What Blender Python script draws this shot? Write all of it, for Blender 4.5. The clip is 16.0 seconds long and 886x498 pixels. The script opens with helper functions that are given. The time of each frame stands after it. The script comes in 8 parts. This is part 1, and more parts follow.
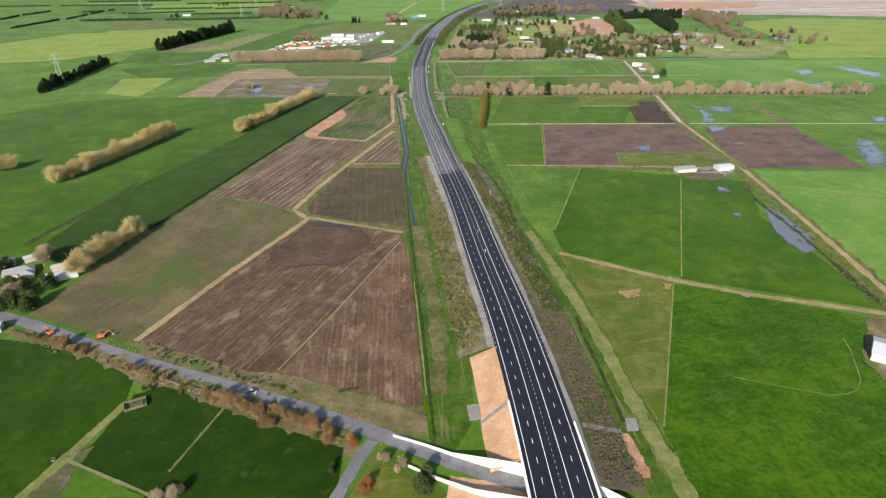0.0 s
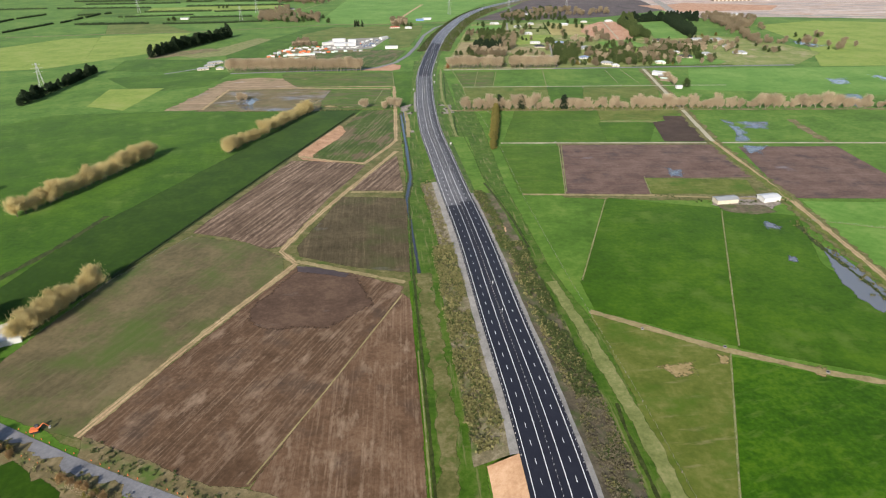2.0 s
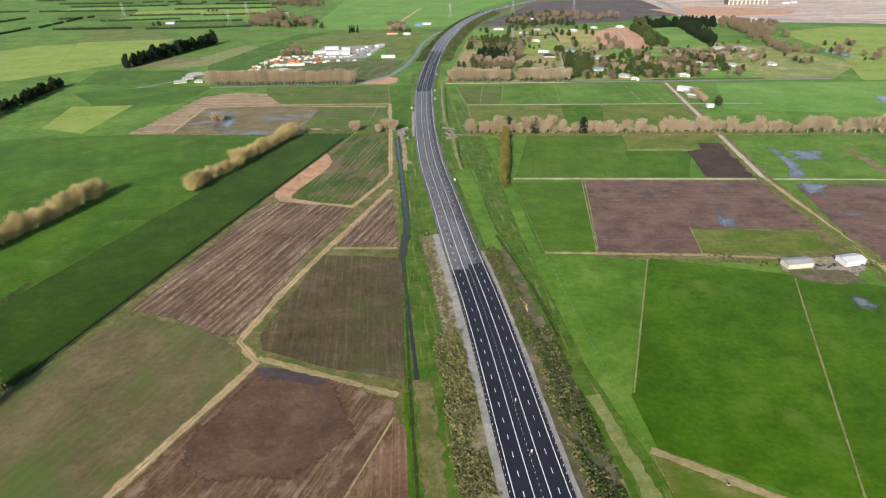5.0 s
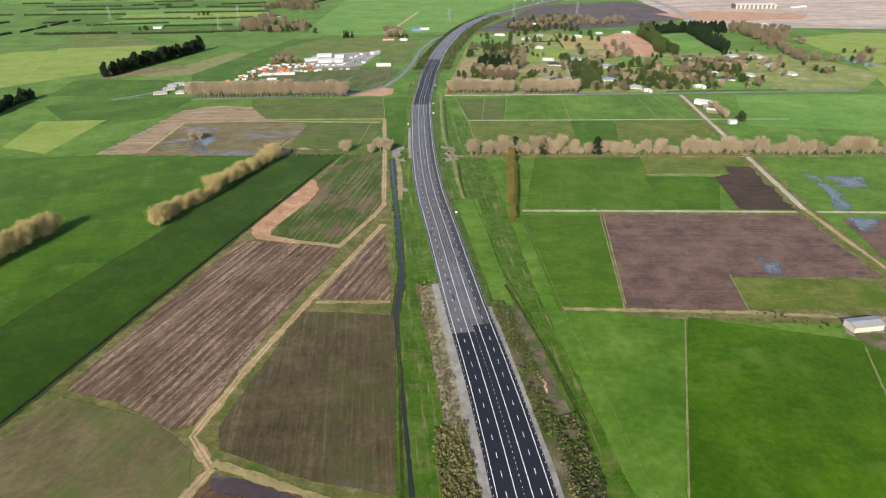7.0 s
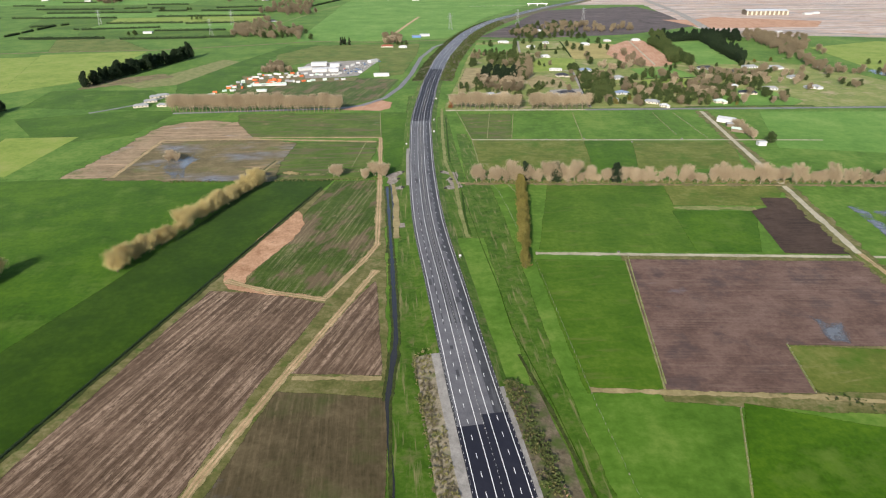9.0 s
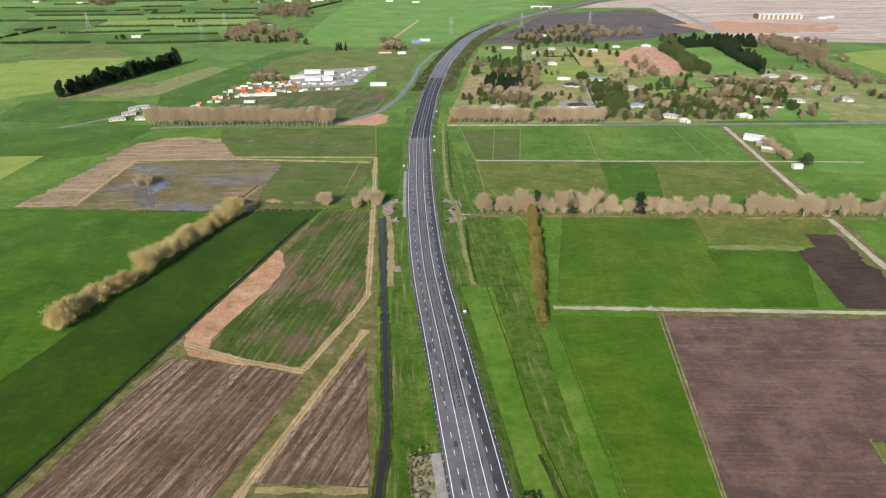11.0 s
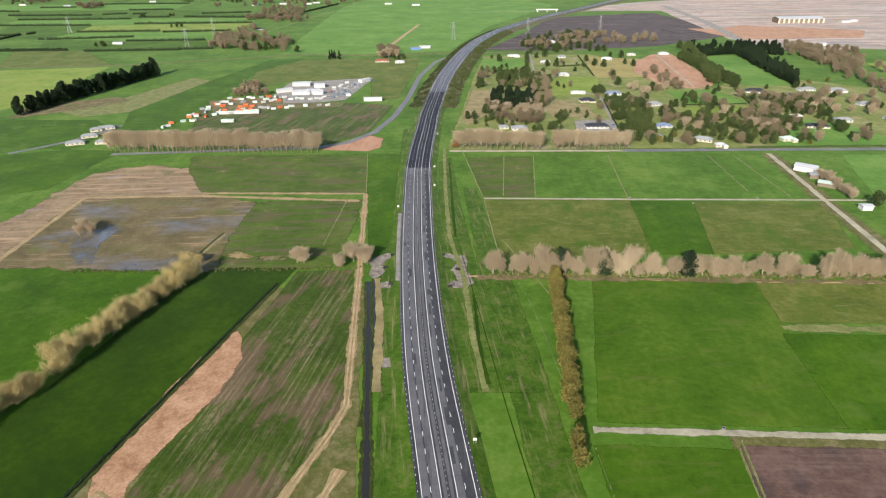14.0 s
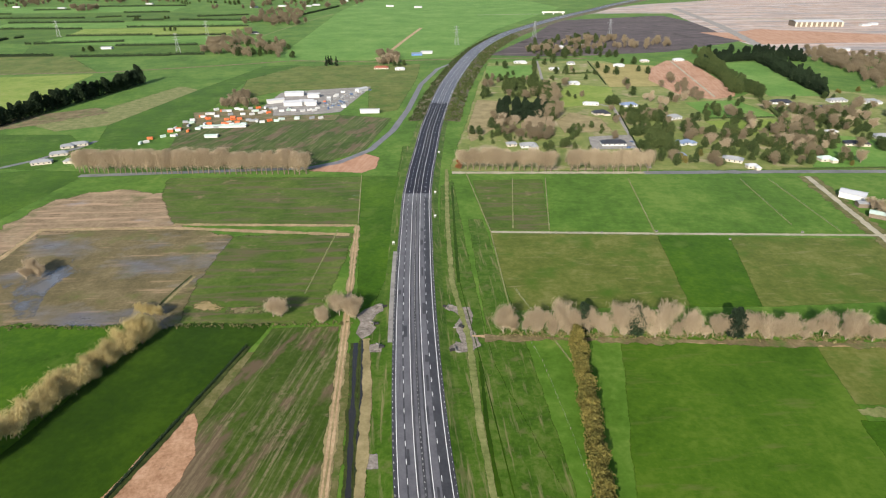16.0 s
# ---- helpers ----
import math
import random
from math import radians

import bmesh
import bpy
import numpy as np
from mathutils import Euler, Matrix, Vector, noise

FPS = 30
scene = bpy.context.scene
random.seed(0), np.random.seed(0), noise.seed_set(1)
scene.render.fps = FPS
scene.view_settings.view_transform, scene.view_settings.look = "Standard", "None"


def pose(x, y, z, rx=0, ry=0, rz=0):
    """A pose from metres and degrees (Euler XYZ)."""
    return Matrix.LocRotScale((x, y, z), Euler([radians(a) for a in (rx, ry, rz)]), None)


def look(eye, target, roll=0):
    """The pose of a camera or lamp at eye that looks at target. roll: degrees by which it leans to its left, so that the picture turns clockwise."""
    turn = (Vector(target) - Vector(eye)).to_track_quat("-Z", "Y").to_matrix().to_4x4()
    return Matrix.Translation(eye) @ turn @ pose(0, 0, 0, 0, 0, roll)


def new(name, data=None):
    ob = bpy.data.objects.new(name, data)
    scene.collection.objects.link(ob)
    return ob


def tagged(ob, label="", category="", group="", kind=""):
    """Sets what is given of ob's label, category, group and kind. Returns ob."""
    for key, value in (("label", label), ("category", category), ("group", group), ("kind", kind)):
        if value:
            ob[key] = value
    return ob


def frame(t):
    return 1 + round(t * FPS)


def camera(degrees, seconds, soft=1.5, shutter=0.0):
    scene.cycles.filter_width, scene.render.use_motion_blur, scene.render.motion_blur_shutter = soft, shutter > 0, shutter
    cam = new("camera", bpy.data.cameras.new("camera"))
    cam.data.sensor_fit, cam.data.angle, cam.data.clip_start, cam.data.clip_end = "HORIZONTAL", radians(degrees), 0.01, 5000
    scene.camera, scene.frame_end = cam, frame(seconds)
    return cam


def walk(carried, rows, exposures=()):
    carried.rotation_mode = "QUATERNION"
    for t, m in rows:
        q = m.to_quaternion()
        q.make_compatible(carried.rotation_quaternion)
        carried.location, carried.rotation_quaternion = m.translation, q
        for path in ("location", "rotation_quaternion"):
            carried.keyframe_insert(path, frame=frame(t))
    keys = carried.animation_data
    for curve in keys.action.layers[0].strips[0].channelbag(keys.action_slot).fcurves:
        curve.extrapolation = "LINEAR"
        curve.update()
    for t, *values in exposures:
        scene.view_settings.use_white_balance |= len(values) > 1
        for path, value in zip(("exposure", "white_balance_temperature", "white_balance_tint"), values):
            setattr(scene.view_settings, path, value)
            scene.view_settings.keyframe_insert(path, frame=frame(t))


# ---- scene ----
cam = camera(72.0, 16.0, 1.2)
# seconds, x, y, z, yaw, pitch, roll
ROWS = [
    (0, 0.00, 0.00, 184.00, -0.41, -26.85, 0.83),
    (0.5, -0.46, 17.04, 184.42, -0.25, -26.83, 0.87),
    (1, -0.92, 34.18, 184.83, -0.14, -26.85, 0.94),
    (1.5, -1.44, 51.32, 185.20, -0.05, -26.87, 0.98),
    (2, -1.95, 68.51, 185.46, 0.03, -26.88, 1.00),
    (2.5, -2.52, 85.49, 185.72, 0.08, -26.90, 1.01),
    (3, -2.98, 102.74, 185.77, 0.13, -26.90, 1.04),
    (3.5, -3.44, 119.67, 185.87, 0.15, -26.89, 1.05),
    (4, -4.00, 136.97, 185.87, 0.10, -26.90, 1.02),
    (6.5, -6.01, 222.40, 185.46, -0.16, -26.78, 0.89),
    (7, -6.42, 239.30, 185.46, -0.20, -26.74, 0.87),
    (7.5, -6.67, 256.19, 185.40, -0.18, -26.69, 0.88),
    (8, -6.98, 272.93, 185.56, -0.17, -26.66, 0.79),
    (8.5, -7.29, 289.89, 185.51, -0.16, -26.59, 0.68),
    (9, -7.50, 306.26, 186.03, -0.12, -26.54, 0.66),
    (11.5, -8.68, 389.87, 186.13, -0.06, -26.47, 0.55),
    (12, -8.94, 406.15, 186.24, -0.04, -26.48, 0.59),
    (12.5, -8.94, 422.78, 186.08, -0.01, -26.46, 0.66),
    (13, -8.99, 439.07, 185.98, -0.02, -26.47, 0.68),
    (13.5, -8.78, 455.69, 185.66, -0.01, -26.46, 0.64),
    (14, -8.63, 472.01, 185.51, 0.03, -26.43, 0.64),
    (14.5, -8.63, 488.38, 185.35, 0.09, -26.40, 0.71),
    (15, -8.32, 504.75, 185.20, 0.19, -26.38, 0.73),
    (15.5, -8.11, 521.21, 184.88, 0.25, -26.37, 0.72),
    (16, -7.70, 537.68, 184.78, 0.31, -26.36, 0.68),
]
walk(cam, [(t, pose(x, y, z, 90 + pitch, roll, yaw)) for t, x, y, z, yaw, pitch, roll in ROWS])

# ---- light ----
SUN_FROM = (-0.32, -0.95)   # plan direction towards the sun
SUN_HIGH = 27.0
world = bpy.data.worlds.new("world")
scene.world = world
world.use_nodes = True
sky = world.node_tree.nodes.new("ShaderNodeTexSky")
sky.sky_type, sky.sun_disc = "NISHITA", False
sky.sun_elevation, sky.sun_rotation = radians(SUN_HIGH), math.atan2(SUN_FROM[0], SUN_FROM[1])
sky.air_density, sky.dust_density = 1.0, 1.5
back = world.node_tree.nodes["Background"]
back.inputs["Strength"].default_value = 0.11
world.node_tree.links.new(sky.outputs["Color"], back.inputs["Color"])
sun = new("sun", bpy.data.lights.new("sun", "SUN"))
sun.data.energy, sun.data.angle, sun.data.color = 4.7, radians(0.6), (1.0, 0.92, 0.80)
flat = math.hypot(*SUN_FROM)
sun.matrix_basis = look((SUN_FROM[0] / flat * 300, SUN_FROM[1] / flat * 300, 300 * math.tan(radians(SUN_HIGH))), (0, 0, 0))
scene.view_settings.exposure = 0.87

# ---- materials ----
def start(name, rough=0.95):
    m = bpy.data.materials.new(name)
    m.use_nodes = True
    tree = m.node_tree
    b = tree.nodes["Principled BSDF"]
    b.inputs["Roughness"].default_value = rough
    b.inputs["Specular IOR Level"].default_value = 0.25
    return m, tree, b


def link(tree, a, b):
    tree.links.new(a, b)


def noise_of(tree, vec, size, detail=5.0, rough=0.6, stretch=None, turn=0.0):
    """A noise whose patches are about size metres across; stretch lengthens them along a direction."""
    n = tree.nodes.new("ShaderNodeTexNoise")
    n.inputs["Scale"].default_value = 1.0 / size
    n.inputs["Detail"].default_value, n.inputs["Roughness"].default_value = detail, rough
    if stretch:
        mp = tree.nodes.new("ShaderNodeMapping")
        mp.vector_type = "TEXTURE"
        mp.inputs["Rotation"].default_value = (0, 0, radians(turn))
        mp.inputs["Scale"].default_value = (stretch, 1, 1)
        link(tree, vec, mp.inputs["Vector"])
        vec = mp.outputs["Vector"]
    link(tree, vec, n.inputs["Vector"])
    return n.outputs["Fac"]


def ramp(tree, fac, stops):
    r = tree.nodes.new("ShaderNodeValToRGB")
    e = r.color_ramp.elements
    while len(e) < len(stops):
        e.new(0.5)
    for el, (p, c) in zip(e, stops):
        el.position, el.color = p, (*c, 1) if len(c) == 3 else c
    link(tree, fac, r.inputs["Fac"])
    return r.outputs["Color"]


def maths(tree, op, a, b):
    n = tree.nodes.new("ShaderNodeMath")
    n.operation = op
    for i, v in enumerate((a, b)):
        if isinstance(v, (int, float)):
            n.inputs[i].default_value = v
        else:
            link(tree, v, n.inputs[i])
    return n.outputs[0]


def blend(tree, fac, a, b, mode="MIX"):
    n = tree.nodes.new("ShaderNodeMix")
    n.data_type, n.blend_type = "RGBA", mode
    for sock, v in ((n.inputs[0], fac), (n.inputs[6], a), (n.inputs[7], b)):
        if isinstance(v, (int, float)):
            sock.default_value = v
        elif isinstance(v, tuple):
            sock.default_value = (*v, 1)
        else:
            link(tree, v, sock)
    return n.outputs[2]


def bump(tree, b, fac, strength, dist):
    n = tree.nodes.new("ShaderNodeBump")
    n.inputs["Strength"].default_value, n.inputs["Distance"].default_value = strength, dist
    link(tree, fac, n.inputs["Height"])
    link(tree, n.outputs["Normal"], b.inputs["Normal"])


def mask(tree, fac, lo, hi):
    return ramp(tree, fac, [(lo, (0, 0, 0)), (hi, (1, 1, 1))])


def worn_edge(tree, b, grain, soft=0.25, from_=0.5):
    """Lets a cover end raggedly where its mesh says it thins out (attribute fade), so that the ground below shows between tufts."""
    at = tree.nodes.new("ShaderNodeAttribute")
    at.attribute_name = "fade"
    pos = tree.nodes.new("ShaderNodeNewGeometry").outputs["Position"]
    v = maths(tree, "ADD", at.outputs["Fac"], maths(tree, "MULTIPLY", maths(tree, "SUBTRACT", noise_of(tree, pos, grain, 5, 0.7), 0.5), 1.5))
    v = maths(tree, "MULTIPLY", mask(tree, v, from_, from_ + soft), maths(tree, "GREATER_THAN", at.outputs["Fac"], 0.001))
    clear = tree.nodes.new("ShaderNodeBsdfTransparent")
    mix = tree.nodes.new("ShaderNodeMixShader")
    link(tree, v, mix.inputs[0])
    link(tree, b.outputs[0], mix.inputs[1])
    link(tree, clear.outputs[0], mix.inputs[2])
    link(tree, mix.outputs[0], tree.nodes["Material Output"].inputs["Surface"])


def furrows(tree, pos, deg, gap, waver):
    """Even ridges gap metres apart that run along deg degrees, wavering a little."""
    mp = tree.nodes.new("ShaderNodeMapping")
    mp.vector_type = "TEXTURE"
    mp.inputs["Rotation"].default_value = (0, 0, radians(deg))
    link(tree, pos, mp.inputs["Vector"])
    w = tree.nodes.new("ShaderNodeTexWave")
    w.wave_type, w.bands_direction = "BANDS", "Y"
    w.inputs["Scale"].default_value = 0.314 / gap
    w.inputs["Distortion"].default_value, w.inputs["Detail"].default_value = waver, 3.0
    w.inputs["Detail Scale"].default_value, w.inputs["Detail Roughness"].default_value = 1.2, 0.65
    link(tree, mp.outputs["Vector"], w.inputs["Vector"])
    return w.outputs["Fac"]


def soil(name, dark, mid, light, coarse=40.0, fine=3.0, rows=None, blotch=None, streak=None, relief=0.25, rough=0.95, lines=None, wet=None, gloss=None):
    """Ground cover at world scale: three tones over two noises. rows: (degrees, spacing, strength, colour) of furrows or mown lines;
    blotch: (colour, size, lo, hi); streak: (colour, degrees, length, size, lo, hi); lines: (degrees, spacing, strength, colour) of even
    ridges, clear in some places and lost in others; wet: (colour, size, lo, hi) of standing water."""
    m, tree, b = start(name, rough)
    pos = tree.nodes.new("ShaderNodeNewGeometry").outputs["Position"]
    c, f = noise_of(tree, pos, coarse, 4), noise_of(tree, pos, fine, 6, 0.7)
    h = noise_of(tree, pos, math.sqrt(coarse * fine), 6, 0.7)
    both = maths(tree, "ADD", maths(tree, "MULTIPLY", c, 0.4), maths(tree, "ADD", maths(tree, "MULTIPLY", f, 0.3), maths(tree, "MULTIPLY", h, 0.3)))
    col = ramp(tree, both, [(0.40, dark), (0.5, mid), (0.60, light)])
    if streak:
        colour, deg, long, size, lo, hi = streak
        s = noise_of(tree, pos, size, 5, 0.65, stretch=long, turn=deg)
        col = blend(tree, mask(tree, s, lo, hi), col, colour)
    if blotch:
        colour, size, lo, hi = blotch
        col = blend(tree, mask(tree, noise_of(tree, pos, size, 6, 0.65), lo, hi), col, colour)
    if rows:
        deg, gap, strength, colour = rows
        fine_rows = noise_of(tree, pos, gap * 0.42, 3, 0.5, stretch=10, turn=deg)
        wide_rows = noise_of(tree, pos, gap * 1.1, 3, 0.5, stretch=40, turn=deg)
        amount = maths(tree, "MULTIPLY", mask(tree, fine_rows, 0.46, 0.56), strength)
        col = blend(tree, amount, col, colour)
        col = blend(tree, maths(tree, "MULTIPLY", mask(tree, wide_rows, 0.5, 0.62), strength * 0.6), col, dark)
    if lines:
        deg, gap, strength, colour = lines
        run = noise_of(tree, pos, gap * 0.55, 3, 0.6, stretch=45, turn=deg)
        even = maths(tree, "MULTIPLY", furrows(tree, pos, deg, gap, 4.0), 0.13 if gap > 5 else 0.035)
        ridge = maths(tree, "MULTIPLY", mask(tree, maths(tree, "ADD", run, even), 0.53 if gap > 5 else 0.49, 0.66 if gap > 5 else 0.62), mask(tree, noise_of(tree, pos, gap * 5, 5, 0.75, stretch=3, turn=deg), 0.36, 0.62))
        crumb = mask(tree, noise_of(tree, pos, 1.3, 4, 0.7, stretch=2.5, turn=deg), 0.36, 0.56)
        col = blend(tree, maths(tree, "MULTIPLY", maths(tree, "MULTIPLY", ridge, crumb), strength), col, colour)
    height = f
    if gloss is not None:
        b.inputs["Specular IOR Level"].default_value = gloss
    else:
        b.inputs["Specular IOR Level"].default_value = 0.06 if relief > 0.1 else 0.25
    if wet:
        colour, size, lo, hi = wet
        w = mask(tree, noise_of(tree, pos, size, 6, 0.6, stretch=2.0, turn=4), lo, hi)
        col = blend(tree, w, col, colour)
        link(tree, ramp(tree, w, [(0.0, (rough, rough, rough)), (0.8, (0.16, 0.16, 0.16))]), b.inputs["Roughness"])
        link(tree, ramp(tree, w, [(0.0, (0.06, 0.06, 0.06)), (0.8, (0.55, 0.55, 0.55))]), b.inputs["Specular IOR Level"])
        height = maths(tree, "MULTIPLY", f, maths(tree, "SUBTRACT", 1.0, w))
    link(tree, col, b.inputs["Base Color"])
    bump(tree, b, height, 0.6, relief)
    if relief > 0.1:
        # pale sheen tint lightens far, grazing ground in place of aerial haze
        green = mid[1] > mid[0] * 1.15
        b.inputs["Sheen Weight"].default_value, b.inputs["Sheen Roughness"].default_value = (0.055 if green else 0.05), 0.4
        b.inputs["Sheen Tint"].default_value = (0.80, 1.0, 0.80, 1) if green else (1.0, 0.95, 0.95, 1)
        worn_edge(tree, b, 2.2)
    return m


def plain(name, colour, rough=0.6, metal=0.0, vary=0.12, size=1.5):
    m, tree, b = start(name, rough)
    pos = tree.nodes.new("ShaderNodeNewGeometry").outputs["Position"]
    f = noise_of(tree, pos, size, 5)
    dim = tuple(v * (1 - 2 * vary) for v in colour)
    link(tree, ramp(tree, f, [(0.3, dim), (0.7, colour)]), b.inputs["Base Color"])
    b.inputs["Metallic"].default_value = metal
    return m


def foliage(name, dark, mid, light, rough=0.8, thin=0.3):
    """Leaves and twigs, varied leaf by leaf and tree by tree."""
    m, tree, b = start(name, rough)
    geo = tree.nodes.new("ShaderNodeNewGeometry")
    info = tree.nodes.new("ShaderNodeObjectInfo")
    mixed = maths(tree, "ADD", maths(tree, "MULTIPLY", geo.outputs["Random Per Island"], 0.6), maths(tree, "MULTIPLY", info.outputs["Random"], 0.4))
    link(tree, ramp(tree, mixed, [(0.1, dark), (0.5, mid), (0.9, light)]), b.inputs["Base Color"])
    glow = tree.nodes.new("ShaderNodeBsdfTranslucent")
    glow.inputs["Color"].default_value = (*[min(1, v * 1.5) for v in light], 1)
    mix = tree.nodes.new("ShaderNodeMixShader")
    mix.inputs[0].default_value = thin
    link(tree, b.outputs[0], mix.inputs[1])
    link(tree, glow.outputs[0], mix.inputs[2])
    link(tree, mix.outputs[0], tree.nodes["Material Output"].inputs["Surface"])
    return m


# PASTURE, BRIGHT and YELLOW are mixed brighter to allow for far haze
PASTURE = soil("pasture", (0.034, 0.080, 0.006), (0.057, 0.120, 0.012), (0.100, 0.156, 0.026), 70, 5)
LUSH = soil("lush_pasture", (0.020, 0.054, 0.0012), (0.031, 0.078, 0.002), (0.053, 0.108, 0.004), 55, 3, blotch=((0.068, 0.114, 0.014), 26, 0.54, 0.72))
RICH = soil("rich_green_pasture", (0.010, 0.030, 0.0006), (0.0165, 0.044, 0.001), (0.029, 0.064, 0.0025), 60, 4, blotch=((0.042, 0.075, 0.008), 22, 0.56, 0.76))
MEADOW = soil("mottled_young_pasture", (0.015, 0.050, 0.0008), (0.026, 0.074, 0.0015), (0.050, 0.106, 0.004), 40, 2.5, streak=((0.062, 0.108, 0.013), 20, 3, 5, 0.55, 0.72), blotch=((0.012, 0.040, 0.0008), 14, 0.60, 0.74))
LUSH_LIGHT = soil("sunlit_grazed_grass", (0.027, 0.066, 0.003), (0.042, 0.090, 0.005), (0.070, 0.118, 0.011), 60, 3.5, streak=((0.078, 0.098, 0.020), 4, 5, 6, 0.56, 0.74))
DEEP = soil("deep_green_pasture", (0.0105, 0.029, 0.0007), (0.0165, 0.041, 0.001), (0.027, 0.058, 0.002), 90, 4)
DARK = soil("dark_green_pasture", (0.007, 0.022, 0.0006), (0.0115, 0.032, 0.001), (0.020, 0.046, 0.002), 40, 3, blotch=((0.034, 0.060, 0.008), 12, 0.60, 0.74))
BRIGHT = soil("bright_haze_lifted_grass", (0.056, 0.130, 0.016), (0.082, 0.170, 0.026), (0.125, 0.205, 0.044), 80, 6)
OLIVE = soil("olive_grazed_grass", (0.052, 0.072, 0.010), (0.082, 0.100, 0.017), (0.125, 0.128, 0.036), 30, 3, streak=((0.16, 0.145, 0.065), 5, 6, 4, 0.57, 0.74), blotch=((0.042, 0.086, 0.006), 26, 0.50, 0.68))
YELLOW = soil("yellow_green_grass", (0.105, 0.155, 0.020), (0.148, 0.20, 0.032), (0.19, 0.215, 0.055), 50, 5)
VERGE = soil("rank_verge_grass", (0.022, 0.055, 0.004), (0.039, 0.082, 0.007), (0.080, 0.112, 0.022), 16, 2.5, streak=((0.16, 0.14, 0.066), 95, 12, 2.6, 0.55, 0.70), blotch=((0.092, 0.094, 0.033), 9, 0.56, 0.70))
DRY = soil("dry_grass_margin", (0.14, 0.115, 0.055), (0.20, 0.165, 0.08), (0.27, 0.22, 0.115), 15, 2)
PLOUGH = soil("bare_brown_field", (0.050, 0.029, 0.016), (0.080, 0.047, 0.027), (0.125, 0.078, 0.048), 26, 2, streak=((0.20, 0.140, 0.096), 69, 2.0, 11, 0.53, 0.70), lines=(69, 2.8, 0.55, (0.24, 0.17, 0.118)), blotch=((0.052, 0.034, 0.023), 26, 0.52, 0.66))
PLOUGH_UP = soil("bare_brown_field_drilled_away", (0.060, 0.034, 0.018), (0.094, 0.055, 0.032), (0.140, 0.087, 0.053), 26, 2, streak=((0.21, 0.15, 0.102), 94, 2.5, 7, 0.54, 0.70), lines=(94, 2.8, 0.5, (0.24, 0.17, 0.116)), blotch=((0.058, 0.036, 0.024), 30, 0.56, 0.70))
STRIPED = soil("striped_stubble_field", (0.040, 0.025, 0.015), (0.066, 0.042, 0.027), (0.110, 0.073, 0.050), 26, 2, rows=(72, 1.6, 0.25, (0.15, 0.105, 0.072)), lines=(72, 5.2, 1.0, (0.27, 0.195, 0.14)), streak=((0.22, 0.16, 0.115), 72, 18, 2.0, 0.56, 0.70), blotch=((0.056, 0.036, 0.025), 24, 0.56, 0.72))
DULL = soil("sodden_brown_grass_field", (0.032, 0.026, 0.012), (0.052, 0.041, 0.021), (0.084, 0.066, 0.036), 30, 3, rows=(96, 2.4, 0.2, (0.095, 0.073, 0.042)), lines=(96, 4.2, 0.5, (0.14, 0.103, 0.060)), blotch=((0.042, 0.050, 0.015), 34, 0.50, 0.68), wet=((0.050, 0.046, 0.046), 26, 0.62, 0.80))
FALLOW = soil("green_brown_fallow", (0.060, 0.052, 0.025), (0.088, 0.072, 0.036), (0.128, 0.103, 0.054), 36, 3, blotch=((0.056, 0.082, 0.018), 40, 0.44, 0.64), lines=(68, 5.5, 0.35, (0.125, 0.10, 0.056)), streak=((0.13, 0.11, 0.06), 68, 8, 4, 0.57, 0.76))
MIXED = soil("patchy_paddock", (0.020, 0.040, 0.004), (0.033, 0.058, 0.007), (0.058, 0.080, 0.017), 36, 2.5, streak=((0.088, 0.064, 0.038), 70, 2.4, 18, 0.50, 0.59), lines=(80, 4.0, 0.65, (0.21, 0.168, 0.10)), blotch=((0.16, 0.122, 0.075), 14, 0.62, 0.72))
DAMP = soil("damp_patchy_green_field", (0.030, 0.060, 0.006), (0.050, 0.086, 0.010), (0.085, 0.108, 0.024), 36, 2.5, streak=((0.082, 0.070, 0.035), 2, 7, 7, 0.48, 0.62), blotch=((0.15, 0.115, 0.065), 16, 0.60, 0.72), wet=((0.05, 0.05, 0.06), 24, 0.66, 0.8))
LOAM = soil("purple_brown_loam", (0.060, 0.036, 0.029), (0.090, 0.055, 0.044), (0.130, 0.085, 0.069), 22, 2, rows=(-2, 2.0, 0.08, (0.14, 0.096, 0.078)), lines=(-2, 3.5, 0.32, (0.20, 0.148, 0.125)), streak=((0.125, 0.082, 0.066), -2, 2.5, 12, 0.52, 0.70), blotch=((0.052, 0.036, 0.034), 24, 0.52, 0.66), wet=((0.055, 0.050, 0.062), 30, 0.64, 0.80))
DAMP_SOIL = soil("damp_dark_soil", (0.048, 0.030, 0.020), (0.072, 0.044, 0.030), (0.105, 0.068, 0.046), 20, 2, wet=((0.062, 0.050, 0.046), 18, 0.62, 0.85))
BLACK = soil("black_tilled_soil", (0.022, 0.014, 0.011), (0.034, 0.021, 0.016), (0.052, 0.034, 0.025), 25, 2, rows=(2, 4, 0.3, (0.06, 0.04, 0.03)))
PEAT = soil("dark_stripped_earth", (0.034, 0.027, 0.030), (0.054, 0.043, 0.046), (0.085, 0.068, 0.068), 60, 6, streak=((0.15, 0.12, 0.115), 4, 16, 10, 0.56, 0.68), blotch=((0.026, 0.020, 0.022), 60, 0.55, 0.64))
# lilac-grey wet colour here and in STUBBLE also stands for reflected cloud
SWAMP = soil("waterlogged_stubble", (0.066, 0.056, 0.025), (0.108, 0.088, 0.042), (0.155, 0.125, 0.066), 24, 2, streak=((0.25, 0.175, 0.105), 3, 9, 6, 0.56, 0.68), blotch=((0.085, 0.098, 0.026), 22, 0.55, 0.70), wet=((0.090, 0.084, 0.095), 34, 0.50, 0.76))
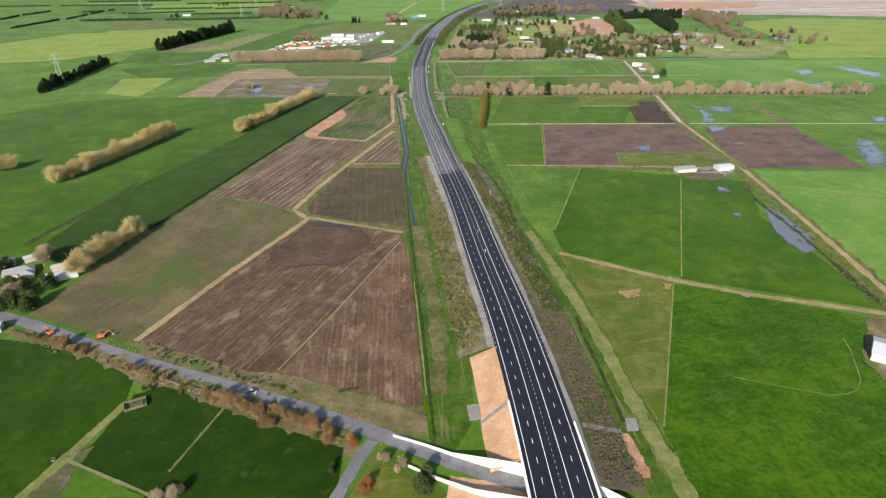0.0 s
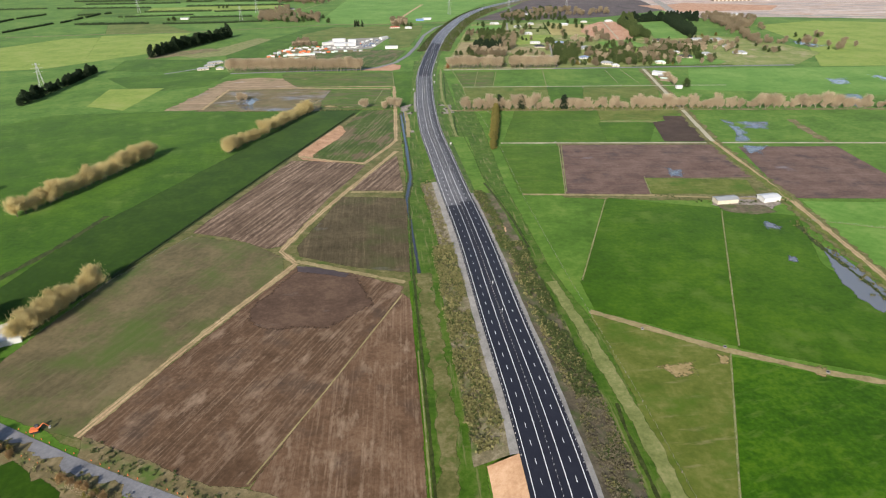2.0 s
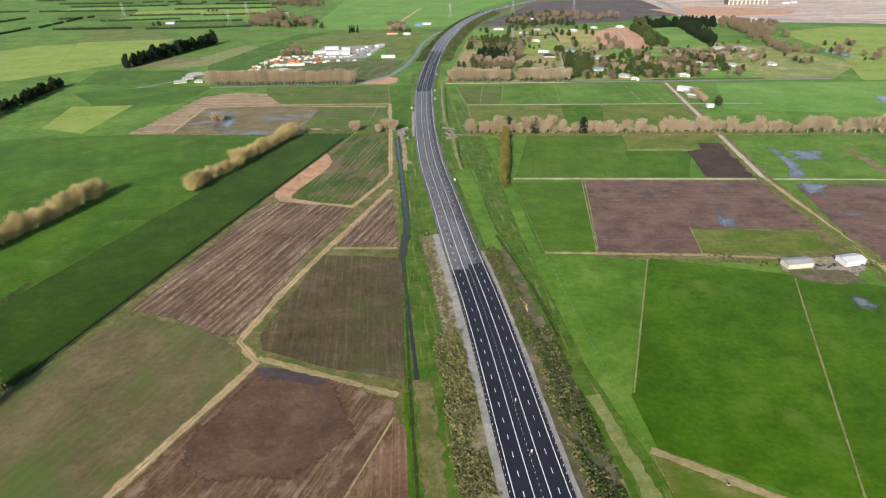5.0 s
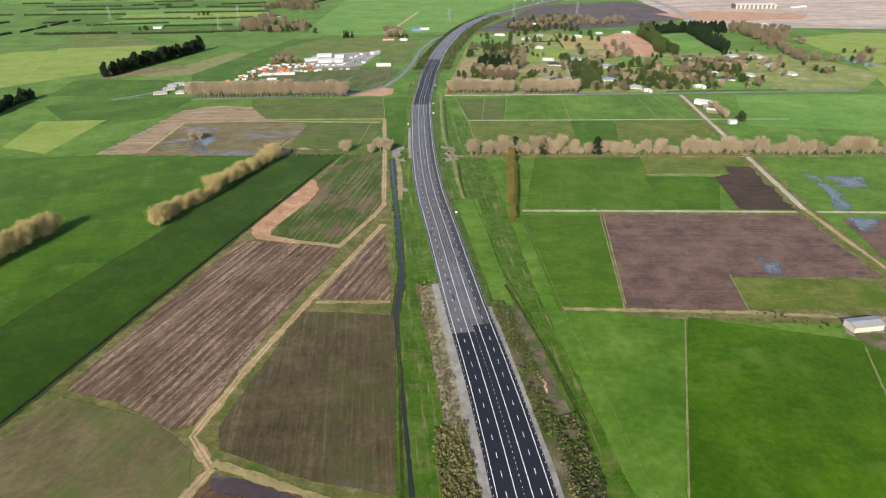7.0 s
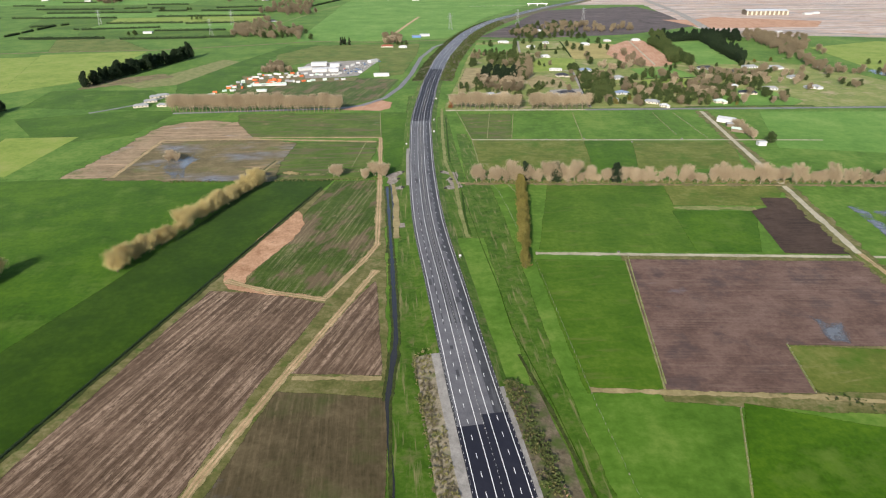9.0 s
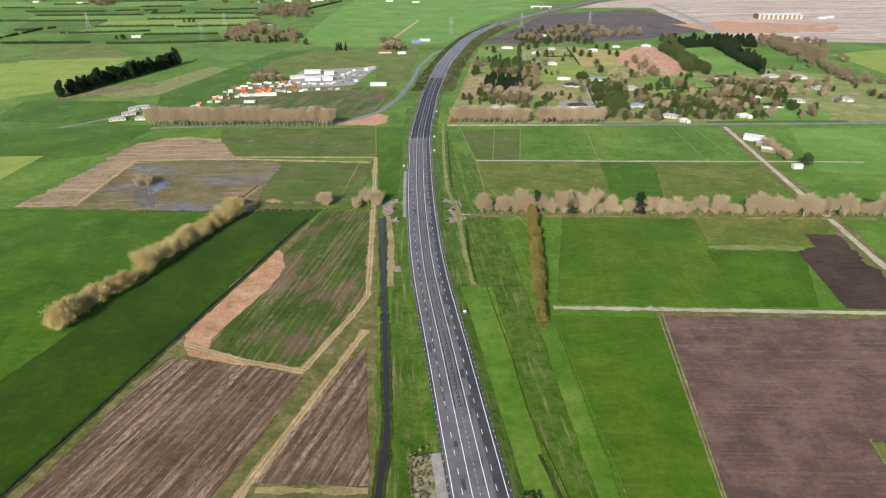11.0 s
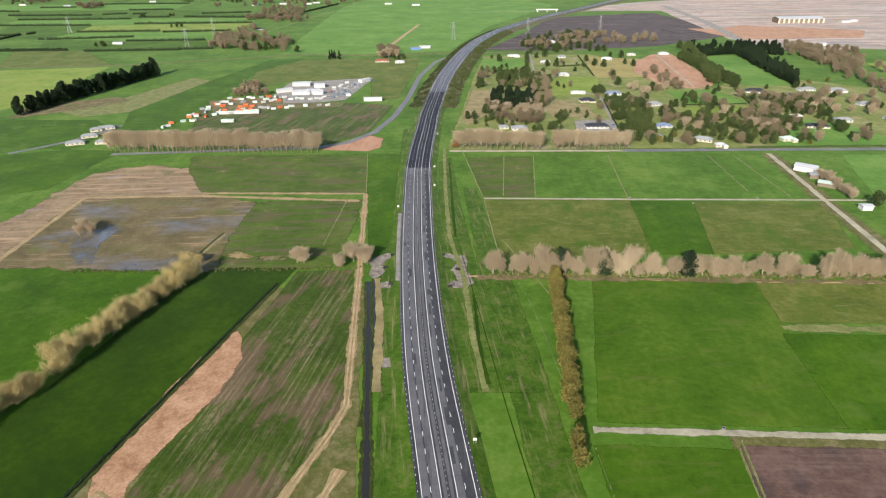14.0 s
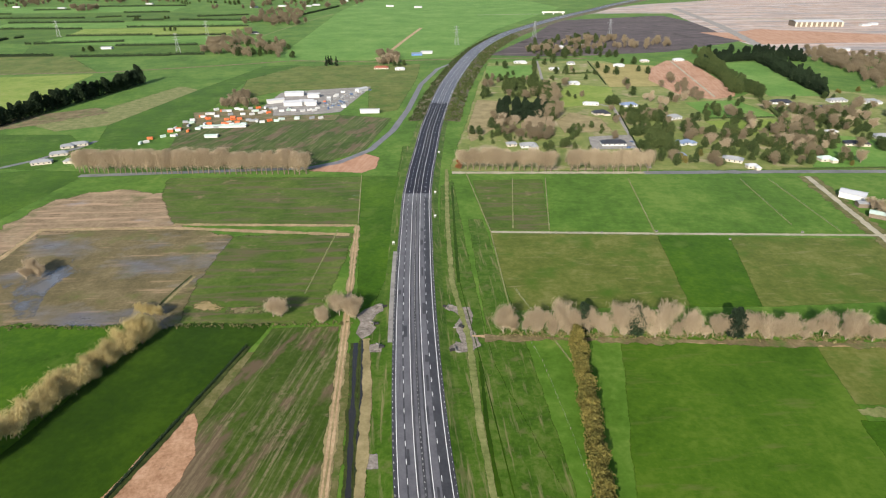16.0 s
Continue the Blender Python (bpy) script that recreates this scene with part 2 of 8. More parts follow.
STUBBLE = soil("pale_wet_stubble", (0.125, 0.090, 0.052), (0.185, 0.135, 0.083), (0.25, 0.188, 0.118), 24, 3, streak=((0.32, 0.225, 0.145), 3, 12, 6, 0.50, 0.64), blotch=((0.088, 0.094, 0.035), 40, 0.56, 0.70), wet=((0.10, 0.092, 0.10), 26, 0.60, 0.82))
DRY_GREEN = soil("pale_green_dry_grass", (0.085, 0.105, 0.030), (0.13, 0.145, 0.048), (0.195, 0.19, 0.082), 9, 1.6)
ROUGH = soil("rough_weedy_ground", (0.075, 0.065, 0.030), (0.125, 0.10, 0.05), (0.19, 0.15, 0.085), 12, 2, blotch=((0.065, 0.10, 0.022), 14, 0.5, 0.65))
LAWN = soil("lawn_and_rough_grass", (0.085, 0.115, 0.026), (0.135, 0.158, 0.042), (0.20, 0.195, 0.075), 45, 6, blotch=((0.26, 0.205, 0.13), 35, 0.53, 0.66))
GOLD = soil("golden_grass", (0.19, 0.165, 0.055), (0.235, 0.20, 0.07), (0.28, 0.235, 0.095), 40, 5)
SCRAPE = soil("worn_tan_ground", (0.15, 0.125, 0.05), (0.215, 0.165, 0.075), (0.29, 0.215, 0.11), 5, 1.0)
PALE_BANK = soil("stony_planted_bank", (0.080, 0.070, 0.040), (0.125, 0.108, 0.066), (0.195, 0.168, 0.115), 8, 1.0, blotch=((0.058, 0.078, 0.022), 10, 0.46, 0.62))
STONY_BANK = soil("pale_stony_bank", (0.115, 0.10, 0.068), (0.185, 0.16, 0.112), (0.26, 0.23, 0.175), 8, 1.0, blotch=((0.075, 0.085, 0.03), 8, 0.54, 0.66))
MARGIN = soil("dry_olive_margin", (0.052, 0.060, 0.015), (0.092, 0.090, 0.030), (0.155, 0.135, 0.065), 12, 2.0, blotch=((0.042, 0.074, 0.010), 10, 0.54, 0.68))
CLAY = soil("bare_tan_clay", (0.31, 0.185, 0.105), (0.40, 0.25, 0.15), (0.48, 0.315, 0.20), 15, 1.5)
CLAY_ORANGE = soil("tan_orange_clay", (0.21, 0.115, 0.064), (0.30, 0.175, 0.103), (0.39, 0.245, 0.155), 12, 1.5, blotch=((0.15, 0.092, 0.056), 5, 0.60, 0.72))
TRACK = soil("sandy_farm_track", (0.22, 0.15, 0.085), (0.30, 0.21, 0.12), (0.38, 0.28, 0.17), 12, 1.5)
STONE_TRACK = soil("pale_metalled_track", (0.20, 0.185, 0.135), (0.28, 0.26, 0.19), (0.36, 0.33, 0.25), 20, 2)
GRAVEL = soil("grey_gravel", (0.15, 0.14, 0.13), (0.205, 0.195, 0.18), (0.27, 0.255, 0.235), 8, 0.8)
MULCH = soil("brown_planted_bank", (0.058, 0.048, 0.030), (0.095, 0.078, 0.050), (0.150, 0.125, 0.084), 10, 1.2, blotch=((0.048, 0.072, 0.016), 14, 0.46, 0.62))
EARTHWORKS = soil("pinkish_earthworks", (0.22, 0.155, 0.125), (0.32, 0.245, 0.205), (0.44, 0.37, 0.33), 90, 8, streak=((0.20, 0.185, 0.185), 2, 9, 22, 0.50, 0.58), blotch=((0.27, 0.17, 0.115), 90, 0.53, 0.68), lines=(3, 40, 0.7, (0.58, 0.53, 0.49)))
CLAY_FAR = soil("orange_ploughed_clay", (0.24, 0.125, 0.075), (0.31, 0.17, 0.105), (0.37, 0.22, 0.145), 40, 4, rows=(80, 8, 0.5, (0.38, 0.24, 0.16)))
ASPHALT = soil("fresh_black_asphalt", (0.0070, 0.0070, 0.0125), (0.0095, 0.0095, 0.0165), (0.0135, 0.0135, 0.021), 9, 0.7, relief=0.01, rough=0.68, gloss=0.3)
SEAL = soil("grey_chip_seal", (0.066, 0.064, 0.071), (0.090, 0.088, 0.096), (0.116, 0.114, 0.122), 14, 0.9, relief=0.01, streak=((0.038, 0.037, 0.042), 93, 14, 4, 0.58, 0.7), rough=0.7, gloss=0.4)
SEAL_DARK = soil("worn_dark_chip_seal", (0.020, 0.020, 0.023), (0.032, 0.032, 0.036), (0.05, 0.05, 0.055), 12, 0.9, relief=0.01, streak=((0.085, 0.082, 0.088), 93, 14, 4, 0.6, 0.72), rough=0.7, gloss=0.4)
# base colour paled and blued for haze and sky sheen on the far road
SEAL_HAZE = soil("haze_tinted_seal", (0.048, 0.050, 0.064), (0.066, 0.069, 0.086), (0.088, 0.092, 0.112), 14, 0.9, relief=0.01, rough=0.6, gloss=0.5)
LANE = soil("grey_country_road", (0.095, 0.094, 0.10), (0.130, 0.129, 0.136), (0.172, 0.170, 0.178), 14, 1.2, relief=0.01, rough=0.7, gloss=0.4)
# dark tone for flat strips that stand in for sunken ditch sides
DITCH = soil("wet_ditch_with_rank_grass", (0.016, 0.022, 0.006), (0.028, 0.038, 0.009), (0.050, 0.062, 0.016), 6, 1.2)
PAINT = plain("white_road_paint", (0.78, 0.78, 0.76), 0.6, vary=0.06)
CONCRETE = plain("pale_concrete", (0.62, 0.61, 0.58), 0.8, vary=0.08, size=4)
CONCRETE_WHITE = plain("white_concrete", (0.80, 0.79, 0.77), 0.75, vary=0.05, size=3)
WHITE = plain("white_painted_metal", (0.46, 0.46, 0.45), 0.5, vary=0.06, size=3)
STEEL = plain("galvanised_steel", (0.42, 0.43, 0.44), 0.45, metal=0.6)
BARK = plain("grey_brown_bark", (0.17, 0.13, 0.095), 0.9, vary=0.25, size=0.5)
PALE_BARK = plain("pale_bark", (0.34, 0.28, 0.215), 0.9, vary=0.2, size=0.5)
POST = plain("weathered_post", (0.20, 0.175, 0.135), 0.85)
STONE_GREY = plain("stained_grey_concrete", (0.22, 0.21, 0.19), 0.85, vary=0.2, size=0.8)
TAN_TWIGS = foliage("golden_willow_twigs", (0.23, 0.185, 0.085), (0.37, 0.305, 0.145), (0.52, 0.44, 0.225))
BARE_TWIGS = foliage("bare_grey_brown_twigs", (0.18, 0.142, 0.096), (0.30, 0.245, 0.170), (0.44, 0.365, 0.26))
RUSSET_TWIGS = foliage("russet_brown_twigs", (0.11, 0.072, 0.034), (0.20, 0.130, 0.062), (0.31, 0.215, 0.105))
FAR_TWIGS = foliage("dull_brown_twigs", (0.10, 0.082, 0.052), (0.165, 0.132, 0.085), (0.25, 0.205, 0.135))
PINE = foliage("dark_pine_needles", (0.007, 0.016, 0.007), (0.013, 0.026, 0.011), (0.024, 0.042, 0.016))
LEAF = foliage("evergreen_leaves", (0.024, 0.042, 0.012), (0.045, 0.070, 0.020), (0.085, 0.105, 0.034))
HEDGE_LEAF = foliage("yellow_brown_hedge_leaves", (0.062, 0.062, 0.014), (0.125, 0.112, 0.028), (0.21, 0.175, 0.05))
DARK_HEDGE = foliage("clipped_dark_hedge", (0.010, 0.020, 0.008), (0.017, 0.032, 0.011), (0.03, 0.05, 0.017))
SHRUB = foliage("planted_flax_and_shrubs", (0.055, 0.058, 0.020), (0.115, 0.112, 0.042), (0.21, 0.19, 0.085))
SHRUB_BROWN = foliage("brown_bank_shrubs", (0.052, 0.043, 0.026), (0.098, 0.082, 0.052), (0.17, 0.148, 0.092))
SHRUB_GREEN = foliage("green_bank_shrubs", (0.022, 0.034, 0.010), (0.042, 0.060, 0.017), (0.085, 0.105, 0.030))
RUST = foliage("russet_leaves", (0.14, 0.050, 0.018), (0.22, 0.085, 0.03), (0.30, 0.13, 0.05))

water, wt, wb = start("still_water", 0.12)
wb.inputs["Base Color"].default_value = (0.020, 0.018, 0.013, 1)
wb.inputs["Specular IOR Level"].default_value = 0.6
bump(wt, wb, noise_of(wt, wt.nodes.new("ShaderNodeNewGeometry").outputs["Position"], 1.2, 3), 0.05, 0.05)
puddle, pt, pb = start("shallow_muddy_water", 0.2)
# muddy tone, paled to stand in for cloud mirrored in the water
pb.inputs["Base Color"].default_value = (0.105, 0.108, 0.115, 1)
pb.inputs["Specular IOR Level"].default_value = 0.6
bump(pt, pb, noise_of(pt, pt.nodes.new("ShaderNodeNewGeometry").outputs["Position"], 1.2, 3), 0.05, 0.05)
worn_edge(pt, pb, 13.0, 0.34, 0.36)
glass, gt, gb = start("window_glass", 0.05)
gb.inputs["Base Color"].default_value = (0.03, 0.035, 0.04, 1)
gb.inputs["Specular IOR Level"].default_value = 0.8


# ---- building blocks ----
rng = random.Random(7)


def mesh_of(name, verts, faces, material):
    me = bpy.data.meshes.new(name)
    me.from_pydata([tuple(v) for v in verts], [], faces)
    me.materials.append(material)
    me.update()
    return me


def piece(name, verts, faces, material, parent=None, label=""):
    ob = new(name, mesh_of(name, verts, faces, material))
    ob.parent = parent
    return tagged(ob, label)


def part(name, bm, material, parent, label=""):
    me = bpy.data.meshes.new(name)
    bm.to_mesh(me)
    bm.free()
    me.materials.append(material)
    ob = new(name, me)
    ob.parent = parent
    return tagged(ob, label)


def thing(name, x, y, z=0.0, turn=0.0, label="", category="", group="", kind=""):
    ob = new(name)
    ob.empty_display_size = 0.2
    ob.matrix_basis = pose(x, y, z, 0, 0, turn)
    return tagged(ob, label, category, group, kind)


def along(pts, step):
    """The polyline cut into even steps: rows of x, y, unit direction x, y."""
    out = []
    for (x0, y0), (x1, y1) in zip(pts, pts[1:]):
        d = math.hypot(x1 - x0, y1 - y0)
        n = max(1, round(d / step))
        for i in range(n):
            out.append((x0 + (x1 - x0) * i / n, y0 + (y1 - y0) * i / n, (x1 - x0) / d, (y1 - y0) / d))
    out.append((*pts[-1], out[-1][2], out[-1][3]))
    return out


def rough_edge(pts, step, wobble):
    out = []
    for x, y, dx, dy in along([*pts, pts[0]], step)[:-1]:
        s = wobble * (noise.noise((x * 0.11, y * 0.11, 3.1)) + 0.7 * noise.noise((x * 0.45, y * 0.45, 9.7)))
        out.append((x - dy * s, y + dx * s))
    return out


LAYER = {"low": 0, "high": 0, "strip": 0}


def lift(kind):
    """Keeps overlapping covers a hair apart: fields, then patches on them, then tracks."""
    LAYER[kind] += 1
    return {"low": 0.02, "high": 0.085, "strip": 0.13}[kind] + 0.0008 * LAYER[kind]


def faded(ob, values):
    """Marks where a cover thins out: 0 whole, 1 gone."""
    ob.data.attributes.new("fade", "FLOAT", "POINT").data.foreach_set("value", values)
    return ob


def field(name, pts, material, z, label, wobble=0.8, category="field", step=7.0, soft=None):
    edge = rough_edge(pts, step, wobble)
    if not z:
        return tagged(piece(name, [(x, y, 0.0) for x, y in edge], [list(range(len(edge)))], material), label, category, kind="structure")
    z = lift("high" if z > 0.075 else "low")
    n = len(edge)
    turn = 1 if sum(a[0] * b[1] - b[0] * a[1] for a, b in zip(edge, edge[1:] + edge[:1])) > 0 else -1
    soft = soft if soft is not None else 2.0 if max(p[1] for p in pts) < 1100 else 5.0
    outer, inner = [], []
    for i, (x, y) in enumerate(edge):
        (ax, ay), (bx, by) = edge[i - 1], edge[(i + 1) % n]
        d = math.hypot(bx - ax, by - ay) or 1
        nx, ny = turn * (by - ay) / d, -turn * (bx - ax) / d
        outer.append((x + nx * soft * 0.7, y + ny * soft * 0.7, z - 0.0006))
        inner.append((x, y, z))
    ring = [(i, (i + 1) % n, n + (i + 1) % n, n + i) for i in range(n)]
    ob = piece(name, outer + inner, [tuple(range(n, 2 * n)), *ring], material)
    return tagged(faded(ob, [1.0] * n + [0.0] * n), label, category, kind="structure")


def strip(name, pts, width, material, z, label, wobble=0.25, category="track", step=2.5):
    rows, verts, z = along(pts, step), [], z if z > 0.5 else lift("strip")
    for i, (x, y, dx, dy) in enumerate(rows):
        if 0 < i < len(rows) - 1:
            dx, dy = rows[i + 1][0] - rows[i - 1][0], rows[i + 1][1] - rows[i - 1][1]
            d = math.hypot(dx, dy) or 1
            dx, dy = dx / d, dy / d
        w = max(0.05, width / 2 * (1 + wobble * (1.3 * noise.noise((x * 0.13, y * 0.13, 1.7)) + 1.2 * noise.noise((x * 0.5, y * 0.5, 6.1)))))
        s = wobble * width * 0.25 * noise.noise((x * 0.06, y * 0.06, 5.2))
        rim = min(0.9, w * 0.5) if wobble > 0.15 else 0.0
        for side in (w + rim * 0.6, w - rim * 0.6, -w + rim * 0.6, -w - rim * 0.6):
            verts.append((x - dy * (s + side), y + dx * (s + side), z))
    faces = [(4 * i + j, 4 * i + j + 1, 4 * i + j + 5, 4 * i + j + 4) for i in range(len(rows) - 1) for j in range(3)]
    ob = piece(name, verts, faces, material)
    if wobble > 0.15:
        faded(ob, [1.0, 0.0, 0.0, 1.0] * len(rows))
    return tagged(ob, label, category, kind="structure")


def box(bm, x0, x1, y0, y1, z0, z1, m=None):
    v = [Vector((x, y, z)) for z in (z0, z1) for x, y in ((x0, y0), (x1, y0), (x1, y1), (x0, y1))]
    vs = [bm.verts.new(m @ p if m else p) for p in v]
    for f in ((3, 2, 1, 0), (4, 5, 6, 7), (0, 1, 5, 4), (1, 2, 6, 5), (2, 3, 7, 6), (3, 0, 4, 7)):
        bm.faces.new([vs[i] for i in f])


def tube(verts, faces, a, b, ra, rb, n=5):
    a, b = Vector(a), Vector(b)
    q = (b - a).to_track_quat("Z", "Y")
    k = len(verts)
    for p, r in ((a, ra), (b, rb)):
        for i in range(n):
            verts.append(p + q @ Vector((r * math.cos(6.2832 * i / n), r * math.sin(6.2832 * i / n), 0)))
    for i in range(n):
        j = (i + 1) % n
        faces.append((k + i, k + j, k + n + j, k + n + i))
    faces.append(tuple(k + n + i for i in range(n)))


# ---- plants ----
def leaf(verts, faces, p, size, r, long=1.0, up=0.0):
    """One leaf clump or twig: a bent four-cornered blade."""
    a = Vector((r.gauss(0, 1), r.gauss(0, 1), r.gauss(0, 1) + up)).normalized()
    b = a.cross(Vector((r.gauss(0, 1), r.gauss(0, 1), r.gauss(0, 1)))).normalized()
    c = a.cross(b) * size * 0.25
    k, p = len(verts), Vector(p)
    a, b = a * size * long, b * size / long ** 0.5
    verts += [p - a * 0.5, p + b * 0.5 + c, p + a * 0.5, p - b * 0.5 + c]
    faces += [(k, k + 1, k + 2), (k, k + 2, k + 3)]


def trunk_mesh(r, height, radius, spread, base, limbs, lean=0.6, name="trunk", material=None):
    verts, faces, tips = [], [], []
    top = Vector((r.uniform(-0.3, 0.3), r.uniform(-0.3, 0.3), height * 0.62))
    tube(verts, faces, (0, 0, -0.3), top * 0.5, radius, radius * 0.7, 6)
    tube(verts, faces, top * 0.5, top, radius * 0.7, radius * 0.35, 6)
    for i in range(limbs):
        f = base + (1 - base) * r.random()
        p = top * f
        ang = 6.2832 * (i / limbs + r.uniform(-0.08, 0.08))
        out = spread * r.uniform(0.5, 0.95)
        tip = Vector((math.cos(ang) * out, math.sin(ang) * out, p.z + height * lean * (0.25 + 0.4 * r.random())))
        tip.z = min(tip.z, height * 0.95)
        tube(verts, faces, p, tip, radius * 0.35, radius * 0.08, 4)
        tips.append((p, tip))
    tips.append((top * 0.6, Vector((top.x, top.y, height * 0.97))))
    return mesh_of(name, verts, faces, material), tips


def bare_tree(r, height, spread, twigs, bark, count=900, base=0.25, lean=0.6, size=0.55, long=2.6, limbs=11, wild=0.10):
    """A leafless tree: trunk, limbs, and a haze of fine twigs round each limb."""
    tm, tips = trunk_mesh(r, height, height * 0.028, spread, base, limbs, lean, "trunk", bark)
    verts, faces = [], []
    for i in range(count):
        p, tip = r.choice(tips)
        f = 0.25 + 0.8 * r.random() ** 0.7
        q = p.lerp(tip, f)
        s = wild * height * (0.5 + 0.6 * f)
        q = q + Vector((r.gauss(0, s), r.gauss(0, s), r.gauss(0, s) * 0.9 + 0.3))
        q.z = min(max(q.z, height * 0.07), height * 1.02)
        leaf(verts, faces, q, size * r.uniform(0.6, 1.3), r, long, 2.2)
    return tm, mesh_of("crown", verts, faces, twigs)


def leafy_tree(r, height, spread, leaves, bark, count=1000, size=0.7, low=0.15, point=0.0):
    """An evergreen: leaf clumps on the skins of several lobes; point sharpens the top as on a conifer."""
    tm, tips = trunk_mesh(r, height, height * 0.03, spread * 0.6, 0.3, 7, 0.4, "trunk", bark)
    lobes = []
    for i in range(11):
        f = low + (0.95 - low) * (i + 0.5) / 11
        w = spread * (1 - point * f) * (0.55 + 0.45 * math.sin(math.pi * min(1, f + 0.12)))
        ang = r.uniform(0, 6.28)
        off = w * r.uniform(0.2, 0.55)
        lobes.append((Vector((math.cos(ang) * off, math.sin(ang) * off, height * f)), w * r.uniform(0.5, 0.75)))
    verts, faces = [], []
    for i in range(count):
        c, w = r.choice(lobes)
        d = Vector((r.gauss(0, 1), r.gauss(0, 1), r.gauss(0, 0.9))).normalized() * w * r.uniform(0.65, 1.08)
        q = c + d
        q.z = min(max(q.z, height * low * 0.4), height)
        leaf(verts, faces, q, size * r.uniform(0.6, 1.35), r)
    return tm, mesh_of("crown", verts, faces, leaves)


def kinds(maker, n, seed, *args, **kw):
    r = random.Random(seed)
    return [maker(r, *args, **kw) for _ in range(n)]


WILLOW = kinds(bare_tree, 4, 1, 11.5, 4.9, TAN_TWIGS, BARK, count=4200, base=0.12, size=0.34, long=4.2, limbs=16, wild=0.09)
BARE = kinds(bare_tree, 4, 2, 12.0, 4.6, BARE_TWIGS, PALE_BARK, count=3000, base=0.10, lean=0.85, size=0.30, long=6.0, limbs=18, wild=0.065)
POPLAR = kinds(bare_tree, 3, 3, 15.0, 2.9, BARE_TWIGS, BARK, count=2600, base=0.3, lean=0.9, size=0.36, long=3.6, limbs=12)
MACROCARPA = kinds(leafy_tree, 3, 4, 17.0, 7.0, PINE, BARK, count=1500, size=1.25, low=0.12, point=0.25)
CONIFER = kinds(leafy_tree, 3, 5, 15.0, 4.0, PINE, BARK, count=1000, size=0.9, low=0.08, point=0.75)
EVERGREEN = kinds(leafy_tree, 4, 6, 9.0, 4.0, LEAF, BARK, count=800, size=0.8, low=0.18)
RUSSET = kinds(leafy_tree, 1, 8, 7.0, 4.0, RUST, BARK, count=700, size=0.6, low=0.15)
GOLDEN = kinds(leafy_tree, 2, 9, 6.0, 3.2, HEDGE_LEAF, BARK, count=600, size=0.6, low=0.12)


LANE_BUSH = kinds(bare_tree, 3, 21, 11.5, 5.2, RUSSET_TWIGS, BARK, count=2200, base=0.05, size=0.6, long=3.0, limbs=14)
FAR_BARE = kinds(bare_tree, 3, 12, 11.0, 4.4, FAR_TWIGS, PALE_BARK, count=900, base=0.15, size=0.7, long=2.6, limbs=8)
KIND = {id(LANE_BUSH): "leafless_bush", id(WILLOW): "willow", id(BARE): "leafless_tree", id(POPLAR): "poplar", id(MACROCARPA): "macrocarpa", id(CONIFER): "pine", id(EVERGREEN): "evergreen_tree", id(RUSSET): "russet_tree", id(GOLDEN): "golden_bush"}


def tree(models, x, y, size=1.0, tall=1.0, label="", category="tree", group="", name="", z=0.0):
    tm, cm = rng.choice(models)
    ob = thing(name or KIND[id(models)], x, y, z, rng.uniform(0, 360), label, category, group)
    ob.scale = (size, size, size * tall)
    for n, me in (("trunk", tm), ("crown", cm)):
        o = new(n, me)
        o.parent = ob
    return ob


def wood(models, spots, label, n=4, spread=12.0, size=(0.9, 1.5), tall=1.0):
    """Distant trees that run together, as one cover."""
    points, polys, base, flat = [], [], 0, {}
    for x, y in spots:
        for _ in range(n):
            s, a = rng.uniform(*size), rng.uniform(0, 6.28)
            px, py = x + rng.gauss(0, spread), y + rng.gauss(0, spread)
            for me in rng.choice(models):
                v = np.empty(len(me.vertices) * 3)
                me.vertices.foreach_get("co", v)
                v = v.reshape(-1, 3) * (s, s, s * tall)
                c, d = math.cos(a), math.sin(a)
                points.append(np.c_[v[:, 0] * c - v[:, 1] * d + px, v[:, 0] * d + v[:, 1] * c + py, v[:, 2]])
                if me.name not in flat:
                    flat[me.name] = [tuple(p.vertices) for p in me.polygons]
                polys += [[base + k for k in p] for p in flat[me.name]]
                base += len(v)
    ob = piece("far_trees", np.concatenate(points).tolist(), polys, models[0][1].materials[0])
    return tagged(ob, label, "trees", kind="stuff")


def tree_row(models, pts, gap, label, group, size=(0.85, 1.15), stray=1.0, name="", tall=1.0, category="tree", gaps=0.0):
    for x, y, *_ in along(pts, gap):
        s = rng.uniform(*size)
        if len(pts) > 2 and rng.random() < gaps:
            continue
        tree(models, x + rng.uniform(-stray, stray), y + rng.uniform(-stray, stray), s, tall * rng.uniform(0.9, 1.12), label, category, group, name)


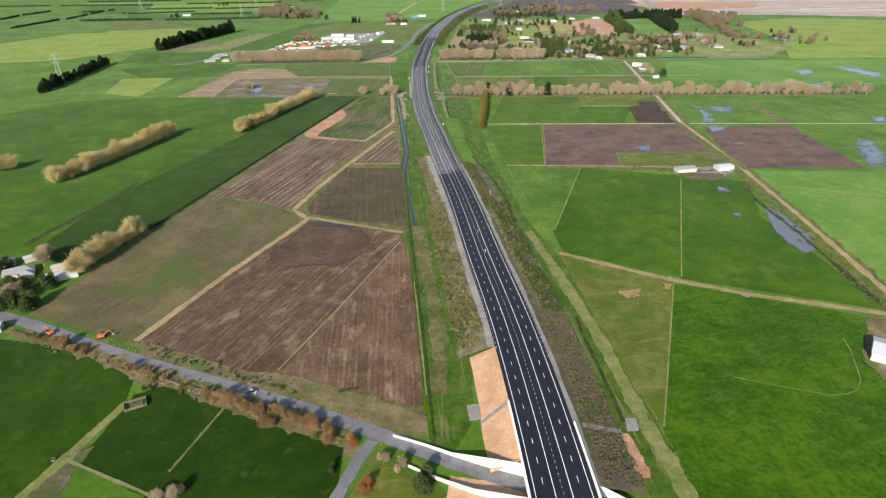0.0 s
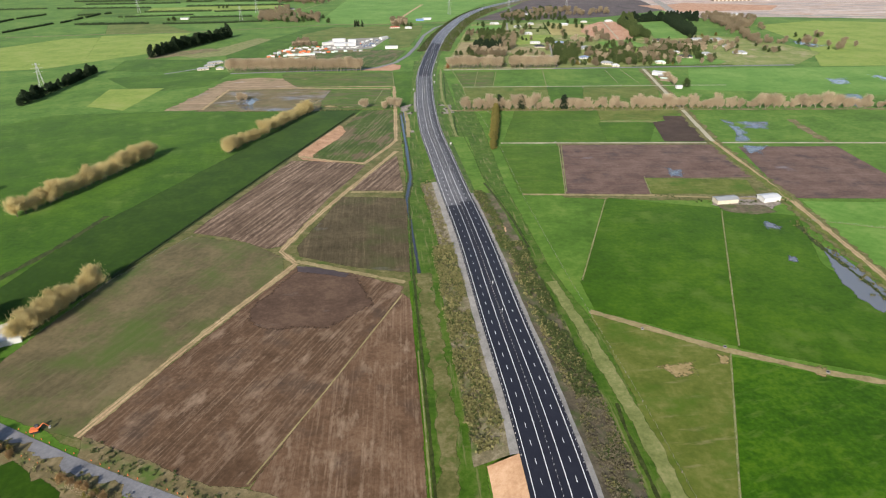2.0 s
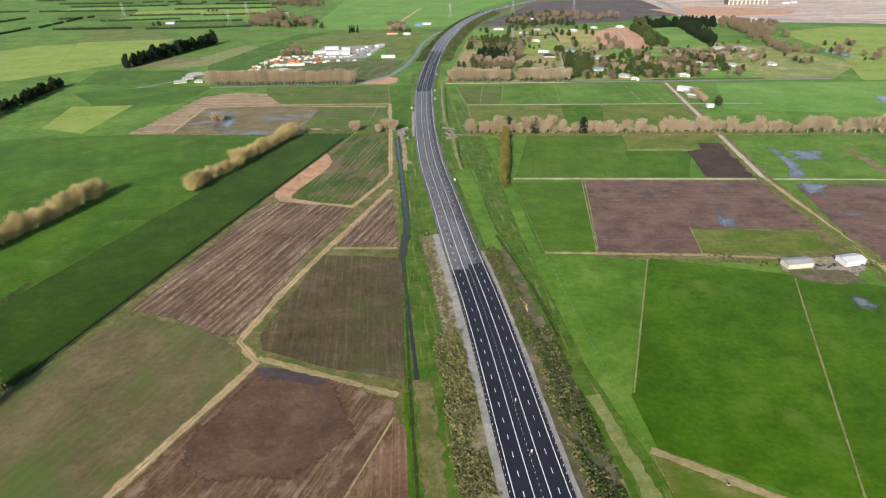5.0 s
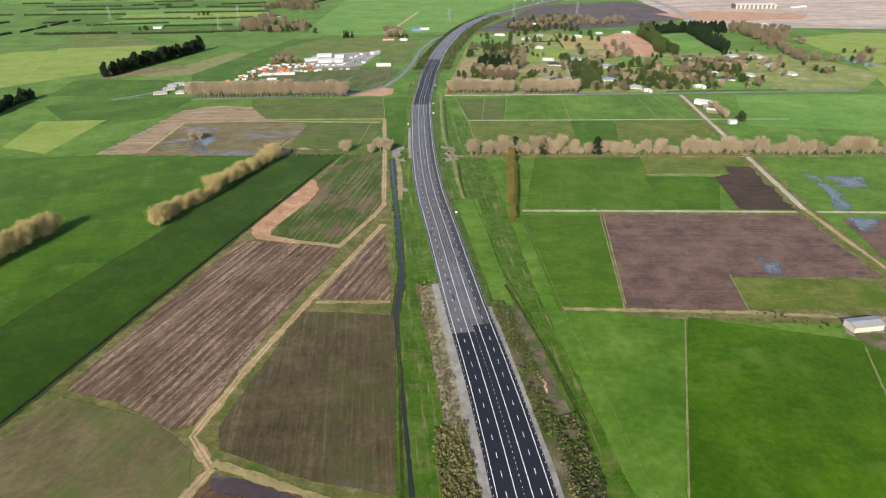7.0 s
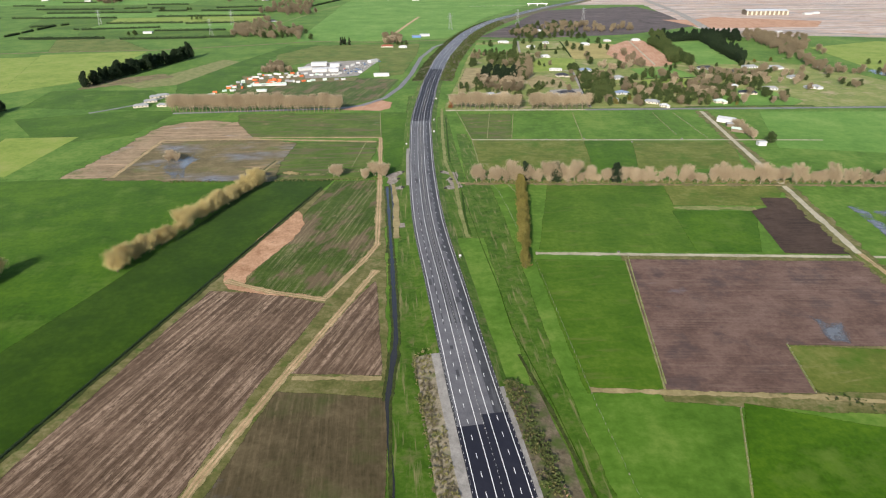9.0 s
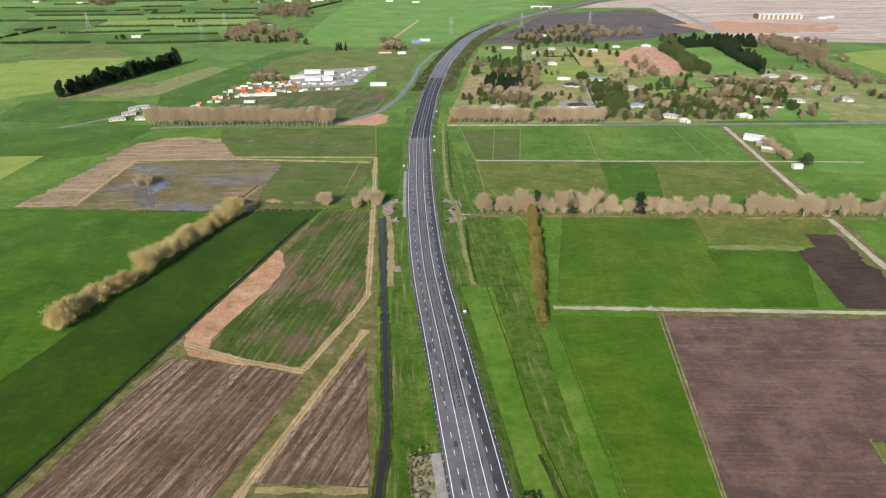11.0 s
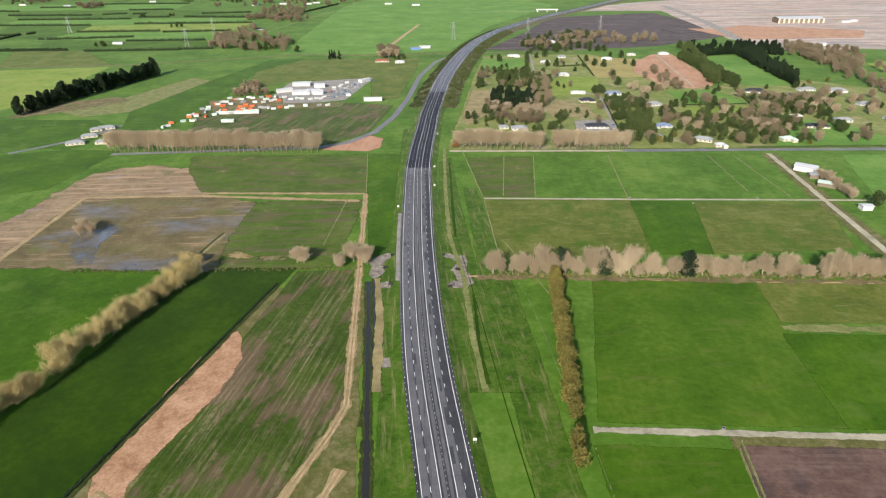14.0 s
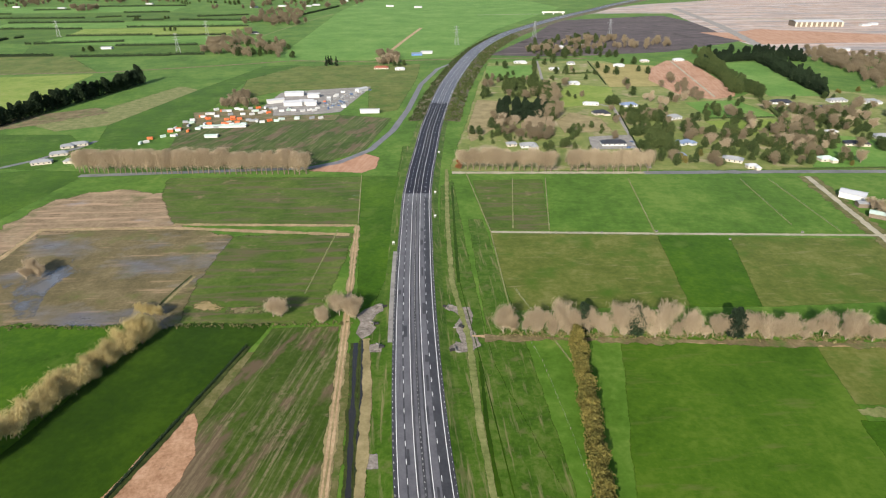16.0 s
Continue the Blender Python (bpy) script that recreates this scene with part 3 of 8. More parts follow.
def hedge(pts, height, width, material, label, dense=9.0, size=0.6, name="hedge", group=""):
    """A hedge: leaf clumps crowded on an uneven body, over a dark twiggy core."""
    rows = along(pts, 2.0)
    x0, y0 = rows[0][:2]
    ob = thing(name, x0, y0, 0, 0, label, "hedge", group)
    verts, faces = [], []
    for x, y, dx, dy in rows:
        k = 0.85 + 0.35 * noise.noise((x * 0.12, y * 0.12, 2.0))
        h, w = height * k, width * (0.9 + 0.3 * noise.noise((x * 0.2, y * 0.2, 7.0)))
        for _ in range(int(dense)):
            a, u = rng.uniform(0.0, math.pi), rng.uniform(-1, 1)
            s = math.cos(a) * w / 2 * rng.uniform(0.85, 1.1)
            leaf(verts, faces, (x - x0 - dy * s + dx * u, y - y0 + dx * s + dy * u, max(0.2, h * (0.15 + 0.85 * math.sin(a) ** 0.6) * rng.uniform(0.8, 1.05))), size * rng.uniform(0.7, 1.4), rng)
    piece("crown", verts, faces, material, ob)
    if dense > 25:
        return ob
    cv, cf = [], []
    for x, y, dx, dy in rows:
        h = height * 0.6 * (0.85 + 0.35 * noise.noise((x * 0.12, y * 0.12, 2.0)))
        cv += [(x - x0 - dy * s * width * 0.36, y - y0 + dx * s * width * 0.36, zz) for s, zz in ((1, 0), (0.8, h), (-0.8, h), (-1, 0))]
    n = len(rows)
    for i in range(n - 1):
        cf += [(4 * i + j, 4 * i + j + 1, 4 * i + j + 5, 4 * i + j + 4) for j in range(3)]
    cf += [(0, 1, 2, 3), (4 * n - 1, 4 * n - 2, 4 * n - 3, 4 * n - 4)]
    piece("core", cv, cf, material, ob)
    return ob


def scrub(name, spots, material, label, size=0.9, blades=7, high=1.0):
    """Many low shrubs as one cover."""
    verts, faces = [], []
    for x, y, z in spots:
        s = size * rng.uniform(0.5, 1.5)
        for _ in range(blades):
            leaf(verts, faces, (x + rng.gauss(0, s * 0.4), y + rng.gauss(0, s * 0.4), z + s * high * rng.uniform(0.05, 0.9)), s * 0.75, rng, 1.3, 0.6)
    return tagged(piece(name, verts, faces, material), label, "shrubs", kind="stuff")


def fence(pts, label="wire fence on weathered timber posts", gap=4.0, name="fence", high=1.15):
    rows = along(pts, gap)
    x0, y0 = rows[0][:2]
    ob = thing(name, x0, y0, 0, 0, label, "fence", "farm fences")
    bm = bmesh.new()
    for i, (x, y, dx, dy) in enumerate(rows):
        w = 0.11 if i % 5 == 0 else 0.06
        box(bm, x - x0 - w, x - x0 + w, y - y0 - w, y - y0 + w, 0, high * rng.uniform(0.92, 1.08))
    tagged(part("posts", bm, POST, ob), kind="stuff")
    bm = bmesh.new()
    for a, b in zip(rows, rows[1:]):
        for h in (0.4, 0.75, 1.05):
            p, q = (Vector((r[0] - x0, r[1] - y0, h * high)) for r in (a, b))
            bm.faces.new([bm.verts.new(v) for v in (p, q, q + Vector((0, 0, 0.02)), p + Vector((0, 0, 0.02)))])
    part("wires", bm, STEEL, ob)
    return ob


# ---- ground ----
field("ground", [(-5200, -900), (5200, -900), (5200, 6500), (-5200, 6500)], PASTURE, 0.0, "flat green farmland pasture reaching the horizon", 0.0, "ground", 900)

# ---- expressway: line, height and cross-section ----
LINE = [(45, 20), (43.5, 100), (41.5, 167), (40, 196), (37.5, 237), (34, 280), (27, 343), (18.5, 430), (11, 490), (5.5, 526), (-9, 640), (-18, 708), (-24, 778), (-29, 862),
        (-32, 946), (-34, 1001), (-33, 1072), (-29.5, 1156), (-26, 1236), (-7, 1432), (33, 1683), (78, 1862), (160, 2080), (297, 2349), (451, 2590), (586, 2809), (800, 3100)]


def spline(pts, step):
    p = [np.array(q, float) for q in pts]
    p = [2 * p[0] - p[1], *p, 2 * p[-1] - p[-2]]
    out = []
    for a, b, c, d in zip(p, p[1:], p[2:], p[3:]):
        n = max(2, int(np.linalg.norm(c - b) / step))
        for i in range(n):
            t = i / n
            out.append(0.5 * (2 * b + (c - a) * t + (2 * a - 5 * b + 4 * c - d) * t * t + (3 * b - a - 3 * c + d) * t ** 3))
    return np.array([*out, p[-2]])


def evened(pts, step):
    d = np.r_[0, np.cumsum(np.linalg.norm(np.diff(pts, axis=0), axis=1))]
    s = np.arange(0, d[-1], step)
    out = np.c_[np.interp(s, d, pts[:, 0]), np.interp(s, d, pts[:, 1])]
    for _ in range(30):
        out[1:-1] += 0.5 * (0.5 * (out[:-2] + out[2:]) - out[1:-1])
    return out


STEP = 5.0
AXIS = evened(spline(LINE, 5.0), STEP)
TAN = np.gradient(AXIS, axis=0)
TAN /= np.linalg.norm(TAN, axis=1)[:, None]
NORM = np.c_[TAN[:, 1], -TAN[:, 0]]


def smooth(x, a, b):
    t = min(1.0, max(0.0, (x - a) / (b - a)))
    return t * t * (3 - 2 * t)


def deck(y):
    return 6.3 - 4.8 * smooth(y, 195, 470) + 5.5 * smooth(y, 1200, 1480) - 4.5 * smooth(y, 1900, 2300)


def spot(s, d, z=0.0):
    """The point s metres along the expressway and d metres to the right of its middle."""
    i = min(max(s / STEP, 0), len(AXIS) - 1.001)
    k, f = int(i), i - int(i)
    p, n = AXIS[k] * (1 - f) + AXIS[k + 1] * f, NORM[k] * (1 - f) + NORM[k + 1] * f
    return float(p[0] + n[0] * d), float(p[1] + n[1] * d), deck(float(p[1])) + z


def chainage(y):
    return float(np.interp(y, AXIS[:, 1], np.arange(len(AXIS)) * STEP))


def sweep(verts, faces, s0, s1, profile, step=5.0, ground=False):
    n = max(1, round((s1 - s0) / step))
    k, w = len(verts), len(profile)
    for i in range(n + 1):
        s = s0 + (s1 - s0) * i / n
        for d, z in profile:
            x, y, h = spot(s, d)
            verts.append((x, y, h + z))
    for i in range(n):
        for j in range(w - 1):
            a = k + i * w + j
            faces.append((a, a + 1, a + w + 1, a + w))


END = (len(AXIS) - 2) * STEP
S = chainage
road = tagged(new("road"), "four-lane expressway with a central wire-rope barrier", "road", kind="structure")


def pave(name, s0, s1, d0, d1, z, material, parent=road, label="", step=5.0):
    verts, faces = [], []
    sweep(verts, faces, s0, s1, [(d0, z), (d1, z)], step)
    return piece(name, verts, faces, material, parent, label)


HALF = 12.1
pave("roadbed", S(-20), END, -HALF, HALF, 0.0, SEAL_DARK, label="dark asphalt roadbed")
pave("left_surface", S(-20), S(507), -HALF, 0.0, 0.04, ASPHALT, label="fresh black asphalt")
pave("right_surface", S(-20), S(513), 0.0, HALF, 0.04, ASPHALT, label="fresh black asphalt")
pave("left_surface", S(507), S(585), -11.2, 0.4, 0.04, SEAL, label="weathered grey chip seal")
for d0, d1 in ((-9.8, -6.95), (-6.3, -3.35), (-2.0, -0.6)):
    pave("left_surface", S(585), S(1006), d0, d1, 0.04, SEAL, label="weathered grey chip seal lane")
pave("right_surface", S(513), S(585), 0.4, 5.9, 0.04, SEAL, label="patched grey chip seal")
for d0, d1 in ((0.7, 2.0), (3.35, 6.1)):
    pave("right_surface", S(585), S(1006), d0, d1, 0.04, SEAL, label="patched grey chip seal lane")
patching = random.Random(5)
for y in range(540, 990, 22):
    d = patching.choice((3.4, 4.2, 7.0, -9.6, -6.2))
    pave("patch", S(y), S(y + patching.uniform(3, 12)), d, d + patching.uniform(0.9, 2.4), 0.07, SEAL_DARK, label="dark patched asphalt")
pave("joint_strip", S(1002), S(1012), -HALF, HALF, 0.08, SEAL, label="pale grey seam across the road")
for name, d0, d1 in (("left_surface", -HALF, 0), ("right_surface", 0, HALF)):
    pave(name, S(1012), S(1330), d0, d1, 0.04, ASPHALT, label="fresh black asphalt")
    pave(name, S(1330), END, d0, d1, 0.04, SEAL_HAZE, label="chip seal tinted blue-grey for haze")
# widened shoulder bay
verts, faces = [], []
sweep(verts, faces, S(800), S(905), [(-14.6, 0.02), (-HALF, 0.02)])
piece("lay_by", verts, faces, GRAVEL, road, "grey gravel lay-by beside the shoulder")
for d in (-10.15, -3.05, 3.05, 10.15):
    pave("edge_line", S(-20), END, d - 0.13, d + 0.13, 0.10, PAINT, label="solid white line")
verts, faces = [], []
for d in (-6.6, 6.6):
    s = S(20)
    while s < S(2400):
        sweep(verts, faces, s, s + 3, [(d - 0.11, 0.10), (d + 0.11, 0.10)], 3.0)
        s += 10
tagged(piece("lane_dashes", verts, faces, PAINT, road, "dashed white lane lines"), kind="stuff")


def rope_barrier(d, s0, s1, label, gap=3.0):
    x, y, z = spot(s0, d)
    ob = thing("wire_rope_barrier", x, y, 0, 0, label, "barrier", "roadside barriers")
    bm = bmesh.new()
    s = s0
    while s < s1:
        px, py, pz = spot(s, d)
        box(bm, px - x - 0.08, px - x + 0.08, py - y - 0.08, py - y + 0.08, pz, pz + 0.8)
        s += gap
    tagged(part("posts", bm, WHITE, ob), kind="stuff")
    verts, faces = [], []
    for h in (0.5, 0.72):
        sweep(verts, faces, s0, s1, [(d, h), (d, h + 0.025)], 6.0)
    piece("ropes", [(vx - x, vy - y, vz) for vx, vy, vz in verts], faces, STEEL, ob)


rope_barrier(-0.1, S(20), S(2000), "central wire-rope safety barrier on white posts")
rope_barrier(-11.6, S(245), S(1600), "roadside wire-rope safety barrier on white posts", 4.0)
rope_barrier(11.6, S(235), S(1600), "roadside wire-rope safety barrier on white posts", 4.0)


def bank(name, side, s0, s1, bands, label):
    """The graded bank beside the road, down to the ground: rows of (how far out, share of the height, material)."""
    ob = tagged(new(name), label, "bank", kind="structure")
    for (d0, h0, _, _), (d1, h1, material, what) in zip(bands, bands[1:]):
        verts, faces = [], []
        n = round((s1 - s0) / 5)
        for i in range(n + 1):
            s = s0 + (s1 - s0) * i / n
            for d, h in ((d0, h0), (d1, h1)):
                k = 1 + 0.05 * noise.noise((s * 0.05, d * 0.3, 4.0)) if d > 13 else 1
                x, y, z = spot(s, side * d * k)
                verts.append((x, y, -0.1 + (z + 0.1) * h - 0.05 * (d > 12.1)))
        faces = [(2 * i, 2 * i + 1, 2 * i + 3, 2 * i + 2) for i in range(n)]
        piece(what, verts, faces, material, ob)
    return ob


bank("bank", -1, S(-20), S(150), [(12.1, 1, None, ""), (27, 0, CLAY, "clay_slope")], "bare tan clay bank beside the bridge")
bank("bank", -1, S(172), S(246), [(12.1, 1, None, ""), (25, 0.0, CLAY, "clay_slope")], "bare tan clay bank beside the road")
bank("bank", -1, S(246), S(425), [(12.1, 1, None, ""), (15.6, 0.94, GRAVEL, "gravel_shoulder"), (30, 0.0, PALE_BANK, "planted_slope")], "planted bank with a grey gravel shoulder")
bank("bank", -1, S(425), S(560), [(12.1, 1, None, ""), (16.4, 0.90, GRAVEL, "gravel_shoulder"), (26, 0.0, STONY_BANK, "stony_slope")], "pale stony bank with sparse shrubs")
bank("bank", -1, S(560), S(1250), [(12.1, 1, None, ""), (19, 0.0, VERGE, "grass_slope")], "low grassy bank beside the road")
bank("bank", -1, S(1250), END, [(12.1, 1, None, ""), (30, 0.0, MULCH, "planted_slope")], "planted embankment beside the road")
bank("bank", 1, S(-20), S(135), [(12.1, 1, None, ""), (33, 0.0, CLAY, "clay_slope")], "bare clay bank beside the bridge")
bank("bank", 1, S(158), S(530), [(12.1, 1, None, ""), (14.3, 0.95, GRAVEL, "gravel_shoulder"), (16.2, 0.82, MULCH, "bare_edge"), (33, 0.0, MULCH, "planted_slope")], "planted bank with a narrow gravel shoulder")
bank("bank", 1, S(530), S(1250), [(12.1, 1, None, ""), (18, 0.0, VERGE, "grass_slope")], "low grassy bank beside the road")
bank("bank", 1, S(1250), END, [(12.1, 1, None, ""), (32, 0.0, MULCH, "planted_slope")], "planted embankment beside the road")


def bank_spots(side, y0, y1, d0, d1, per_metre, flat=30.0):
    out = []
    s0, s1 = S(y0), S(y1)
    for _ in range(int((s1 - s0) * per_metre)):
        s, d = rng.uniform(s0, s1), rng.uniform(d0, d1)
        if noise.noise((s * 0.06, side * d * 0.15, 8.0)) + 0.55 < rng.random() * 0.6:
            continue
        x, y, z = spot(s, side * d)
        out.append((x, y, max(0.0, z * (1 - (d - 12.1) / (flat - 12.1)))))
    return out


scrub("bank_shrubs", bank_spots(-1, 252, 440, 16.5, 30, 9), SHRUB, "olive and brown shrubs planted on the bank", 1.25, 8)
scrub("bank_shrubs", bank_spots(-1, 258, 430, 17, 30, 7), SHRUB_GREEN, "green shrubs planted on the bank", 0.9, 7)
scrub("bank_shrubs", bank_spots(-1, 258, 560, 17, 26, 3), SHRUB_BROWN, "brown dry shrubs planted on the bank", 0.8, 6)
scrub("bank_shrubs", bank_spots(1, 160, 300, 17.0, 33, 13, 33), SHRUB_BROWN, "brown and olive shrubs planted on the bank", 0.66, 6)
scrub("bank_shrubs", bank_spots(1, 160, 310, 17.0, 33, 5, 33), SHRUB, "olive shrubs planted on the bank", 0.7, 6)
scrub("bank_shrubs", bank_spots(1, 280, 440, 20.0, 32, 9.0, 33), SHRUB_GREEN, "dense dark green shrubs planted on the bank", 1.15)
scrub("bank_shrubs", bank_spots(1, 285, 440, 17.0, 31, 4.5, 33), SHRUB, "olive shrubs among the green ones", 1.0)
scrub("bank_shrubs", bank_spots(-1, 430, 565, 17, 26, 2.2), SHRUB, "sparse olive shrubs on a stony bank", 0.9, 7)
scrub("bank_shrubs", bank_spots(1, 430, 535, 14.5, 24, 4.5, 33), SHRUB_GREEN, "dark green shrubs planted on the bank", 1.1)
scrub("bank_shrubs", bank_spots(1, 440, 535, 14.5, 22, 4.0, 33), SHRUB, "brown shrubs planted on the bank", 0.9)
scrub("bank_shrubs", bank_spots(-1, 1250, 2000, 13, 30, 2.2), SHRUB_GREEN, "green shrubs planted on the embankment", 1.6)
scrub("bank_shrubs", bank_spots(1, 1250, 2000, 13, 32, 2.6, 32), SHRUB_GREEN, "green shrubs planted on the embankment", 1.6)

def pond(pts, label="shallow flood water lying in a paddock", cover=None, name="pond", category="water", grow=1.5):
    """Ragged pools round the middle of the given points, breaking up outwards."""
    cx, cy = sum(p[0] for p in pts) / len(pts), sum(p[1] for p in pts) / len(pts)
    edge = [(cx + (x - cx) * grow, cy + (y - cy) * grow) for x, y, *_ in along([*pts, pts[0]], 6.0)[:-1]]
    z, n = lift("high"), len(edge)
    verts = [(x, y, z) for x, y in edge] + [(cx + (x - cx) * 0.5, cy + (y - cy) * 0.5, z) for x, y in edge] + [(cx, cy, z)]
    faces = [(i, (i + 1) % n, n + (i + 1) % n, n + i) for i in range(n)] + [(n + i, n + (i + 1) % n, 2 * n) for i in range(n)]
    ob = piece(name, verts, faces, cover or puddle)
    return tagged(faded(ob, [1.0] * n + [0.5] * n + [0.25]), label, category, kind="structure")


# ---- fields west of the expressway ----
field("field_margin", [(-213.1, 401.0), (-177.3, 543.5), (-112.7, 792.2), (-58.5, 791.6), (-35.2, 524.1), (-25.2, 401.5), (-14.3, 282.2), (-8.0, 201.4), (-37.8, 215.2), (-93.2, 230.9), (-158.8, 257.9), (-223.8, 294.8), (-223.8, 333.2)], MARGIN, 0.05, "dry grassy margins between the worked fields", 1.5, "verge")
field("ploughed_field", [(-98.8, 412.4), (-63.0, 403.0), (-29.9, 384.7), (-31.6, 372.3), (-79.9, 236.1), (-94.5, 235.6), (-129.9, 250.5), (-159.2, 262.9)], PLOUGH, 0.05, "bare brown ploughed field with pale streaks")
field("ploughed_field", [(-29.2, 377.4), (-22.0, 365.1), (-18.1, 319.5), (-14.0, 282.2), (-8.7, 210.8), (-22.3, 211.1), (-35.9, 221.0), (-46.1, 219.7), (-78.5, 234.8)], PLOUGH_UP, 0.05, "bare brown field with faint drill lines")
field("fallow_field", [(-185.2, 460.3), (-139.6, 446.5), (-112.0, 425.4), (-107.6, 408.7), (-161.6, 263.0), (-193.3, 274.2), (-232.1, 290.9), (-228.0, 309.0), (-223.8, 333.2), (-211.4, 397.1)], FALLOW, 0.05, "green and brown fallow field")
field("stubble_field", [(-149.5, 624.6), (-112.3, 620.5), (-78.6, 609.0), (-83.5, 586.9), (-99.6, 528.6), (-115.6, 442.9), (-125.4, 439.8), (-158.1, 458.7), (-185.8, 466.8)], STRIPED, 0.05, "pale and dark striped stubble field")
field("stubble_field", [(-50.7, 634.6), (-39.5, 543.4), (-82.7, 545.5), (-81.6, 552.5), (-57.3, 618.9)], STRIPED, 0.05, "small triangular striped stubble field")
field("sodden_field", [(-86.6, 531.2), (-35.2, 525.6), (-26.5, 403.5), (-59.7, 410.8), (-99.4, 427.0), (-104.5, 440.5)], DULL, 0.05, "dull sodden brown field with faint rows")
field("paddock", [(-103.7, 814.2), (-68.6, 815.9), (-55.4, 687.1), (-59.6, 670.4), (-77.8, 614.9), (-130.4, 633.7), (-115.2, 746.3)], MIXED, 0.05, "patchy green paddock with brown streaks")
field("bare_strip", [(-121.2, 747.2), (-113.5, 722.9), (-115.9, 697.1), (-125.8, 667.7), (-134.2, 642.7), (-131.8, 633.2), (-123.1, 627.0), (-83.5, 617.0), (-81.7, 614.4), (-124.2, 623.6), (-138.8, 627.9), (-145.3, 638.2), (-148.0, 649.2), (-143.5, 681.2), (-134.4, 716.7), (-126.0, 744.5)], CLAY_ORANGE, 0.1, "bare orange clay strip beside the paddock", 1.2, "bare ground", 4)
field("paddock", [(-168.3, 826.8), (-106.0, 819.1), (-164.3, 593.1), (-214.8, 404.9), (-228.5, 342.2), (-280.7, 369.3), (-269.5, 466.3), (-226.0, 599.5), (-214.0, 643.7), (-195.9, 713.4)], DEEP, 0.05, "deep green paddock beside a dark ditch line")
field("paddock", [(-364.5, 825.7), (-168.5, 823.0), (-195.9, 713.4), (-214.0, 643.7), (-269.5, 466.3), (-279.7, 367.6), (-332.8, 351.8), (-534.4, 504.0), (-565.3, 720.3), (-487.9, 814.9)], LUSH, 0.05, "wide lush green paddock with tree rows")
field("paddock", [(-762.8, 1091.3), (-360.1, 1087.7), (-359.5, 873.9), (-367.2, 832.6), (-491.5, 821.5), (-570.9, 728.4), (-736.4, 771.3)], PASTURE, 0.05, "green paddock")
field("paddock", [(-468.9, 860.4), (-490.2, 963.2), (-412.5, 965.6), (-410.7, 835.6)], YELLOW, 0.1, "yellow-green paddock")
field("paddock", [(-940.9, 1369.0), (-863.8, 1519.2), (-607.9, 1548.4), (-555.9, 1312.4), (-692.3, 1140.4), (-785.1, 1126.0), (-957.0, 1153.0)], YELLOW, 0.05, "yellow-green paddock")
field("wet_field", [(-311.9, 826.0), (-311.1, 947.9), (-214.3, 950.9), (-162.5, 930.0), (-163.0, 869.7), (-157.8, 822.2)], SWAMP, 0.05, "waterlogged brown stubble field", 4.0, soft=8.0)
field("wet_field", [(-355.4, 832.0), (-348.1, 860.1), (-341.7, 928.5), (-331.8, 1008.0), (-292.2, 1028.9), (-237.1, 1011.9), (-210.0, 953.8), (-313.0, 946.5), (-314.9, 831.0)], STUBBLE, 0.05, "pale brown wet stubble", 5.0, soft=8.0)
field("wet_field", [(-160.4, 931.4), (-78.4, 936.0), (-79.2, 900.3), (-84.4, 821.3), (-156.0, 823.1), (-161.6, 869.7)], DAMP, 0.05, "damp patchy green field", 2.0, soft=6.0)
field("paddock", [(-257.5, 1057.1), (-84.9, 1055.8), (-76.3, 955.5), (-213.4, 958.0), (-245.1, 1013.3)], DAMP, 0.05, "green grazed strip with brown patches", 2.0, soft=6.0)
pond([(-279.4, 865.1), (-263.5, 883.2), (-259.3, 899.0), (-246.8, 882.9), (-252.4, 861.2), (-243.3, 829.1), (-253.0, 829.2)], "shallow flood water in a stubble field")
strip("field_edge", [(-168.4, 874.1), (-172.5, 853.2), (-175.8, 832.9)], 1.6, DRY, 0.12, "pale bank of a field drain", 0.4, "verge")
strip("ditch", [(-170.8, 875.6), (-174.8, 854.5), (-177.4, 833.0)], 1.2, DITCH, 0.12, "narrow field drain", 0.4, "ditch")
pond([(-159.0, 840.1), (-151.4, 846.3), (-136.5, 836.7), (-140.0, 832.5), (-153.4, 833.8)], "pale trampled clay beside the drain", SCRAPE, "bare_patch", "bare ground", 1.3)
pond([(-136.5, 836.7), (-117.7, 839.5), (-111.8, 829.7), (-134.3, 830.0)], "brown trodden ground beside the trees", ROUGH, "bare_patch", "bare ground", 1.3)
strip("ditch", [(-288.7, 378.0), (-284.8, 402.9), (-277.3, 426.2), (-270.5, 454.9), (-264.2, 499.1)], 4.5, DITCH, 0.12, "dark muddy ditch between two paddocks", 0.5, "ditch")
field("damp_patch", [(-95.2, 403.9), (-62.7, 395.1), (-48.1, 366.3), (-69.8, 347.6), (-101.8, 346.0), (-111.7, 360.3)], DAMP_SOIL, 0.1, "smooth damp dark soil at the field head", 3.0, "field", 9, 9.0)
field("mud", [(-98.9, 412.8), (-81.5, 409.8), (-64.3, 401.8), (-65.8, 398.2), (-82.8, 402.9), (-96.7, 406.4)], PEAT, 0.1, "grey mud lying along the field head", 0.5, "mud", 2, 1.2)
strip("drain", [(-53.7, 804.6), (-48.6, 759.4), (-46.5, 724.2), (-45.3, 696.2), (-45.4, 673.3)], 4.2, DITCH, 0.06, "dark grassy drain bank", 0.25, "verge")
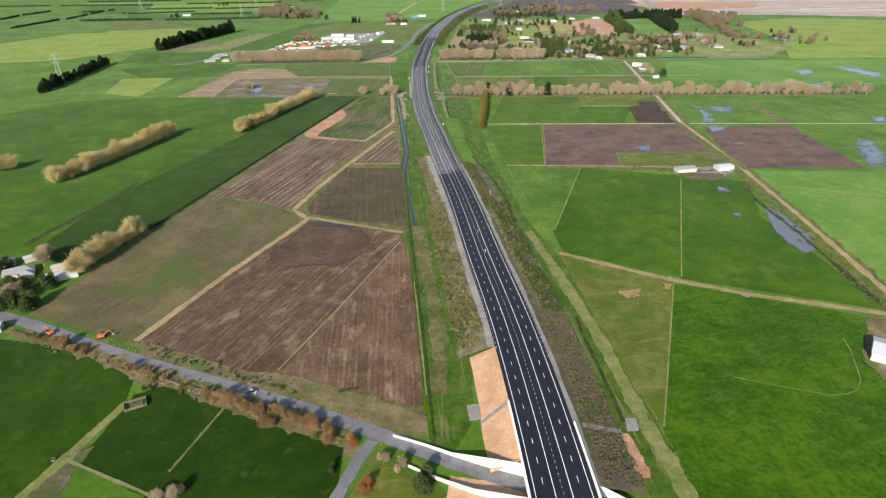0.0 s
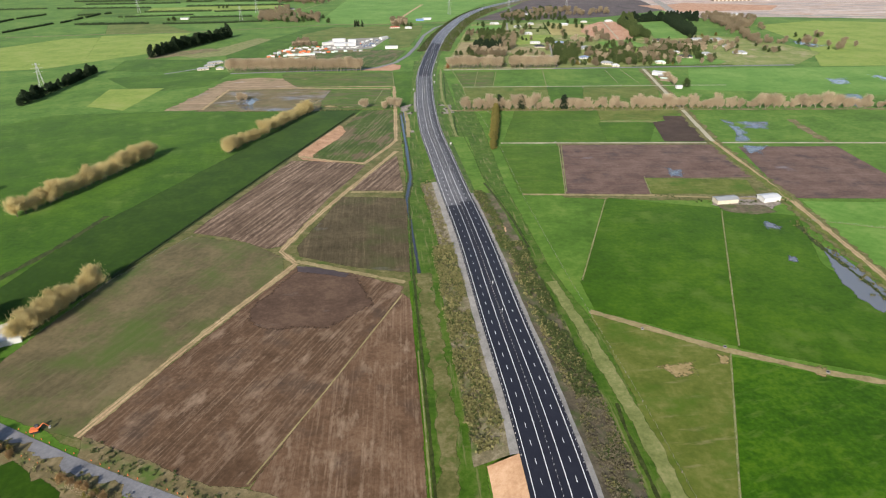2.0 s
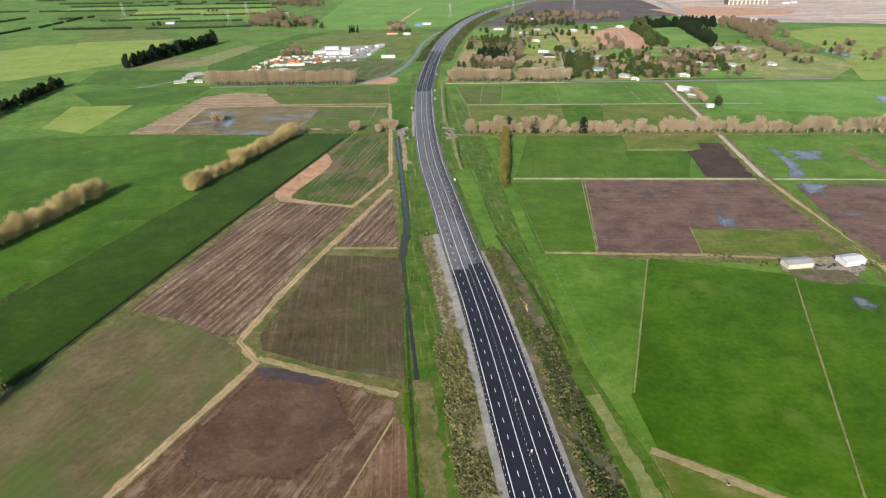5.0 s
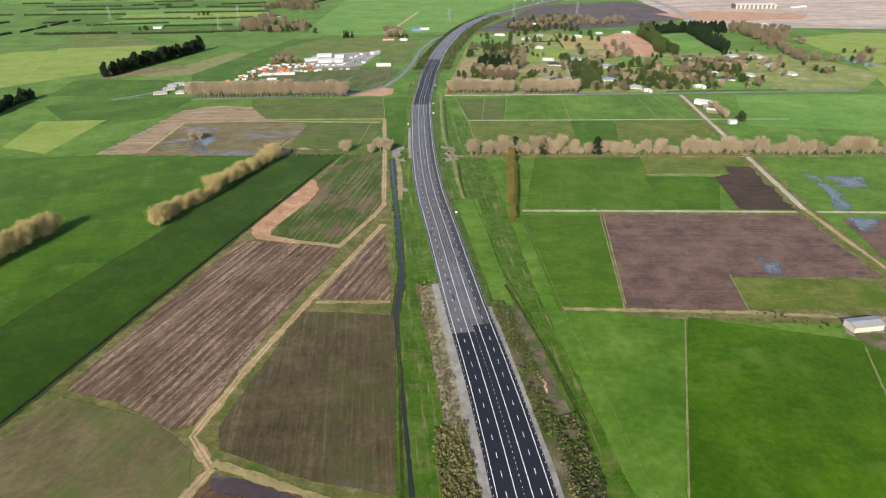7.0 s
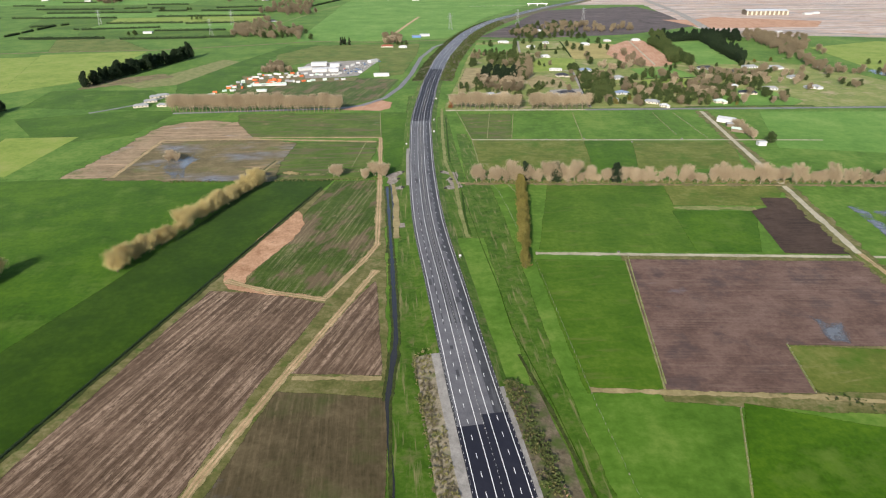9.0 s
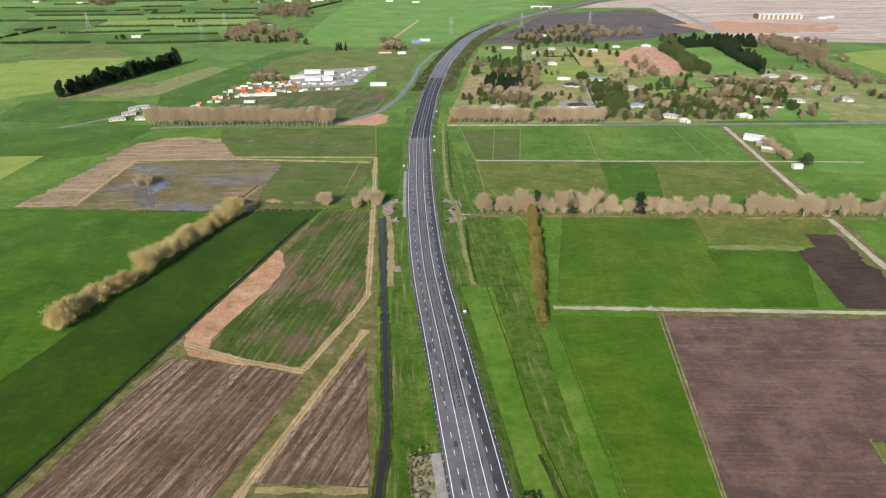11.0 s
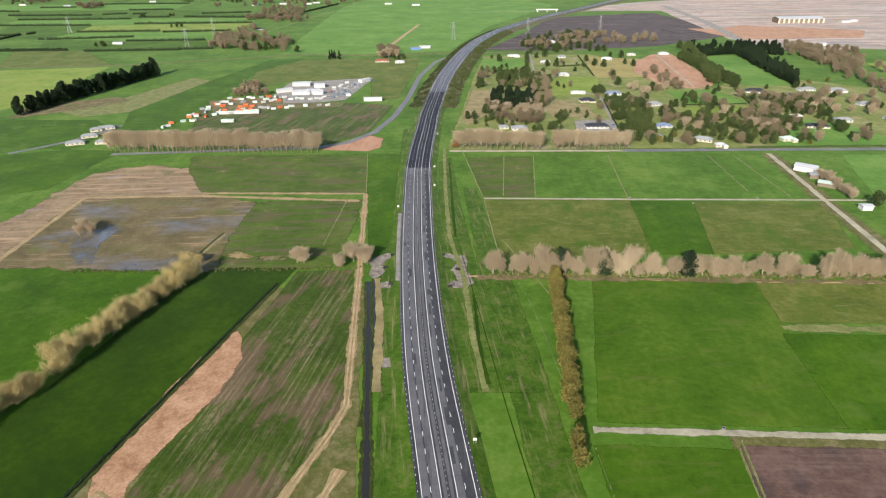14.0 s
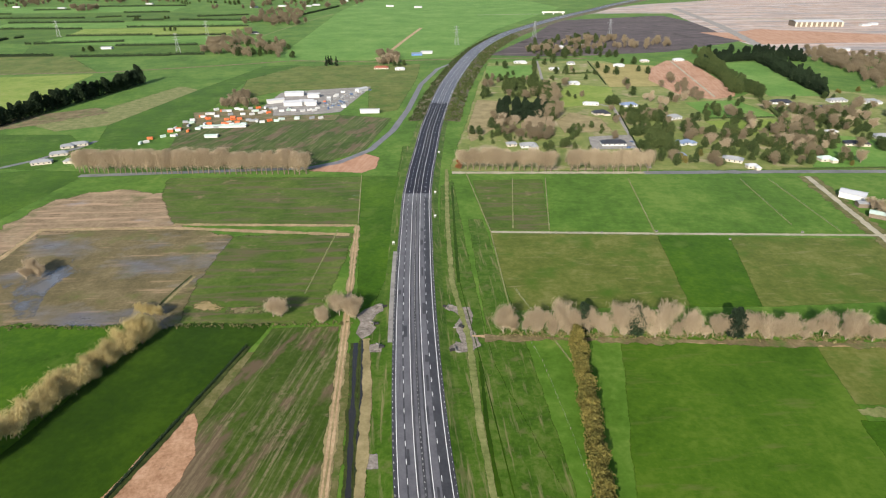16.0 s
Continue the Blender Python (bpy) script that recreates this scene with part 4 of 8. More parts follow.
strip("drain", [(-53.7, 804.6), (-48.6, 759.4), (-46.5, 724.2), (-45.3, 696.2), (-45.4, 673.3)], 1.2, water, 0.06, "narrow dark farm drain", 0.3, "water")
strip("drain_bank", [(-34.6, 524.0), (-33.8, 573.4), (-43.4, 671.7), (-56.8, 800.9)], 5.0, DITCH, 0, "dark grassy drain bank", 0.3, "verge")
strip("drain", [(-34.6, 524.0), (-33.8, 573.4), (-43.4, 671.7), (-56.8, 800.9)], 1.9, water, 0.06, "narrow drain full of water", 0.4, "water")
strip("drain", [(-18.0, 382.4), (-28.1, 468.3), (-34.6, 524.0)], 1.5, water, 0.06, "narrow farm drain", 0.3, "water")

# ---- fields east of the expressway ----
field("field_margin", [(109.6, 667.2), (270.2, 657.5), (264.1, 509.6), (159.8, 514.7), (91.7, 522.5)], MARGIN, 0.05, "dry grassy margin round a ploughed field", 1.2, "verge")
field("ploughed_field", [(112.3, 660.1), (266.1, 653.2), (258.0, 561.6), (167.8, 564.6), (161.6, 526.8), (94.4, 530.1)], LOAM, 0.05, "purple-brown ploughed field")
field("paddock", [(167.9, 562.8), (251.1, 555.0), (245.1, 524.2), (163.5, 528.3)], OLIVE, 0.05, "olive rough paddock")
field("ploughed_field", [(284.1, 645.3), (376.4, 642.1), (371.3, 508.9), (266.1, 514.0)], LOAM, 0.05, "purple-brown ploughed field with wet hollows")
field("tilled_plot", [(229.1, 739.4), (244.3, 744.0), (248.1, 764.3), (272.4, 762.7), (264.1, 664.9), (219.1, 667.6)], BLACK, 0.1, "black freshly tilled plot", 0.5)
field("paddock", [(82.8, 804.5), (179.3, 799.0), (161.4, 670.7), (57.5, 676.1)], LUSH_LIGHT, 0.05, "green grazed paddock beside a tall hedge")
field("paddock", [(180.6, 799.0), (281.8, 793.5), (250.7, 749.6), (173.9, 752.0)], OLIVE, 0.05, "olive rough paddock")
field("paddock", [(169.3, 740.2), (230.2, 737.1), (203.4, 669.2), (161.9, 670.7)], LUSH, 0.05, "dark green square of young grass")
strip("field_edge", [(171.5, 746.5), (234.0, 742.8)], 6.0, DRY_GREEN, 0, "dry grass strip", 0.6, "verge")
field("paddock", [(52.0, 661.4), (110.1, 657.9), (93.1, 531.8), (58.2, 528.8)], LUSH_LIGHT, 0.05, "green grazed paddock")
field("paddock", [(126.6, 519.3), (205.1, 495.0), (143.9, 321.2), (80.2, 356.5), (78.9, 388.0)], LUSH, 0.05, "green paddock crossed by fence lines")
field("paddock", [(206.1, 492.2), (254.3, 479.0), (232.0, 406.4), (239.1, 341.4), (242.2, 281.4), (144.0, 319.8)], LUSH, 0.05, "green paddock beside a farm drive")
field("paddock", [(76.4, 351.8), (136.5, 314.6), (91.5, 193.1), (85.5, 218.4), (79.4, 271.2)], OLIVE, 0.05, "olive green grazed paddock")
field("paddock", [(137.2, 311.9), (218.8, 277.6), (261.5, 253.3), (207.2, 155.4), (130.5, 130.2), (91.3, 153.2), (91.1, 190.4)], MEADOW, 0.05, "mottled green paddock with faint tracks")
field("paddock", [(274.0, 506.2), (380.3, 498.2), (372.0, 367.9), (336.1, 271.9), (255.5, 268.8), (256.8, 347.0)], BRIGHT, 0.05, "bright green paddock beyond the drive")
field("paddock", [(14.3, 1045.7), (74.1, 1047.0), (64.2, 940.6), (22.5, 941.4)], DAMP, 0.05, "dark brown-green paddock in narrow strips")
field("paddock", [(77.0, 1046.9), (309.6, 1044.8), (293.3, 932.0), (65.5, 938.6)], PASTURE, 0.05, "green paddock with faint fence lines")
field("paddock", [(22.8, 934.6), (139.5, 930.3), (129.8, 836.1), (27.3, 832.6)], OLIVE, 0.05, "olive yellow grazed paddock")
field("paddock", [(140.5, 928.4), (188.6, 925.6), (169.4, 834.3), (130.0, 834.8)], LUSH, 0.05, "green grazed paddock")
field("paddock", [(190.1, 925.6), (290.4, 919.9), (266.5, 840.3), (170.6, 834.3)], OLIVE, 0.05, "olive paddock with pale lines")
field("paddock", [(376.5, 1042.1), (578.9, 1034.1), (733.0, 1030.4), (774.3, 824.7), (606.7, 837.6), (328.2, 897.8)], BRIGHT, 0.05, "bright green paddocks")
field("paddock", [(700.8, 1530.0), (871.3, 1600.2), (1058.0, 1526.3), (862.9, 1039.9), (584.2, 1044.4), (676.1, 1254.8)], YELLOW, 0.05, "yellow-green paddock")

# ---- tracks, lanes ----
def rutted(pts, label, wide=4.2):
    """A farm track: a worn dry strip with two bare wheel ruts."""
    strip("farm_track", pts, wide, DRY, 0, label, 0.4)
    for d in (-0.95, 0.95):
        side = []
        for i, (x, y) in enumerate(pts):
            a, b = pts[max(0, i - 1)], pts[min(len(pts) - 1, i + 1)]
            n = math.hypot(b[0] - a[0], b[1] - a[1])
            side.append((x - (b[1] - a[1]) / n * d, y + (b[0] - a[0]) / n * d))
        strip("wheel_rut", side, 0.95, TRACK, 0, "bare sandy wheel rut", 0.6)



rutted([(-161.0, 263.0), (-135.4, 332.5), (-100.4, 416.5)], "sandy farm track between two fields")
rutted([(-100.4, 416.5), (-114.7, 434.2), (-105.1, 478.1), (-87.2, 539.1), (-51.4, 649.5)], "grassy farm track between fields")
rutted([(-78.5, 615.0), (-58.8, 670.4), (-54.6, 687.1), (-63.7, 807.8), (-75.9, 950.7)], "sandy farm track")
rutted([(-75.9, 950.7), (-214.7, 955.7)], "sandy farm track")
rutted([(-144.7, 637.4), (-113.0, 623.6), (-77.6, 613.4)], "sandy farm track")
rutted([(-79.2, 934.6), (-213.8, 949.3), (-311.1, 947.9), (-308.6, 830.8)], "sandy track between the wet fields", 4.5)
strip("field_edge", [(-101.0, 419.7), (-58.8, 402.8), (-28.6, 390.2)], 3.5, DRY, 0.12, "dry grass margin", 0.5)
strip("field_edge", [(-81.9, 541.3), (-38.6, 540.3)], 3.0, DRY, 0.12, "dry grass margin", 0.5)
strip("field_edge", [(-80.6, 236.6), (-59.2, 292.2), (-29.4, 375.7)], 0.8, DRY, 0.12, "narrow dry margin across the field", 0.3)
strip("farm_track", [(53.3, 670.6), (267.4, 660.0), (481.8, 647.1), (616.8, 638.9)], 3.4, STONE_TRACK, 0.12, "pale farm track")
strip("verge", [(307.8, 1048.4), (265.9, 664.8), (264.1, 509.6), (258.5, 390.5), (252.9, 297.9), (244.3, 230.8)], 15, MARGIN, 0, "rough dry verge along the farm drive", 0.35, "verge")
strip("farm_drive", [(307.8, 1048.4), (265.9, 664.8)], 4.6, STONE_TRACK, 0.14, "pale gravel farm drive")
strip("drive_verge", [(265.9, 664.8), (264.1, 509.6), (258.5, 390.5), (252.9, 297.9), (244.3, 230.8)], 8.0, OLIVE, 0.14, "grassy olive verge of the farm drive", 0.5, "verge")
rutted([(266.9, 664.8), (266.1, 509.6), (260.5, 390.5), (254.9, 297.9), (246.3, 230.8)], "worn grassy farm drive", 4.4)
strip("farm_track", [(76.2, 355.0), (134.5, 318.7), (176.5, 299.0), (239.2, 277.0), (293.6, 257.4)], 4.2, DRY, 0.12, "pale grassy farm race")
strip("farm_track", [(22.2, 937.5), (141.2, 932.2), (295.2, 926.3), (385.5, 921.7)], 3.0, STONE_TRACK, 0.12, "pale farm track")
strip("field_edge", [(59.4, 530.3), (162.3, 523.7), (268.0, 509.4)], 3.0, DRY, 0.12, "dry grass margin", 0.5)
strip("street", [(168.8, 1062.3), (315.3, 1061.1), (383.5, 1059.2), (548.0, 1057.5)], 7, LANE, 0.14, "pale country street past the houses")
strip("street", [(-4.5, 1067.2), (168.8, 1062.3)], 6, STONE_TRACK, 0.12, "pale country street past the houses")
lane_pts = [(-319.6, 315.8), (-232.7, 284.1), (-206.9, 271.4), (-168.2, 253.4), (-133.6, 238.4), (-93.6, 222.8), (-59.4, 207.6), (-33.3, 195.9)] + [(-11.4, 184.2), (13.0, 171.3), (32.7, 164.1), (58.6, 152.6), (97.5, 139.2)]
lane_pts = [tuple(p) for p in evened(spline(lane_pts, 5.0), 5.0)]
strip("lane", lane_pts, 7.5, LANE, 0.14, "grey country lane with roadworks", 0.04, "road", 5)


# ---- verges, ditches and margins ----
field("verge", [(-9.0, 212.3), (-14.0, 282.2), (-25.2, 401.5), (-33.6, 524.0), (-42.0, 784.3), (-29.0, 783.4), (-6.1, 522.7), (4.4, 381.6), (11.1, 250.5), (11.5, 201.7), (2.3, 182.3), (-4.6, 185.6)], VERGE, 0.03, "rank green verge beside the expressway", 0.8, "verge")
field("verge", [(7.5, 960.0), (16.5, 960.0), (37.5, 721.6), (46.1, 552.0), (60.8, 408.1), (76.7, 337.8), (81.2, 263.3), (92.3, 155.7), (75.9, 156.0), (68.7, 248.9), (49.4, 398.6), (32.9, 536.3), (14.5, 780.4)], VERGE, 0.03, "rank green verge beside the expressway", 0.8, "verge")
field("verge", [(-36.9, 696.2), (-47.6, 785.0), (-50.7, 865.0), (-51.1, 1033.3), (-52.9, 1149.6), (-48.2, 1149.5), (-43.9, 949.8), (-40.5, 826.4), (-30.3, 696.1)], VERGE, 0.035, "green verge with dry tufts", 0.6, "verge")
field("verge", [(-7.4, 696.0), (-10.7, 804.1), (-13.4, 911.5), (-13.5, 1032.3), (-4.7, 1046.2), (5.0, 886.4), (12.9, 784.4), (36.0, 695.8)], VERGE, 0.035, "green verge with dry tufts", 0.6, "verge")
strip("swale", [(60.3, 388.7), (70.1, 330.7), (80.0, 258.3), (83.3, 210.8), (87.5, 171.7), (89.2, 155.7)], 6.5, DRY_GREEN, 0.06, "pale dry grass swale along the boundary", 0.28, "verge")
strip("swale", [(-9.6, 1076.8), (-8.8, 949.1), (-6.1, 864.3), (2.3, 804.0), (5.0, 736.9), (9.2, 695.9)], 3.0, DRY_GREEN, 0.06, "pale dry grass swale", 0.28, "verge")
strip("swale", [(-51.9, 804.6), (-46.0, 759.3), (-43.7, 724.2), (-41.9, 696.2)], 4.0, DRY, 0.07, "pale dry bank of the drain", 0.28, "verge")
strip("verge_track", [(-3.4, 216.7), (-2.6, 250.8), (-5.7, 293.6), (-11.9, 348.5), (-17.8, 401.2)], 8.0, MARGIN, 0.06, "worn olive strip beside the field ditch", 0.45, "verge")
strip("ditch", [(-4.6, 184.0), (-9.0, 241.8), (-16.1, 319.5), (-23.9, 401.5), (-33.1, 524.0)], 1.3, DITCH, 0.07, "narrow dark field ditch", 0.3, "ditch")
strip("ditch_edge", [(-6.0, 188.7), (-10.9, 241.8), (-18.5, 319.6), (-25.5, 391.9)], 1.4, LUSH, 0.06, "lush green ditch edge", 0.3, "verge")
strip("ditch", [(53.7, 438.4), (40.6, 520.4), (27.9, 584.6), (24.5, 628.0), (17.7, 684.7), (7.3, 787.0), (-3.6, 884.5)], 0.45, DEEP, 0.07, "narrow dark field ditch", 0.3, "ditch")
strip("ditch", [(52.3, 434.5), (46.6, 477.0), (38.9, 517.2), (29.2, 558.3)], 1.6, DITCH, 0.07, "narrow dark ditch below the bank", 0.3, "ditch")
strip("ditch", [(-4.8, 1032.1), (-3.3, 920.2), (-1.9, 864.3)], 1.6, DEEP, 0.07, "narrow dark field ditch", 0.3, "ditch")
strip("ditch", [(7.3, 784.4), (7.9, 736.9), (10.6, 701.1)], 1.5, DEEP, 0.07, "narrow dark field ditch", 0.3, "ditch")
strip("bare_strip", [(26.7, 534.2), (29.8, 500.1), (34.4, 477.2), (37.7, 460.4), (34.7, 442.8)], 4.0, CLAY, 0.6, "bare clay path along the bank", 0.5, "bare ground")
strip("ditch", [(75.6, 197.4), (74.0, 235.2), (71.8, 263.6), (72.1, 279.7)], 1.6, DITCH, 0.07, "dark ditch at the foot of the bank", 0.4, "ditch")
field("bare_strip", [(71.5, 190.9), (75.5, 190.1), (77.3, 168.6), (73.7, 168.1), (72.9, 180.8)], CLAY_ORANGE, 0.12, "bare orange clay beside the bank", 1.0, "bare ground", 3)
pond([(95.6, 306.0), (105.9, 307.6), (117.5, 309.8), (114.9, 299.0), (104.1, 295.1), (101.3, 302.6)], "bare clay scrape in the paddock", SCRAPE, "bare_patch", "bare ground", 1.25)
pond([(130.4, 314.7), (137.1, 314.5), (133.8, 306.7), (128.4, 305.6)], "trodden clay gateway", SCRAPE, "bare_patch", "bare ground", 1.25)
pond([(166.4, 305.7), (178.8, 304.0), (174.8, 295.3), (172.7, 294.2)], "trodden clay patch", SCRAPE, "bare_patch", "bare ground", 1.25)
field("rough_margin", [(-158.0, 262.9), (-129.9, 250.5), (-94.4, 235.2), (-77.6, 233.1), (-38.1, 217.5), (-9.0, 202.8), (-6.9, 188.8), (-36.3, 201.0), (-74.1, 217.6), (-109.7, 232.2), (-152.9, 251.1)], ROUGH, 0.04, "rough weedy roadside margin", 1.2, "verge")
field("rough_margin", [(-231.4, 281.8), (-164.6, 245.8), (-129.5, 227.7), (-90.0, 210.5), (-54.3, 193.0), (-34.6, 186.2), (-31.5, 178.6), (-53.2, 186.6), (-87.7, 202.2), (-126.3, 219.7), (-168.5, 242.3), (-216.1, 266.5)], ROUGH, 0.05, "rough brown roadside margin", 1.2, "verge")
field("paddock", [(-145.6, 188.6), (-142.0, 220.0), (-131.3, 225.7), (-96.7, 207.7), (-42.5, 184.8), (-42.2, 160.3), (-43.7, 133.3), (-104.0, 134.3), (-112.7, 163.5), (-152.0, 181.1)], DARK, 0.04, "dark green paddock beside the lane", 0.8)
field("paddock", [(-240.3, 267.2), (-193.1, 256.9), (-148.4, 231.5), (-145.0, 212.5), (-158.9, 162.6), (-161.2, 135.4), (-227.9, 159.4), (-275.5, 244.2)], RICH, 0.04, "green paddock beside the lane", 0.8)
strip("farm_track", [(-143.8, 215.5), (-152.1, 185.7), (-158.1, 168.4), (-163.8, 150.9)], 4.0, DRY_GREEN, 0.09, "grassy farm race", 0.4)
field("bare_strip", [(-145.6, 188.6), (-149.8, 185.6), (-158.1, 168.4), (-154.6, 162.5), (-146.3, 162.9), (-147.3, 176.6)], MULCH, 0.1, "muddy trampled ground", 1.5, "bare ground", 3)
strip("lane_verge", [(-238.2, 275.7), (-216.3, 267.8), (-180.9, 253.3), (-147.4, 237.9), (-117.5, 224.9), (-90.2, 213.0), (-65.1, 202.3), (-41.9, 192.5)], 8.0, ROUGH, 0.1, "rough brown verge beside the lane", 0.9, "verge")
strip("field_edge", [(-152.0, 181.1), (-128.8, 170.6), (-112.2, 163.3), (-94.5, 154.3)], 1.6, DRY_GREEN, 0.1, "pale fence margin", 0.3, "verge")
strip("field_edge", [(-98.6, 209.6), (-108.5, 174.4)], 0.9, DRY_GREEN, 0.1, "pale fence margin", 0.3, "verge")
strip("side_road", [(-30.3, 189.3), (-35.8, 177.2), (-41.1, 160.3), (-45.2, 141.8)], 5.0, LANE, 0.12, "narrow grey side road", 0.1, "road")
field("garden", [(-28.5, 183.0), (-10.0, 173.7), (-0.3, 159.5), (-4.4, 141.1), (-29.6, 141.5), (-35.9, 160.2)], OLIVE, 0.06, "rough garden ground", 1.0, "garden")
field("bare_strip", [(2.0, 169.3), (30.5, 163.0), (32.4, 154.3), (25.5, 132.1), (5.0, 132.4), (0.8, 159.5)], CLAY, 0.06, "bare tan clay beside the bridge", 0.8, "bare ground")
# wet hollows
for pts in ([(423.8, 605.3), (430.8, 589.1), (413.7, 541.6), (388.8, 503.6), (374.4, 504.3), (395.9, 559.6)], [(507.1, 852.7), (528.1, 862.4), (521.6, 836.8), (491.3, 791.0), (481.1, 795.0)], [(614.5, 970.3), (644.1, 958.3), (650.6, 904.6), (630.3, 873.7), (606.9, 925.4)],
            [(539.2, 948.9), (572.8, 955.2), (551.8, 917.0), (527.3, 914.8)], [(306.4, 745.6), (314.8, 742.2), (312.3, 691.2), (301.7, 655.6), (286.5, 661.2), (301.5, 691.8)], [(322.1, 736.0), (355.4, 733.8), (342.6, 707.3), (318.1, 708.9)], [(289.0, 651.8), (311.2, 646.0), (294.6, 620.9), (283.6, 625.8)],
            [(227.0, 472.3), (235.1, 461.7), (229.7, 454.5), (221.8, 457.3)], [(216.9, 418.5), (221.8, 416.1), (219.0, 407.9), (214.2, 410.2)], [(193.8, 588.7), (206.0, 582.5), (201.5, 564.6), (189.7, 565.2)], [(485.6, 680.2), (501.2, 676.8), (486.1, 653.7), (472.5, 654.5)],
            [(673.8, 1319.6), (694.9, 1237.5), (665.0, 1211.4), (656.9, 1272.5)]):
    pond(pts)
field("pond", [(246.0, 427.0), (249.6, 419.3), (251.0, 391.3), (249.8, 369.4), (242.7, 353.8), (235.0, 349.9), (231.9, 365.5), (233.9, 387.0)], puddle, 0.1, "muddy flood water beside the farm drive", 2.2, "water", 2)
strip("ditch", [(246.0, 462.5), (244.5, 419.5), (245.9, 374.4), (244.4, 338.2), (242.7, 286.1)], 3.0, DITCH, 0.1, "muddy ditch beside the farm drive", 0.8, "ditch")
strip("ditch", [(262.5, 646.6), (264.3, 572.0), (267.1, 509.5)], 3.0, OLIVE, 0.1, "rough grass beside the farm drive", 0.5, "verge")
strip("ditch", [(382.4, 740.5), (377.1, 687.1), (378.4, 655.6)], 9.0, ROUGH, 0.1, "sodden brown strip", 0.5, "verge")
# faint drive across the paddock
strip("wheel_track", [(135.1, 226.0), (157.1, 217.4), (172.2, 212.4), (180.1, 213.0), (186.4, 215.9), (192.1, 222.9), (200.9, 245.4), (203.5, 255.9)], 0.5, DRY_GREEN, 0.1, "faint curving wheel track in grass", 0.3)

# ---- fences with their uncut margins ----
for pts in ([(203.7, 489.5), (144.2, 321.2)], [(123.0, 516.4), (79.2, 389.8)], [(136.7, 313.2), (91.7, 194.4)], [(113.1, 662.9), (95.6, 534.2)], [(-86.3, 1060.3), (-75.6, 954.6)], [(150.0, 1044.9), (139.2, 932.2)], [(77.5, 1046.9), (64.9, 939.6)], [(48.7, 1047.7), (39.0, 943.1)],
            [(7.1, 1076.4), (22.3, 938.5), (26.5, 834.4)], [(-94.0, 852.0), (-88.9, 942.7)], [(110.1, 657.9), (93.9, 530.1)], [(167.8, 564.6), (162.1, 526.8)], [(258.3, 472.2), (346.0, 439.9)], [(246.5, 1042.2), (242.1, 945.8)], [(270.7, 1041.6), (270.7, 931.5)], [(52.1, 783.9), (31.3, 856.8)], [(-8.5, 216.8), (-14.3, 282.2), (-17.8, 319.5)]):
    strip("fence_margin", pts, 0.9, DRY_GREEN, 0.13, "pale uncut grass under a fence", 0.3, "verge")
    fence(pts)
fence([(51.8, 659.1), (59.8, 519.5), (69.8, 407.7), (77.4, 337.8), (84.3, 276.5), (89.6, 207.0), (92.3, 155.7)])
fence([(26.5, 834.4), (38.1, 784.1), (43.4, 736.6), (46.3, 695.8)])
fence([(-184.3, 460.2), (-211.4, 397.1), (-224.6, 334.7)])
fence([(-152.0, 181.1), (-128.8, 170.6), (-112.2, 163.3)])
fence([(-108.5, 174.4), (-98.6, 209.6)])

# ---- tree rows and hedges ----
tree_row(WILLOW, [(-335.7, 501.9), (-316.4, 553.6), (-290.8, 645.8)], 6.5, "golden-twigged bare willow in a paddock row", "paddock willows", (1.0, 1.5), 1.5)
tree_row(WILLOW, [(-429.2, 516.0), (-397.2, 541.5)], 7, "golden-twigged bare willow in a paddock row", "paddock willows", (1.1, 1.45))
for pts in ([(-219.9, 652.5), (-212.3, 677.3), (-203.1, 699.4)], [(-200.1, 710.2), (-196.0, 721.3)], [(-192.5, 735.5), (-181.8, 771.4), (-169.3, 807.5)]):
    tree_row(WILLOW, pts, 5.5, "golden-twigged bare willow beside the green paddock", "paddock willows", (0.9, 1.4), 2.0)
tree_row(WILLOW, [(-230.0, 334.9), (-224.5, 359.9), (-217.1, 389.8)], 6.0, "golden-twigged bare willow beside the field", "field willows", (0.9, 1.3))
tree_row(BARE, [(21.2, 808.9), (155.0, 803.1), (281.2, 797.7)], 5.0, "leafless grey-brown tree in a windbreak", "windbreak trees", (0.6, 1.45), 2.0, gaps=0.02)
tree_row(BARE, [(293.6, 797.2), (389.2, 793.1), (546.4, 781.8)], 6.0, "leafless grey-brown tree in a windbreak", "windbreak trees", (0.6, 1.4), 2.0, gaps=0.02)
for x, y in [(63.6, 815.0), (89.2, 810.7), (140.8, 808.5)]:
    tree(MACROCARPA, x, y - 4.5, 0.9, 1.15, "dark evergreen tree in the windbreak", group="windbreak trees")
tree_row(POPLAR, [(-352.3, 1077.2), (-138.7, 1066.4)], 5.0, "tall leafless poplar in a roadside row", "roadside poplars", (1.25, 1.5))
tree_row(POPLAR, [(3.4, 1076.5), (85.7, 1067.7)], 6.0, "tall leafless poplar in a roadside row", "roadside poplars", (1.15, 1.4))
tree_row(POPLAR, [(103.6, 1067.2), (172.3, 1065.3)], 6.0, "tall leafless poplar in a roadside row", "roadside poplars", (1.15, 1.4))
tree_row(MACROCARPA, [(-543.6, 1239.2), (-525.4, 1324.5), (-482.6, 1493.1)], 11, "dark macrocarpa in a shelterbelt", "shelterbelt", (1.15, 1.6), 2.5)
tree_row(MACROCARPA, [(-561.5, 870.6), (-565.7, 960.6), (-576.5, 1090.8)], 12, "dark evergreen in a broken shelterbelt", "shelterbelt", (0.7, 1.15))
